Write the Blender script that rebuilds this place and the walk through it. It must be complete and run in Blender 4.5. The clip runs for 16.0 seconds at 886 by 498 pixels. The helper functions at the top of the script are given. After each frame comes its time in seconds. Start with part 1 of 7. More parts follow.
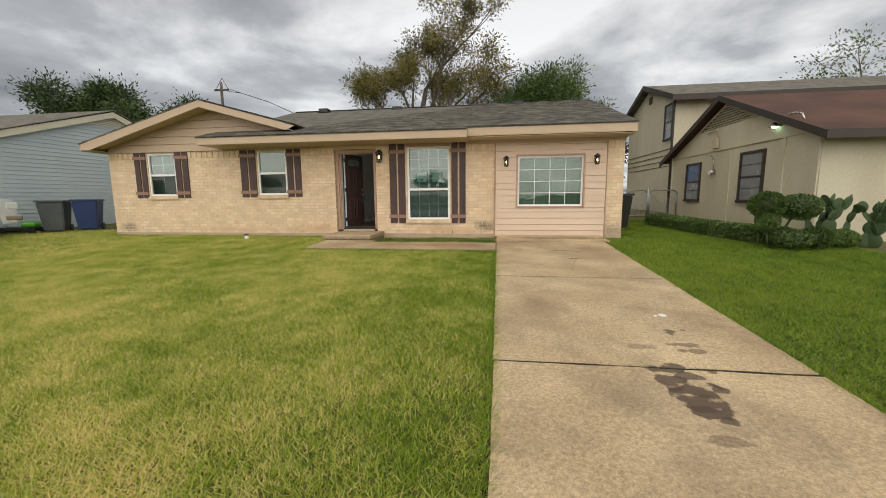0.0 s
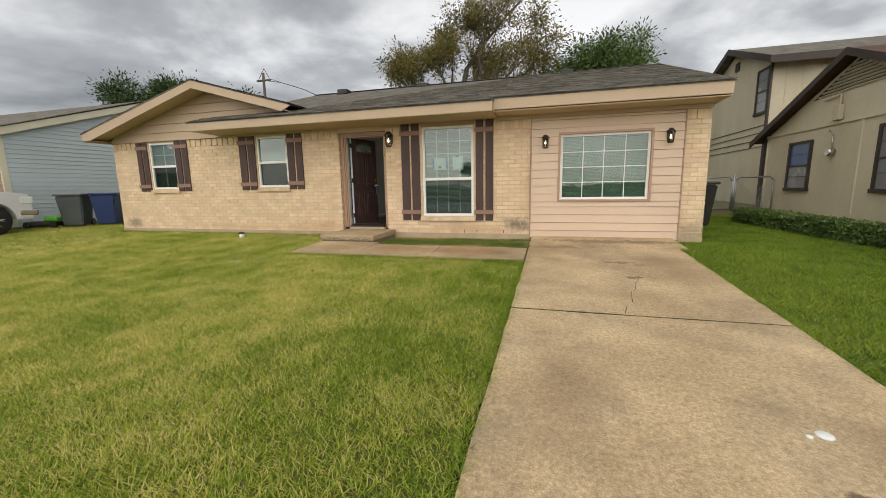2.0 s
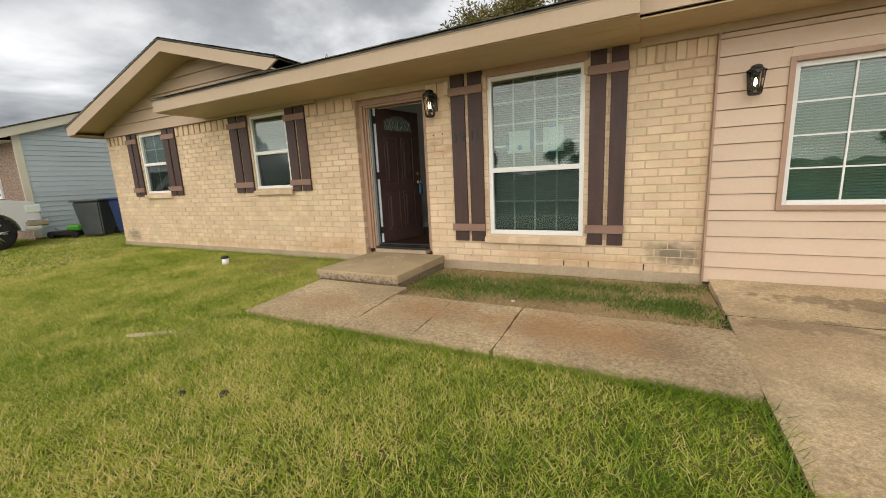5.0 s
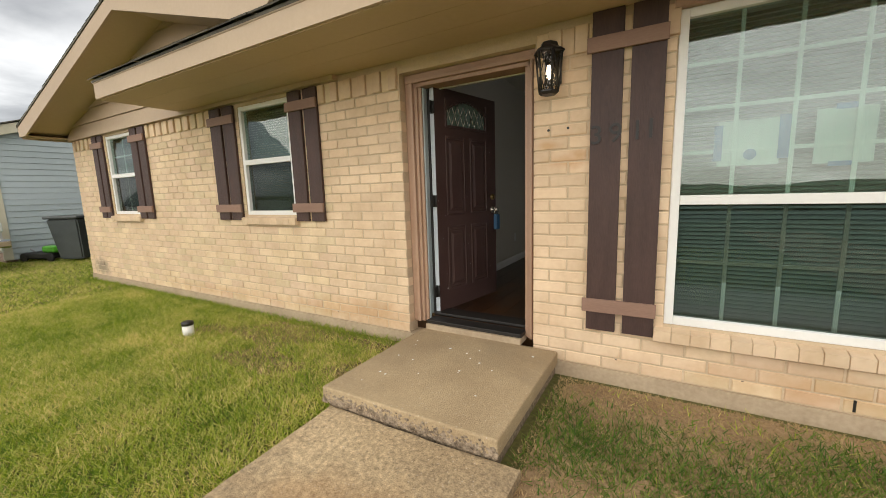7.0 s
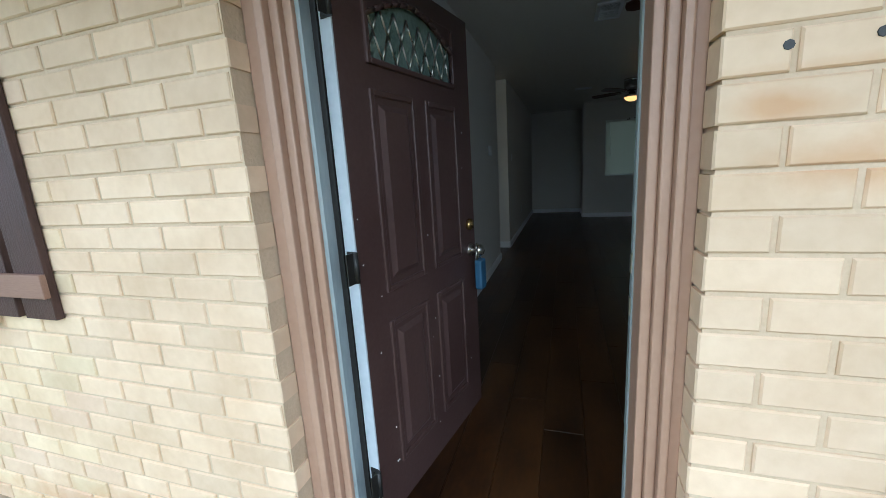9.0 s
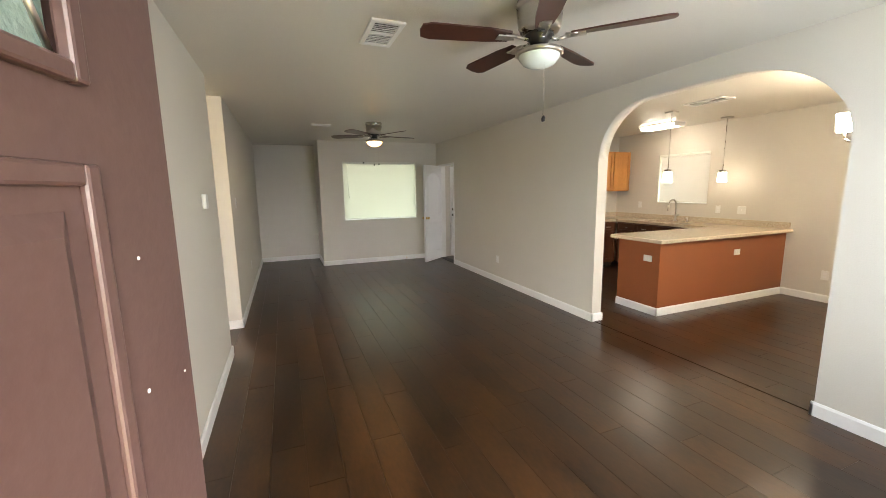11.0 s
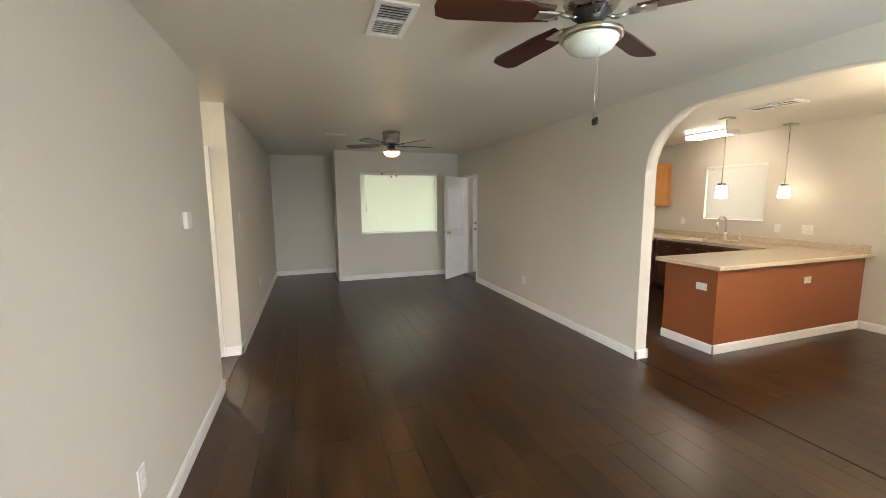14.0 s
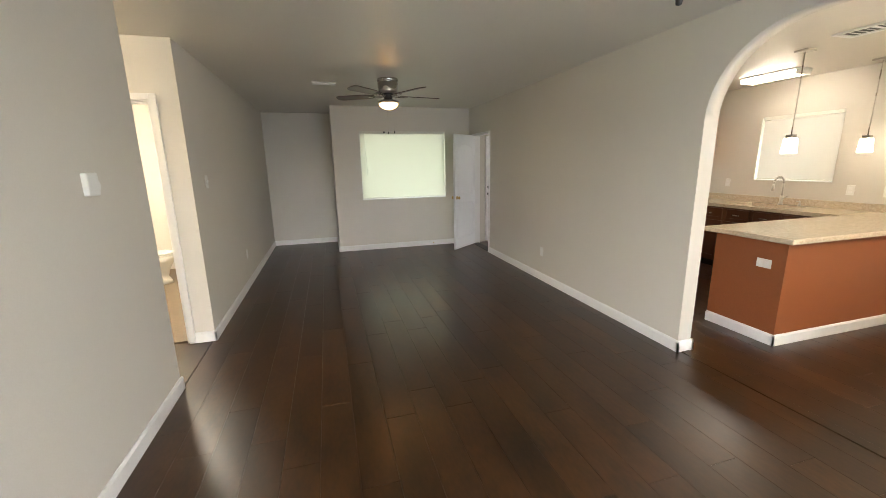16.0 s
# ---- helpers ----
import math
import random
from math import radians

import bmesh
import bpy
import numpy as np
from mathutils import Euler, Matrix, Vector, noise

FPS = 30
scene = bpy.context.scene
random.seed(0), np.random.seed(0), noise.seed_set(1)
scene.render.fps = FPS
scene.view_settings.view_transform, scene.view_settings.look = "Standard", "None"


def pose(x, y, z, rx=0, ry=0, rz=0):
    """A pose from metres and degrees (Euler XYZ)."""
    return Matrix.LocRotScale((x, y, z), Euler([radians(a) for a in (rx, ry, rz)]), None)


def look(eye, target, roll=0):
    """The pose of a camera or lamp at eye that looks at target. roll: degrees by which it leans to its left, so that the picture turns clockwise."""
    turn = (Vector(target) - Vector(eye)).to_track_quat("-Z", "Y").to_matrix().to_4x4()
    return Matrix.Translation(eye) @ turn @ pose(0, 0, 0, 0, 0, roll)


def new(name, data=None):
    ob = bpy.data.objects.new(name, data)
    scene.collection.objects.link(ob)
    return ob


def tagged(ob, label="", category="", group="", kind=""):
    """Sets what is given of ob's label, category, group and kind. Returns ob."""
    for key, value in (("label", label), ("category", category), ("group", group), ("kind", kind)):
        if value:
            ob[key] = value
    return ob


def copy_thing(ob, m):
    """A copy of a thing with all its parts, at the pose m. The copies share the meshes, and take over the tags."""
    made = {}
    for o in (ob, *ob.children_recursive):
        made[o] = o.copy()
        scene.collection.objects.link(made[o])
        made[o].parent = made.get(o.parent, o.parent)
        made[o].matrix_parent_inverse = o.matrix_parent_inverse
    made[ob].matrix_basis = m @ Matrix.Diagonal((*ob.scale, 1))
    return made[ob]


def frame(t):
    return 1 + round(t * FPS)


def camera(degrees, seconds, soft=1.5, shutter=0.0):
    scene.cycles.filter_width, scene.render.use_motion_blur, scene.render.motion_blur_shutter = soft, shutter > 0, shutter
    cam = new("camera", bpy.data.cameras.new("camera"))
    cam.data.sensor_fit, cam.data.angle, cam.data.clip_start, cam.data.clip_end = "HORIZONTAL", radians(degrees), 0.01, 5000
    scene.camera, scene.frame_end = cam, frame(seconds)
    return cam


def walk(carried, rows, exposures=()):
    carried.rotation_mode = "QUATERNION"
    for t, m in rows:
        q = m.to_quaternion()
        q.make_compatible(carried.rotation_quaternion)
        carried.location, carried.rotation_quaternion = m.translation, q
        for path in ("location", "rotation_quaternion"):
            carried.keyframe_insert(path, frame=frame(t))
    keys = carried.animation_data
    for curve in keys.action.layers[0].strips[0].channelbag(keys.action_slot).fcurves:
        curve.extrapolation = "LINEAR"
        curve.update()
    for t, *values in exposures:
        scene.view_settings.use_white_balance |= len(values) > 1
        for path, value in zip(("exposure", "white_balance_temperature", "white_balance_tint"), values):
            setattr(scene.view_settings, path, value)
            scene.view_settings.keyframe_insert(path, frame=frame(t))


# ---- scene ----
cam = camera(97.4, 16.0, soft=0.9)
METRES, EYE, TILT, LEAN, TURN = 13.2, 1.5, 0.0, 0.0, 8.1
ROWS = [
    (0.0, 0.0, 0.0, 0.0, -0.07, -7.73, 0.52),
    (0.5, 0.0162, 0.0318, -0.0018, -0.73, -8.01, 0.63),
    (1.0, 0.0255, 0.0687, -0.0045, -0.83, -8.53, 0.46),
    (1.5, 0.0358, 0.107, -0.0024, 0.5, -9.35, 0.74),
    (2.0, 0.0475, 0.1452, 0.0019, 7.52, -9.14, 0.97),
    (2.5, 0.0505, 0.1882, 0.0042, 12.6, -8.43, 0.77),
    (3.0, 0.059, 0.233, 0.0066, 14.84, -8.36, 0.84),
    (5.5, -0.0227, 0.4554, 0.0126, 19.11, -10.54, 3.4),
    (6.0, -0.0539, 0.4935, 0.0166, 19.94, -8.05, 3.41),
    (6.5, -0.0755, 0.5336, 0.0185, 21.13, -7.75, 2.75),
    (7.0, -0.0981, 0.5716, 0.0211, 21.93, -8.46, 1.78),
    (7.5, -0.1162, 0.6137, 0.0237, 18.92, -8.63, 2.26),
    (8.0, -0.1298, 0.6527, 0.0323, 18.72, -9.97, 2.61),
    (8.5, -0.1479, 0.6838, 0.0342, 15.38, -11.36, 2.53),
    (9.0, -0.1621, 0.7218, 0.0369, 9.03, -11.67, 3.42),
    (9.5, -0.1731, 0.7555, 0.043, -0.21, -11.47, 2.36),
    (10.0, -0.1766, 0.7838, 0.0466, -17.27, -10.37, 1.38),
    (12.5, -0.1678, 0.8439, 0.0638, -33.81, -7.79, 0.89),
    (13.0, -0.1690, 0.8449, 0.0634, -33.05, -7.82, 1.0),
    (13.5, -0.1648, 0.8474, 0.062, -31.86, -7.88, 1.04),
    (14.0, -0.1506, 0.8547, 0.0592, -26.79, -7.32, 0.43),
    (14.5, -0.1449, 0.8686, 0.0561, -26.47, -12.6, 1.63),
    (15.0, -0.144, 0.8842, 0.0555, -29.43, -13.08, 1.47),
    (15.5, -0.1369, 0.8906, 0.0548, -28.45, -13.35, 1.67),
    (16.0, -0.1192, 0.8966, 0.0552, -24.52, -12.4, 1.0),
]
STOPS = [(0.0, 0.97, 6500, 10), (5.5, 1.08, 6500, 10), (7.0, 1.2, 6500, 10), (7.5, 1.38, 6200, 10), (8.0, 1.5, 5500, 9), (8.6, 1.62, 4900, 5), (9.0, 1.72, 4800, 2), (9.5, 2.25, 5000, 6), (9.8, 3.3, 6000, 7), (10.2, 5.15, 7600, 13), (11.0, 5.3, 6450, 13), (13.5, 5.22, 6400, 13), (16.0, 5.34, 6300, 13)]
walk(cam, [(t, pose(0, 0, EYE, TILT, LEAN, TURN) @ pose(METRES * x, METRES * y, METRES * z, 90 + pitch, roll, yaw)) for t, x, y, z, yaw, pitch, roll in ROWS], STOPS)

# ---- sky and sun: an overcast day with broken grey cloud ----
world = bpy.data.worlds.new("overcast_sky")
scene.world = world
world.use_nodes = True
wn, wl = world.node_tree.nodes, world.node_tree.links
sky = wn.new("ShaderNodeTexSky")
sky.sky_type, sky.sun_disc, sky.sun_elevation, sky.sun_rotation = "NISHITA", False, radians(38), radians(164)
coord = wn.new("ShaderNodeTexCoord")
split = wn.new("ShaderNodeSeparateXYZ")
wl.new(coord.outputs["Generated"], split.inputs[0])
lift = wn.new("ShaderNodeMath"); lift.operation = "ADD"; lift.inputs[1].default_value = 0.16
high = wn.new("ShaderNodeMath"); high.operation = "MAXIMUM"; high.inputs[1].default_value = 0.05
wl.new(split.outputs["Z"], lift.inputs[0]); wl.new(lift.outputs[0], high.inputs[0])
flat = wn.new("ShaderNodeVectorMath"); flat.operation = "DIVIDE"
comb = wn.new("ShaderNodeCombineXYZ")
for k in range(3):
    wl.new(high.outputs[0], comb.inputs[k])
wl.new(coord.outputs["Generated"], flat.inputs[0]); wl.new(comb.outputs[0], flat.inputs[1])
cloud = wn.new("ShaderNodeTexNoise"); cloud.inputs["Scale"].default_value = 0.85; cloud.inputs["Detail"].default_value = 8; cloud.inputs["Roughness"].default_value = 0.52; cloud.inputs["Distortion"].default_value = 0.25
wl.new(flat.outputs[0], cloud.inputs["Vector"])
ramp = wn.new("ShaderNodeValToRGB")
ramp.color_ramp.elements[0].position, ramp.color_ramp.elements[0].color = 0.33, (0.17, 0.173, 0.178, 1)
ramp.color_ramp.elements[1].position, ramp.color_ramp.elements[1].color = 0.64, (0.92, 0.92, 0.91, 1)
mid = ramp.color_ramp.elements.new(0.5); mid.color = (0.42, 0.425, 0.43, 1)
wl.new(cloud.outputs["Fac"], ramp.inputs[0])
grey = wn.new("ShaderNodeBackground"); grey.inputs[1].default_value = 0.47
low = wn.new("ShaderNodeMapRange"); low.inputs[1].default_value, low.inputs[2].default_value, low.inputs[3].default_value, low.inputs[4].default_value = 0.0, 0.75, 1.35, 0.72
wl.new(split.outputs["Z"], low.inputs[0])
veil = wn.new("ShaderNodeVectorMath"); veil.operation = "SCALE"
wl.new(ramp.outputs[0], veil.inputs[0]); wl.new(low.outputs[0], veil.inputs["Scale"])
wl.new(veil.outputs[0], grey.inputs[0])
blue = wn.new("ShaderNodeBackground"); blue.inputs[1].default_value = 0.006
wl.new(sky.outputs[0], blue.inputs[0])
both = wn.new("ShaderNodeAddShader")
wl.new(grey.outputs[0], both.inputs[0]); wl.new(blue.outputs[0], both.inputs[1])
wl.new(both.outputs[0], wn["World Output"].inputs[0])
sun = new("sun", bpy.data.lights.new("sun", "SUN"))
sun.data.energy, sun.data.angle, sun.data.color = 1.5, radians(110), (1.0, 0.93, 0.82)
sun.matrix_world = look((-0.5, -13, 13.5), (0, 4, 0))


# sky light that comes in at the windows
def opening_light(name, eye, target, w, h, watts, colour):
    lamp = new(name, bpy.data.lights.new(name, "AREA"))
    lamp.data.shape, lamp.data.size, lamp.data.size_y, lamp.data.energy, lamp.data.color = "RECTANGLE", w, h, watts, colour
    lamp.matrix_world = look(eye, target)
    return lamp


opening_light("tall_window_daylight", (-1.79, 10.19, 1.83), (-1.79, 11.0, 1.70), 1.0, 1.75, 2.6, (0.90, 0.96, 1.0))
opening_light("far_window_daylight", (-1.855, 18.695, 2.20), (-1.855, 17.0, 2.20), 1.45, 1.1, 0.30, (1.0, 0.99, 0.90))
opening_light("kitchen_window_daylight", (2.79, 15.2, 2.35), (1.0, 15.2, 2.35), 0.8, 0.75, 0.012, (0.97, 1.0, 0.92))

# ---- building helpers ----
FLOOR, CEIL = 0.70, 3.21


def ground_z(y):
    return 0.047 * min(y, 9.0) + 0.025 * max(0.0, min(y, 20) - 10)


def box(bm, x0, x1, y0, y1, z0, z1, bev=0.0):
    vs = [bm.verts.new((x, y, z)) for x in (x0, x1) for y in (y0, y1) for z in (z0, z1)]
    fs = [bm.faces.new([vs[i] for i in f]) for f in ((0, 1, 3, 2), (4, 6, 7, 5), (0, 4, 5, 1), (2, 3, 7, 6), (0, 2, 6, 4), (1, 5, 7, 3))]
    if bev:
        es = list({e for f in fs for e in f.edges})
        bmesh.ops.bevel(bm, geom=es, offset=bev, segments=2, profile=0.5, affect="EDGES")
    return fs


def cyl(bm, p, q, r0, r1=None, n=16, caps=True):
    """A tapered round bar from p to q."""
    p, q = Vector(p), Vector(q)
    r1 = r0 if r1 is None else r1
    turn = (q - p).to_track_quat("Z", "Y").to_matrix()
    ring = [[bm.verts.new(c + turn @ Vector((r * math.cos(a), r * math.sin(a), 0))) for a in (2 * math.pi * k / n for k in range(n))] for c, r in ((p, r0), (q, r1))]
    for k in range(n):
        f = bm.faces.new((ring[0][k], ring[0][(k + 1) % n], ring[1][(k + 1) % n], ring[1][k])); f.smooth = True
    if caps:
        bm.faces.new(ring[0][::-1]); bm.faces.new(ring[1])


def lathe(bm, profile, n=24, at=(0, 0, 0), smooth=True):
    """A turned body from (radius, height) pairs."""
    rings = [[bm.verts.new((at[0] + r * math.cos(2 * math.pi * k / n), at[1] + r * math.sin(2 * math.pi * k / n), at[2] + z)) for k in range(n)] for r, z in profile]
    for a, b in zip(rings, rings[1:]):
        for k in range(n):
            f = bm.faces.new((a[k], a[(k + 1) % n], b[(k + 1) % n], b[k])); f.smooth = smooth
    bm.faces.new(rings[0][::-1]); bm.faces.new(rings[-1])


def prism(bm, outline, axis, a, b):
    """An outline of (u, v) pairs pushed from a to b along axis x, y or z."""
    place = {"x": lambda u, v, w: (w, u, v), "y": lambda u, v, w: (u, w, v), "z": lambda u, v, w: (u, v, w)}[axis]
    lo = [bm.verts.new(place(u, v, a)) for u, v in outline]
    hi = [bm.verts.new(place(u, v, b)) for u, v in outline]
    n = len(lo)
    bm.faces.new(lo[::-1]); bm.faces.new(hi)
    for k in range(n):
        bm.faces.new((lo[k], lo[(k + 1) % n], hi[(k + 1) % n], hi[k]))
    bmesh.ops.recalc_face_normals(bm, faces=bm.faces)


def tube(bm, pts, r, n=8):
    for p, q in zip(pts, pts[1:]):
        cyl(bm, p, q, r, n=n)


def mesh_of(bm, name, material):
    me = bpy.data.meshes.new(name)
    bm.to_mesh(me); bm.free()
    if material:
        me.materials.append(material)
    return me


def part(name, bm, material, parent=None, label=""):
    """Links a bmesh as one mesh object, under a thing or a part."""
    ob = new(name, mesh_of(bm, name, material))
    if parent:
        ob.parent = parent
    return tagged(ob, label)


def thing(name, label, category, at=(0, 0, 0), rz=0, group="", kind=""):
    ob = new(name)
    ob.empty_display_size = 0.1
    ob.matrix_world = pose(*at, 0, 0, rz)
    return tagged(ob, label, category, group, kind)


def piece(name, me, parent, m):
    ob = new(name, me)
    ob.parent = parent
    ob.matrix_basis = m
    return ob


def B(*boxes, bev=0.0):
    bm = bmesh.new()
    for b in boxes:
        box(bm, *b, bev=bev)
    return bm


def wall_mesh(axis, at, thick, u0, u1, z0, z1, holes=()):
    """A wall along x or y from u0 to u1 with openings (u0, u1, z0, z1) right through it."""
    us = sorted({u0, u1, *[v for h in holes for v in h[:2]]})
    zs = sorted({z0, z1, *[v for h in holes for v in h[2:]]})
    solid = lambda i, j: 0 <= i < len(us) - 1 and 0 <= j < len(zs) - 1 and not any(h[0] <= (us[i] + us[i + 1]) / 2 <= h[1] and h[2] <= (zs[j] + zs[j + 1]) / 2 <= h[3] for h in holes)
    bm, seen = bmesh.new(), {}

    def v(w, u, z):
        key = (w, round(u, 5), round(z, 5))
        if key not in seen:
            seen[key] = bm.verts.new((u, w, z) if axis == "x" else (w, u, z))
        return seen[key]
    a, b = at, at + thick
    for i in range(len(us) - 1):
        for j in range(len(zs) - 1):
            if not solid(i, j):
                continue
            p, q, r, s = us[i], us[i + 1], zs[j], zs[j + 1]
            bm.faces.new((v(a, p, r), v(a, q, r), v(a, q, s), v(a, p, s)))
            bm.faces.new((v(b, p, r), v(b, p, s), v(b, q, s), v(b, q, r)))
            for di, dj, e in ((-1, 0, ((p, r), (p, s))), (1, 0, ((q, s), (q, r))), (0, -1, ((q, r), (p, r))), (0, 1, ((p, s), (q, s)))):
                if not solid(i + di, j + dj):
                    (e0, f0), (e1, f1) = e
                    bm.faces.new((v(a, e0, f0), v(a, e1, f1), v(b, e1, f1), v(b, e0, f0)))
    bmesh.ops.recalc_face_normals(bm, faces=bm.faces)
    return bm


def wall(name, label, material, *args):
    return tagged(part(name, wall_mesh(*args), material), label, "wall", "", "structure")


def struct(name, bm, material, label, category):
    return tagged(part(name, bm, material), label, category, "", "structure")

# ---- materials ----
def surface(name, a, b, big=1.5, fine=60.0, rough=0.7, bump=0.0, metal=0.0, spread=0.0, hue=None, stretch=(1, 1, 1), grain=0.35, rough_var=0.1, coat=0.0, spec=0.5):
    """Two colours mixed by coarse and fine noise, with relief and uneven gloss. spread: how far single objects differ in brightness."""
    m = bpy.data.materials.new(name)
    m.use_nodes = True
    n, l = m.node_tree.nodes, m.node_tree.links
    p = n["Principled BSDF"]
    geo = n.new("ShaderNodeNewGeometry")
    mp = n.new("ShaderNodeMapping"); mp.inputs["Scale"].default_value = stretch
    l.new(geo.outputs["Position"], mp.inputs[0])
    n1 = n.new("ShaderNodeTexNoise"); n1.inputs["Scale"].default_value = big; n1.inputs["Detail"].default_value = 5
    n2 = n.new("ShaderNodeTexNoise"); n2.inputs["Scale"].default_value = fine; n2.inputs["Detail"].default_value = 4
    l.new(mp.outputs[0], n1.inputs["Vector"]); l.new(mp.outputs[0], n2.inputs["Vector"])
    mix = n.new("ShaderNodeMix"); mix.data_type = "FLOAT"; mix.inputs[0].default_value = grain
    l.new(n1.outputs["Fac"], mix.inputs[2]); l.new(n2.outputs["Fac"], mix.inputs[3])
    ramp = n.new("ShaderNodeMapRange"); ramp.inputs[1].default_value, ramp.inputs[2].default_value = 0.34, 0.66
    l.new(mix.outputs[0], ramp.inputs[0])
    col = n.new("ShaderNodeMix"); col.data_type = "RGBA"
    col.inputs[6].default_value, col.inputs[7].default_value = (*a, 1), (*b, 1)
    l.new(ramp.outputs[0], col.inputs[0])
    out = col.outputs[2]
    if spread:
        info = n.new("ShaderNodeObjectInfo")
        isl = geo.outputs["Random Per Island"]
        add = n.new("ShaderNodeMath"); add.operation = "ADD"
        l.new(info.outputs["Random"], add.inputs[0]); l.new(isl, add.inputs[1])
        fr = n.new("ShaderNodeMath"); fr.operation = "FRACT"; l.new(add.outputs[0], fr.inputs[0])
        rg = n.new("ShaderNodeMapRange"); rg.inputs[3].default_value, rg.inputs[4].default_value = 1 - spread, 1 + spread * 0.6
        l.new(fr.outputs[0], rg.inputs[0])
        hsv = n.new("ShaderNodeHueSaturation")
        l.new(rg.outputs[0], hsv.inputs["Value"]); l.new(out, hsv.inputs["Color"])
        if hue:
            rh = n.new("ShaderNodeMapRange"); rh.inputs[3].default_value, rh.inputs[4].default_value = 0.5 - hue, 0.5 + hue
            l.new(isl, rh.inputs[0]); l.new(rh.outputs[0], hsv.inputs["Hue"])
        out = hsv.outputs[0]
    l.new(out, p.inputs["Base Color"])
    rr = n.new("ShaderNodeMapRange"); rr.inputs[3].default_value, rr.inputs[4].default_value = max(0.02, rough - rough_var), min(1, rough + rough_var)
    l.new(n1.outputs["Fac"], rr.inputs[0]); l.new(rr.outputs[0], p.inputs["Roughness"])
    p.inputs["Metallic"].default_value = metal
    p.inputs["Coat Weight"].default_value = coat
    p.inputs["Specular IOR Level"].default_value = spec
    if bump:
        bp = n.new("ShaderNodeBump"); bp.inputs["Strength"].default_value = 0.6; bp.inputs["Distance"].default_value = bump
        l.new(n2.outputs["Fac"], bp.inputs["Height"]); l.new(bp.outputs[0], p.inputs["Normal"])
    return m


def shine(name, colour, power, tint=(1, 1, 1)):
    m = bpy.data.materials.new(name)
    m.use_nodes = True
    p = m.node_tree.nodes["Principled BSDF"]
    p.inputs["Base Color"].default_value = (*tint, 1)
    p.inputs["Roughness"].default_value = 0.4
    p.inputs["Emission Color"].default_value = (*colour, 1)
    p.inputs["Emission Strength"].default_value = power
    return m


def pane_mat(name, tint=(0.9, 0.95, 0.93), clear=0.5):
    """Window glass: mirror gloss over a clear body."""
    m = bpy.data.materials.new(name)
    m.use_nodes = True
    n, l = m.node_tree.nodes, m.node_tree.links
    n.remove(n["Principled BSDF"])
    tr = n.new("ShaderNodeBsdfTransparent"); tr.inputs[0].default_value = (*tint, 1)
    gl = n.new("ShaderNodeBsdfGlossy"); gl.inputs["Roughness"].default_value = 0.01
    lw = n.new("ShaderNodeLayerWeight"); lw.inputs[0].default_value = 0.5
    fr = n.new("ShaderNodeMath"); fr.operation = "POWER"; fr.inputs[1].default_value = 4.0
    l.new(lw.outputs["Facing"], fr.inputs[0])
    sc = n.new("ShaderNodeMath"); sc.operation = "MULTIPLY_ADD"; sc.inputs[1].default_value = 0.9; sc.inputs[2].default_value = clear
    sc.use_clamp = True
    wob = n.new("ShaderNodeTexNoise"); wob.inputs["Scale"].default_value = 1.6
    geo = n.new("ShaderNodeNewGeometry"); l.new(geo.outputs["Position"], wob.inputs["Vector"])
    bp = n.new("ShaderNodeBump"); bp.inputs["Strength"].default_value = 0.04; bp.inputs["Distance"].default_value = 0.1
    l.new(wob.outputs["Fac"], bp.inputs["Height"]); l.new(bp.outputs[0], gl.inputs["Normal"])
    mx = n.new("ShaderNodeMixShader")
    l.new(fr.outputs[0], sc.inputs[0]); l.new(sc.outputs[0], mx.inputs[0])
    l.new(tr.outputs[0], mx.inputs[1]); l.new(gl.outputs[0], mx.inputs[2])
    l.new(mx.outputs[0], n["Material Output"].inputs[0])
    return m


BRICK = surface("painted_brick", (0.64, 0.475, 0.30), (0.78, 0.615, 0.425), 3.4, 28, 0.78, 0.003, spread=0.10, hue=0.010, grain=0.25)
MORTAR = surface("mortar", (0.53, 0.41, 0.275), (0.65, 0.515, 0.36), 3, 90, 0.9, 0.003)
TRIM = surface("tan_trim_paint", (0.46, 0.345, 0.235), (0.52, 0.40, 0.28), 1.2, 30, 0.55, 0.001)
SOFFIT = surface("soffit_paint", (0.50, 0.385, 0.235), (0.55, 0.43, 0.27), 1.0, 25, 0.65, 0.001)
CASING = surface("brown_casing_paint", (0.37, 0.23, 0.155), (0.43, 0.28, 0.195), 2.5, 50, 0.45, 0.0015)
SIDING = surface("peach_siding_paint", (0.61, 0.46, 0.34), (0.67, 0.52, 0.395), 0.9, 35, 0.6, 0.001, spread=0.03)
SHUTTER = surface("dark_shutter_wood", (0.044, 0.021, 0.017), (0.085, 0.045, 0.038), 4, 45, 0.55, 0.005, stretch=(3, 3, 0.5), spread=0.1)
BAND = surface("shutter_band_wood", (0.24, 0.14, 0.10), (0.31, 0.19, 0.14), 3, 70, 0.6, 0.002, stretch=(0.5, 3, 3))
SHINGLE = surface("asphalt_shingle", (0.062, 0.057, 0.046), (0.180, 0.165, 0.135), 3, 60, 0.92, 0.006, spread=0.45)
CONCRETE = surface("driveway_concrete", (0.36, 0.27, 0.19), (0.55, 0.45, 0.35), 1.3, 55, 0.85, 0.004, grain=0.3)
SLAB = surface("slab_edge_concrete", (0.36, 0.275, 0.185), (0.52, 0.415, 0.29), 2.2, 40, 0.9, 0.006)
WALLP = surface("pale_grey_wall_paint", (0.62, 0.59, 0.53), (0.66, 0.63, 0.57), 0.8, 130, 0.55, 0.0012)
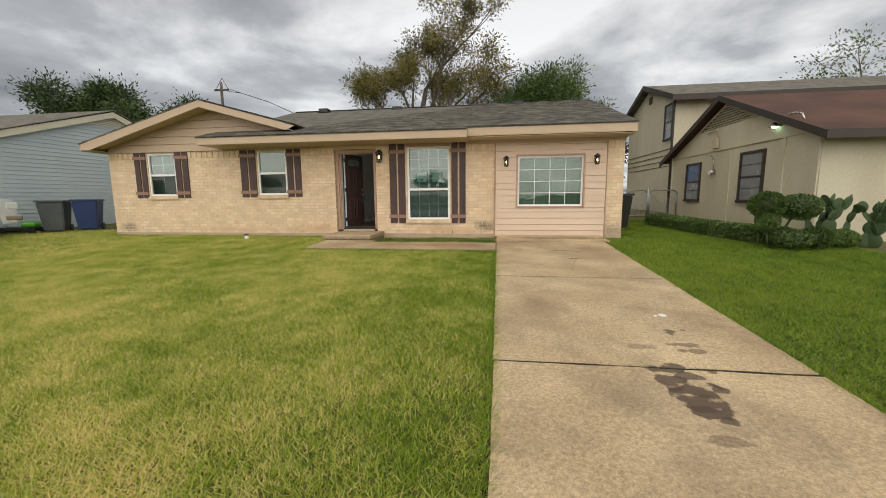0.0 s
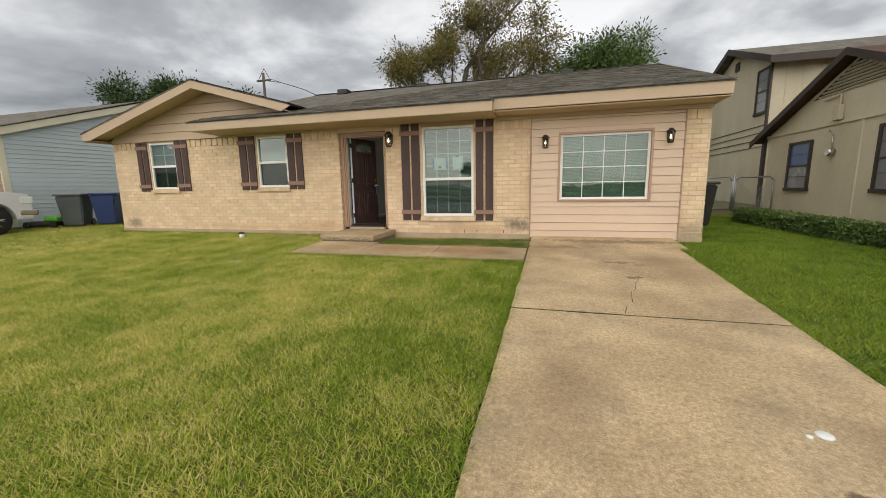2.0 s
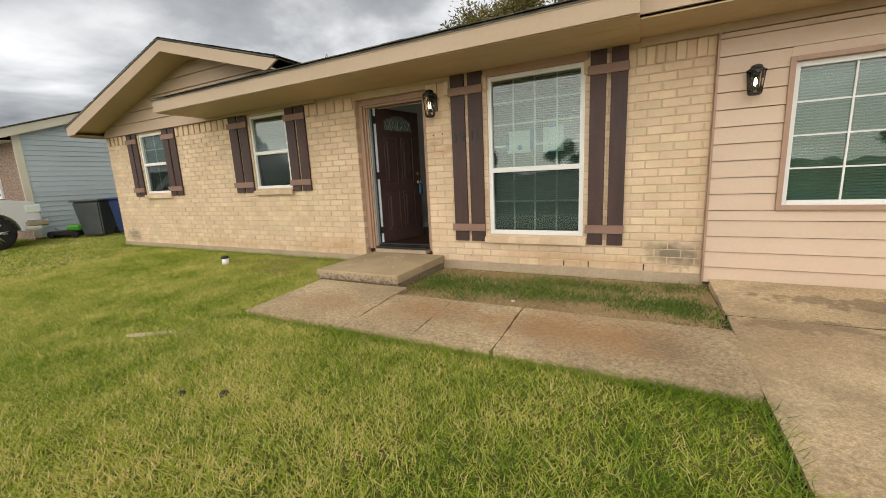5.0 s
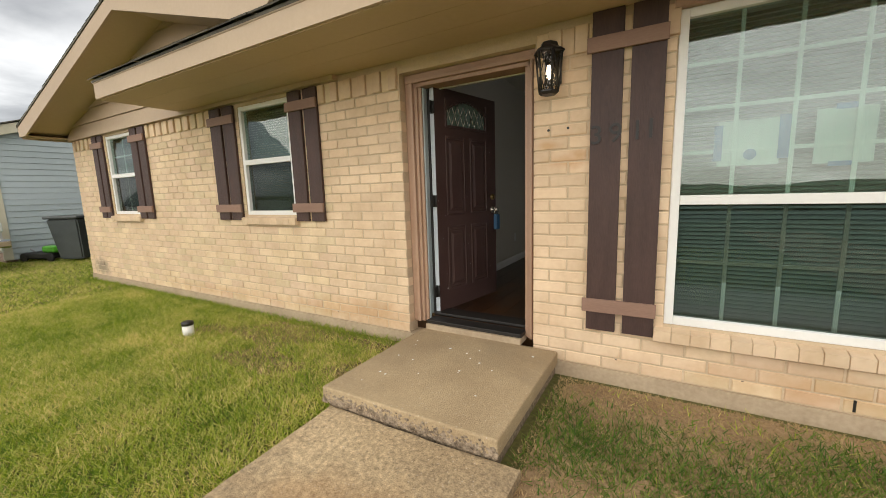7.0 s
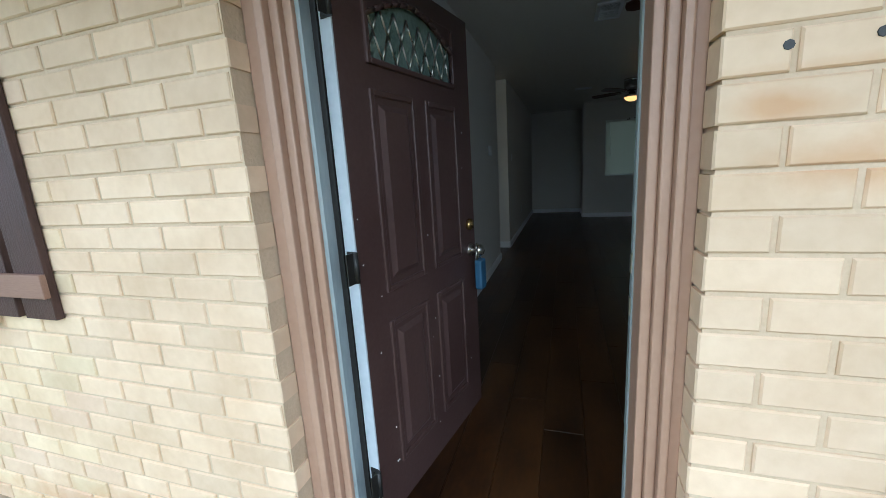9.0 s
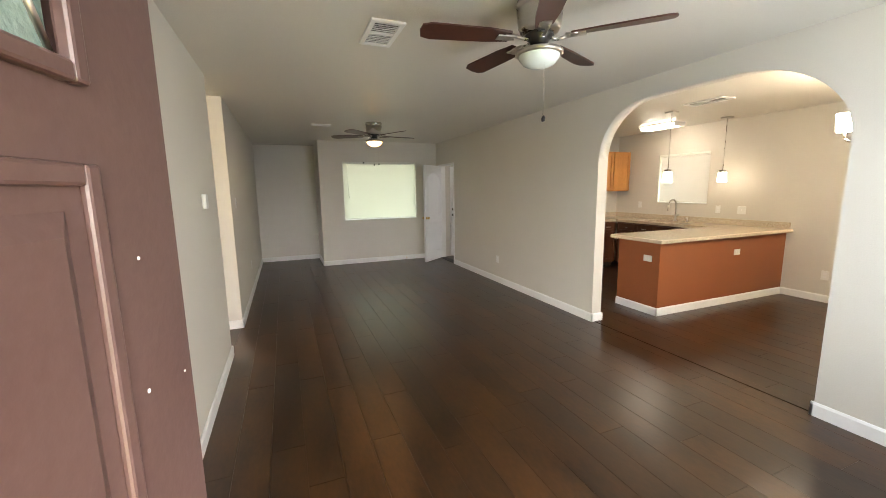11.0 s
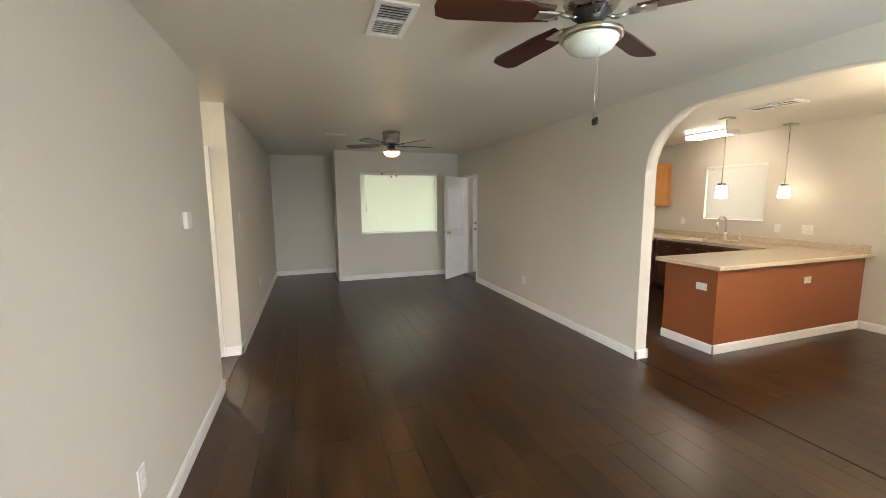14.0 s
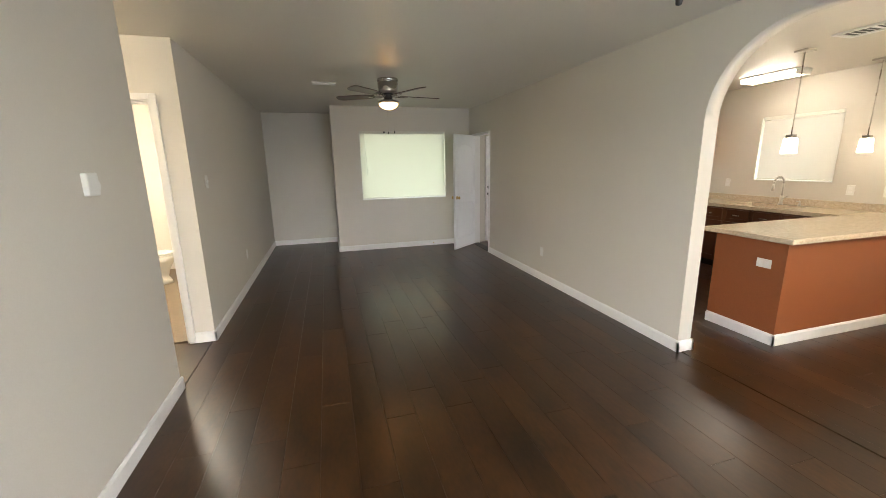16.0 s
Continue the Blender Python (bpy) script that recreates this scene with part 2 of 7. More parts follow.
CEILP = surface("ceiling_paint", (0.65, 0.62, 0.55), (0.69, 0.66, 0.59), 0.7, 90, 0.38, 0.0025, rough_var=0.06)
WHITE = surface("white_gloss_paint", (0.78, 0.78, 0.77), (0.84, 0.84, 0.83), 1.5, 40, 0.35, 0.0006)
VINYL = surface("white_vinyl", (0.80, 0.80, 0.78), (0.86, 0.86, 0.84), 1.5, 40, 0.4)
PLANK = surface("dark_walnut_plank", (0.015, 0.0058, 0.0018), (0.060, 0.0245, 0.0062), 3.2, 26, 0.31, 0.0004, stretch=(1.8, 0.7, 1), spread=0.40, grain=0.34, rough_var=0.04, spec=0.62)
DOORP = surface("maroon_door_paint", (0.058, 0.031, 0.028), (0.084, 0.049, 0.044), 2.5, 60, 0.40, 0.0008)
TERRA = surface("terracotta_paint", (0.27, 0.084, 0.028), (0.30, 0.10, 0.036), 1.3, 80, 0.55, 0.001)
GRANITE = surface("beige_granite", (0.46, 0.37, 0.26), (0.72, 0.63, 0.49), 45, 130, 0.15, 0.0, grain=0.6, rough_var=0.04)
NICKEL = surface("brushed_nickel", (0.50, 0.47, 0.42), (0.60, 0.57, 0.52), 5, 200, 0.28, 0.0, metal=1.0, rough_var=0.06)
BLACKM = surface("black_metal", (0.012, 0.011, 0.010), (0.022, 0.02, 0.018), 6, 120, 0.45, 0.0006)
OAK = surface("honey_oak", (0.44, 0.19, 0.05), (0.58, 0.28, 0.085), 2.5, 40, 0.4, 0.0008, stretch=(4, 4, 0.6))
DARKCAB = surface("dark_cherry_cabinet", (0.085, 0.030, 0.013), (0.13, 0.048, 0.021), 2.5, 40, 0.35, 0.0008, stretch=(4, 4, 0.6))
BLADE = surface("dark_fan_blade", (0.045, 0.016, 0.010), (0.075, 0.028, 0.018), 4, 50, 0.35)
# white front blinds in dark grey-green: dimness behind the glass put into the colour
DIMBLIND = surface("dimmed_blind", (0.15, 0.18, 0.16), (0.20, 0.23, 0.21), 2, 60, 0.5)
BLIND = surface("white_blind_slat", (0.74, 0.74, 0.68), (0.80, 0.80, 0.74), 2, 60, 0.5)
SOIL = surface("lawn_soil", (0.055, 0.066, 0.012), (0.16, 0.14, 0.04), 0.8, 40, 0.95, 0.02, grain=0.5)
BLUESIDE = surface("blue_grey_siding", (0.42, 0.49, 0.51), (0.48, 0.55, 0.57), 0.8, 30, 0.6, 0.001, spread=0.04)
CREAM = surface("weathered_cream_paint", (0.49, 0.44, 0.31), (0.64, 0.59, 0.45), 0.9, 30, 0.75, 0.002, stretch=(1, 1, 0.35))
DARKTRIM = surface("dark_brown_trim", (0.03, 0.022, 0.018), (0.05, 0.038, 0.03), 2, 50, 0.6, 0.001)
RUSTROOF = surface("red_brown_shingle", (0.050, 0.022, 0.014), (0.125, 0.060, 0.040), 0.9, 40, 0.9, 0.004)
GLASS = pane_mat("window_glass", (0.64, 0.76, 0.71), 0.115)
SCREENED = pane_mat("screened_window_glass", (0.47, 0.53, 0.49), 0.035)
DARKGLASS = pane_mat("dark_window_glass", (0.66, 0.78, 0.72), 0.08)
PLASTIC = surface("white_plastic", (0.76, 0.76, 0.73), (0.80, 0.80, 0.77), 3, 60, 0.4)


def stain(m, spots, colour, axes=(1, 0, 1), noise_scale=9.0):
    """Soft-edged stains of the given colour on a material: (x, y, z), half sizes, strength."""
    n, l = m.node_tree.nodes, m.node_tree.links
    p = n["Principled BSDF"]
    out = p.inputs["Base Color"].links[0].from_socket
    geo = n.new("ShaderNodeNewGeometry")
    wob = n.new("ShaderNodeTexNoise"); wob.inputs["Scale"].default_value = noise_scale; wob.inputs["Detail"].default_value = 5
    l.new(geo.outputs["Position"], wob.inputs["Vector"])
    for (x, y, z), (rx, rz), depth in spots:
        sub = n.new("ShaderNodeVectorMath"); sub.operation = "SUBTRACT"; sub.inputs[1].default_value = (x, y, z)
        mul = n.new("ShaderNodeVectorMath"); mul.operation = "MULTIPLY"; mul.inputs[1].default_value = (axes[0] / rx, axes[1] / rz, axes[2] / rz)
        ln = n.new("ShaderNodeVectorMath"); ln.operation = "LENGTH"
        l.new(geo.outputs["Position"], sub.inputs[0]); l.new(sub.outputs[0], mul.inputs[0]); l.new(mul.outputs[0], ln.inputs[0])
        ad = n.new("ShaderNodeMath"); ad.operation = "MULTIPLY_ADD"; ad.inputs[1].default_value = 1.6
        l.new(wob.outputs["Fac"], ad.inputs[0]); l.new(ln.outputs["Value"], ad.inputs[2])
        fade = n.new("ShaderNodeMapRange"); fade.inputs[1].default_value, fade.inputs[2].default_value, fade.inputs[3].default_value, fade.inputs[4].default_value = 1.1, 1.95, depth, 0
        l.new(ad.outputs[0], fade.inputs[0])
        m2 = n.new("ShaderNodeMix"); m2.data_type = "RGBA"; m2.inputs[7].default_value = (*colour, 1)
        l.new(fade.outputs[0], m2.inputs[0]); l.new(out, m2.inputs[6])
        out = m2.outputs[2]
    l.new(out, p.inputs["Base Color"])


stain(BRICK, [((-0.32, 0, 0.72), (0.32, 0.16), 0.75), ((-10.75, 0, 0.68), (0.30, 0.16), 0.6), ((2.8, 0, 0.62), (0.3, 0.22), 0.5)], (0.10, 0.085, 0.065))
stain(BRICK, [((-4.9, 0, 0.66), (0.9, 0.14), 0.45), ((-3.08, 0, 2.06), (0.10, 0.035), 0.55), ((-2.88, 0, 2.0), (0.09, 0.03), 0.45), ((-3.0, 0, 2.12), (0.2, 0.02), 0.3), ((-1.3, 0, 0.62), (1.1, 0.10), 0.4), ((-2.95, 0, 1.95), (0.16, 0.05), 0.5), ((-7.2, 0, 0.62), (1.6, 0.08), 0.3)], (0.50, 0.25, 0.09))

# ---- ground ----
bm = bmesh.new()
xs = [-1500, -300, -60, -30, -20, -14, -11, -8, -5.5, -3, -1.5, 0, 1.5, 3, 5, 8, 14, 30, 60, 300, 1500]
ys = [-1500, -300, -60, -12, -6, -3, 0, 2.5, 5, 7.5, 9, 10, 12, 15, 20, 40, 80, 300, 1500]
gv = [[bm.verts.new((x, y, max(-0.3, ground_z(y)))) for x in xs] for y in ys]
for j in range(len(ys) - 1):
    for i in range(len(xs) - 1):
        bm.faces.new((gv[j][i], gv[j][i + 1], gv[j + 1][i + 1], gv[j + 1][i]))
struct("ground", bm, SOIL, "sloping lawn soil with dry and green patches", "ground")

# ---- the house: walls ----
FRONT = 10.03
HOLES = [(-9.91, -9.04, 1.58, 2.76), (-6.53, -5.69, 1.58, 2.76), (-4.32, -3.18, 0.50, 2.74), (-2.345, -1.24, 0.90, 2.755), (0.47, 2.04, 1.23, 2.46)]
wall("wall_front", "mortar bed of the tan painted brick front", MORTAR, "x", FRONT + 0.007, 0.123, -11.16, 2.975, 0.535, 3.24, HOLES)
INH = [(a, b, (0.55 if c < 0.6 else c), d) for a, b, c, d in HOLES]
wall("wall_front_inside", "pale grey painted plaster inside the front", WALLP, "x", FRONT + 0.13, 0.11, -11.04, 2.85, 0.6, 3.24, INH)
struct("slab", B((-11.17, 2.985, FRONT - 0.01, 19.86, 0.2, 0.53)), SLAB, "stained concrete foundation slab under the house", "foundation")
wall("wall_west", "tan brick side wall", MORTAR, "y", -11.16, 0.12, FRONT + 0.13, 19.85, 0.535, 3.24)
wall("wall_north", "grey painted rear wall of the alcove", WALLP, "x", 19.65, 0.2, -11.04, -2.99, 0.535, 3.24)
wall("wall_utility", "white painted rear wall of the utility room", WALLP, "x", 18.62, 0.15, -0.47, 2.63, 0.535, 3.24)
wall("wall_east", "pale beige kitchen wall with a window opening", WALLP, "y", 2.63, 0.22, FRONT + 0.24, 19.65, 0.535, 3.24, [(14.74, 15.66, 1.92, 2.77)])
wall("wall_east_brick", "tan brick side wall", MORTAR, "y", 2.85, 0.125, FRONT + 0.13, 19.85, 0.535, 3.24, [(14.74, 15.66, 1.92, 2.77)])
# rooms
wall("wall_living_west", "pale grey living room wall", WALLP, "y", -4.44, 0.12, FRONT + 0.24, 14.40, 0.66, CEIL)
wall("wall_living_back", "pale grey living room wall past the hall", WALLP, "y", -4.44, 0.14, 15.22, 19.65, 0.66, CEIL)
wall("wall_hall", "cream hall wall with the bathroom doorway", WALLP, "x", 15.22, 0.12, -8.0, -4.44, 0.66, CEIL, [(-5.28, -4.505, 0.66, 2.75)])
wall("wall_hall_south", "cream hall wall", WALLP, "x", 14.28, 0.12, -8.0, -4.44, 0.66, CEIL)
wall("wall_hall_end", "cream hall end wall", WALLP, "y", -8.1, 0.1, 14.28, 19.65, 0.66, CEIL)
wall("wall_window", "pale grey wall with the blinded window", WALLP, "x", 18.62, 0.15, -3.09, -0.60, 0.66, CEIL, [(-2.63, -1.08, 1.61, 2.80)])
wall("wall_alcove", "grey alcove side wall", WALLP, "y", -3.09, 0.1, 18.77, 19.65, 0.66, CEIL)
wall("wall_kitchen_north", "pale beige kitchen end wall", WALLP, "x", 16.62, 0.12, -0.47, 2.63, 0.66, CEIL)
wall("wall_kitchen_south", "pale beige dining wall", WALLP, "x", 11.1, 0.12, -0.47, 2.63, 0.66, CEIL)
# wall with the arch and the far doorway
AY0, AY1, AZ, AT, NEAR_R, FAR_R = 11.73, 13.765, 2.50, 3.037, 0.72, 0.56


def arch_outline():
    pts = [(AY0, AZ)]
    for k in range(1, 13):
        a = math.pi - k * math.pi / 24
        pts.append((AY0 + NEAR_R + NEAR_R * math.cos(a), AZ + (AT - AZ) * math.sin(a)))
    for k in range(0, 13):
        a = math.pi / 2 - k * math.pi / 24
        pts.append((AY1 - FAR_R + FAR_R * math.cos(a), AZ + (AT - AZ) * math.sin(a)))
    return pts


bm = bmesh.new()
X0, X1 = -0.60, -0.47
for x0, x1, y0, y1, z0, z1 in ((X0, X1, FRONT + 0.24, AY0, 0.66, CEIL), (X0, X1, AY1, 17.655, 0.66, CEIL), (X0, X1, 17.655, 18.46, 2.72, CEIL), (X0, X1, 18.46, 18.77, 0.66, CEIL)):
    box(bm, x0, x1, y0, y1, z0, z1)
top = [(AY0, CEIL)] + arch_outline() + [(AY1, CEIL)]
pts = arch_outline()
for (u0, v0), (u1, v1) in zip(pts, pts[1:]):
    q = [[bm.verts.new((x, u, z)) for u, z in ((u0, v0), (u1, v1), (u1, CEIL), (u0, CEIL))] for x in (X0, X1)]
    if u1 - u0 > 1e-6:
        bm.faces.new(q[0][::-1]); bm.faces.new(q[1])
    f = bm.faces.new((q[0][0], q[0][1], q[1][1], q[1][0])); f.smooth = True
bmesh.ops.recalc_face_normals(bm, faces=bm.faces)
bmesh.ops.remove_doubles(bm, verts=bm.verts, dist=1e-4)
struct("wall_arch", bm, WALLP, "pale grey wall with a wide rounded arch opening", "wall")
struct("ceiling", B((-11.04, 2.85, FRONT + 0.24, 19.65, CEIL, CEIL + 0.04)), CEILP, "pale textured living room ceiling", "ceiling")
struct("floor", B((-11.04, 2.63, FRONT + 0.13, 19.65, 0.54, FLOOR - 0.012)), PLANK, "dark walnut plank floor", "floor")

# ---- roof, eaves and gable ----
RY, RZ = 14.35, 4.70


def sheet(bm, pts, t=0.022):
    lo = [bm.verts.new((x, y, z - t)) for x, y, z in pts]
    hi = [bm.verts.new(p) for p in pts]
    n = len(pts)
    bm.faces.new(hi); bm.faces.new(lo[::-1])
    for k in range(n):
        bm.faces.new((lo[k], lo[(k + 1) % n], hi[(k + 1) % n], hi[k]))
    bmesh.ops.recalc_face_normals(bm, faces=bm.faces)


roof = thing("roof", "grey weathered asphalt shingle roof with a front gable", "roof", kind="structure")
bm = bmesh.new()
sheet(bm, [(-7.64, 9.17, 3.03), (-0.74, 9.17, 3.03), (-0.74, RY, RZ - 0.02), (-7.64, RY, RZ - 0.02)])
sheet(bm, [(-0.74, 9.39, 3.10), (3.06, 9.39, 3.10), (3.06, RY, RZ - 0.02), (-0.74, RY, RZ - 0.02)])
sheet(bm, [(-7.7, RY, RZ - 0.02), (3.06, RY, RZ - 0.02), (3.06, 20.2, 3.08), (-7.7, 20.2, 3.08)])
sheet(bm, [(-11.42, 9.46, 3.01), (-7.7, 9.46, 4.04), (-7.7, 20.2, 4.04), (-11.42, 20.2, 3.01)])
sheet(bm, [(-7.7, 9.46, 4.04), (-5.15, 9.46, 3.335), (-5.15, 10.05, 3.335), (-7.7, 13.2, 4.04)])
part("decking", bm, SHINGLE, roof)


def shingles(bm, p, across, up, rng, tab=0.30, course=0.145, cut=None):
    """Rows of shingle tabs on a slope that starts at p and runs across and up."""
    p, across, up = Vector(p), Vector(across), Vector(up)
    wide, tall = across.length, up.length
    a, u = across.normalized(), up.normalized()
    nrm = a.cross(u).normalized()
    for r in range(int(tall / course) + 1):
        s = -rng.random() * tab
        while s < wide:
            w = tab * rng.uniform(0.6, 1.25)
            s0, s1 = max(s, 0), min(s + w - 0.004, wide)
            s += w
            t0 = r * course - rng.uniform(0, 0.012)
            t1 = min((r + 1) * course + 0.02, tall)
            if s1 - s0 < 0.02 or t1 <= t0:
                continue
            if cut and cut(p + a * (s0 + s1) / 2 + u * t0):
                continue
            h = rng.uniform(0.007, 0.013)
            q = [bm.verts.new(p + a * x + u * y + nrm * z) for x, y, z in ((s0, t0, 0), (s1, t0, 0), (s0, t0, h), (s1, t0, h), (s1, t1, 0.001), (s0, t1, 0.001))]
            bm.faces.new((q[0], q[1], q[3], q[2])); bm.faces.new((q[2], q[3], q[4], q[5]))


rng = random.Random(4)
bm = bmesh.new()
shingles(bm, (-7.64, 9.15, 3.035), (6.9, 0, 0), (0, RY - 9.15, RZ - 3.04), rng, cut=lambda v: v.x < -5.15 + (3.335 - v.z) * -3.6 and v.y > 9.6)
shingles(bm, (-0.74, 9.37, 3.105), (3.80, 0, 0), (0, RY - 9.37, RZ - 3.11), rng)
tagged(part("shingles", bm, SHINGLE, roof), "overlapping grey shingle tabs", "", "", "stuff")
bm = bmesh.new()
shingles(bm, (-11.42, 20.0, 3.015), (0, -10.54, 0), (3.72, 0, 1.03), rng)
shingles(bm, (-5.1, 9.44, 3.33), (0, 3.2, 0), (-2.6, 0, 0.715), rng)
tagged(part("gable_shingles", bm, SHINGLE, roof), "overlapping grey shingle tabs", "", "", "stuff")
bm = bmesh.new()
x = -7.6
while x < 3.0:
    prism(bm, [(RY - 0.14, RZ - 0.03), (RY, RZ + 0.012), (RY + 0.14, RZ - 0.03), (RY, RZ - 0.02)], "x", x, min(x + 0.29, 3.06))
    x += 0.3
part("ridge_caps", bm, SHINGLE, roof)
for x, y in ((-6.3, 14.0), (-3.6, 14.15), (0.62, 14.1)):
    v = thing("roof_vent", "grey metal roof vent near the ridge", "roof vent", (x, y, 4.58), group="roof vents")
    bm = bmesh.new(); box(bm, -0.17, 0.17, -0.16, 0.16, -0.02, 0.10, bev=0.015); part("hood", bm, BLACKM, v)
    bm = bmesh.new(); box(bm, -0.2, 0.2, -0.2, 0.2, -0.05, -0.02); part("flange", bm, BLACKM, v)

eaves = thing("eaves", "tan painted fascia boards and soffits", "trim", kind="structure")
part("fascia_board", B((-7.62, -0.735, 9.18, 9.205, 2.845, 3.011)), TRIM, eaves)
part("fascia_board", B((-0.735, 3.04, 9.40, 9.425, 2.895, 3.081)), TRIM, eaves)
part("drip_edge", B((-7.63, -0.735, 9.174, 9.18, 3.0, 3.010), (-0.735, 3.05, 9.394, 9.4, 3.07, 3.080)), TRIM, eaves)
part("fascia_end", B((-0.765, -0.735, 9.176, 9.43, 2.84, 3.02), (-7.62, -7.59, 9.205, 9.98, 2.85, 2.99)), TRIM, eaves)
for y0, y1 in ((9.205, 9.46), (9.463, 9.72), (9.723, 10.028)):
    part("soffit_board", B((-7.59, -0.735, y0, y1, 2.838, 2.85)), SOFFIT, eaves)
for y0, y1 in ((9.425, 9.72), (9.723, 10.028)):
    part("soffit_board", B((-0.735, 3.04, y0, y1, 2.865, 2.878)), SOFFIT, eaves)
part("frieze_board", B((-0.735, 2.99, 9.985, 10.027, 2.79, 2.865)), TRIM, eaves)
bm = bmesh.new(); prism(bm, [(9.425, 2.9), (10.03, 2.86), (20.0, 2.88), (20.0, 3.06), (14.35, 4.62), (9.425, 3.06)], "x", 2.98, 3.035); part("rake_board", bm, TRIM, eaves)

gable = thing("gable", "tan boarded front gable with wide rake boards", "gable", kind="structure")
GX, GZ, GS = -7.70, 4.012, 0.277
bm = bmesh.new()
prism(bm, [(GX, GZ), (-11.40, GZ - 3.70 * GS), (-11.40, GZ - 3.70 * GS - 0.15), (-11.12, GZ - 3.70 * GS - 0.15), (GX, GZ - 0.17)], "y", 9.47, 9.50)
part("rake_board", bm, TRIM, gable)
bm = bmesh.new()
prism(bm, [(GX, GZ), (GX, GZ - 0.17), (-5.33, GZ - 2.37 * GS - 0.17), (-5.1, GZ - 2.6 * GS)], "y", 9.47, 9.50)
part("rake_board", bm, TRIM, gable)
bm = bmesh.new()
prism(bm, [(GX, GZ - 0.10), (-11.3, GZ - 3.6 * GS - 0.12), (-11.3, GZ - 3.6 * GS - 0.14), (GX, GZ - 0.12)], "y", 9.5, 10.0)
prism(bm, [(GX, GZ - 0.12), (-5.2, GZ - 2.5 * GS - 0.14), (-5.2, GZ - 2.5 * GS - 0.12), (GX, GZ - 0.10)], "y", 9.5, 10.0)
part("gable_soffit", bm, SOFFIT, gable)
part("eave_return", B((-11.38, -11.15, 9.5, 20.0, 2.83, 2.85)), SOFFIT, gable)
part("side_fascia", B((-11.40, -11.375, 9.5, 20.0, 2.81, 2.96)), TRIM, gable)
z = 2.795
while z < 3.85:
    half0, half1 = (GZ - 0.10 - z) / GS, (GZ - 0.10 - min(z + 0.205, 3.86)) / GS
    bm = bmesh.new()
    lo, hi = max(GX - half0, -11.15), max(GX - half1, -11.15)
    prism(bm, [(lo, z), (min(GX + half0, -5.0), z), (min(GX + half1, -5.0), z + 0.2), (hi, z + 0.2)], "y", 9.99, 10.04)
    for v in bm.verts:
        if v.co.y < 10.0 and v.co.z < z + 0.05:
            v.co.y -= 0.022
    part("gable_board", bm, TRIM, gable)
    z += 0.205

# ---- siding panel of the converted garage bay ----
bay = thing("siding_panel", "peach painted lap siding on the closed garage bay", "siding", kind="structure")
z, k = 0.475, 0
while z < 2.78:
    z1 = min(z + 0.1515, 2.785)
    spans = [(-0.075, 2.565)]
    if z1 > 1.19 and z < 2.50:
        spans = [(-0.075, 0.44), (2.07, 2.565)]
        if z < 1.19:
            spans = [(-0.075, 2.565)]; z1 = 1.19
        elif z1 > 2.50:
            z1 = min(z1, 2.785)
            part("siding_board", B((0.44, 2.07, 9.992, 10.04, 2.50, z1)), SIDING, bay)
    for a, b in spans:
        bm = bmesh.new()
        prism(bm, [(9.985, z), (10.04, z), (10.04, z1 - 0.003), (9.999, z1 - 0.003)], "x", a, b)
        part("siding_board", bm, SIDING, bay)
    z = z1 + 0.003
part("corner_strip", B((-0.095, -0.077, 9.975, 10.04, 0.47, 2.79), (2.567, 2.585, 9.975, 10.04, 0.47, 2.79)), CASING, bay)
part("bottom_sill", B((-0.08, 2.57, 9.98, 10.04, 0.455, 0.474)), DARKTRIM, bay)

# ---- windows ----
def glass_pane(x0, x1, y, z0, z1, parent, mat=None):
    ob = part("pane", B((x0, x1, y, y + 0.005, z0, z1)), mat or GLASS, parent)
    ob.visible_shadow = False
    return ob


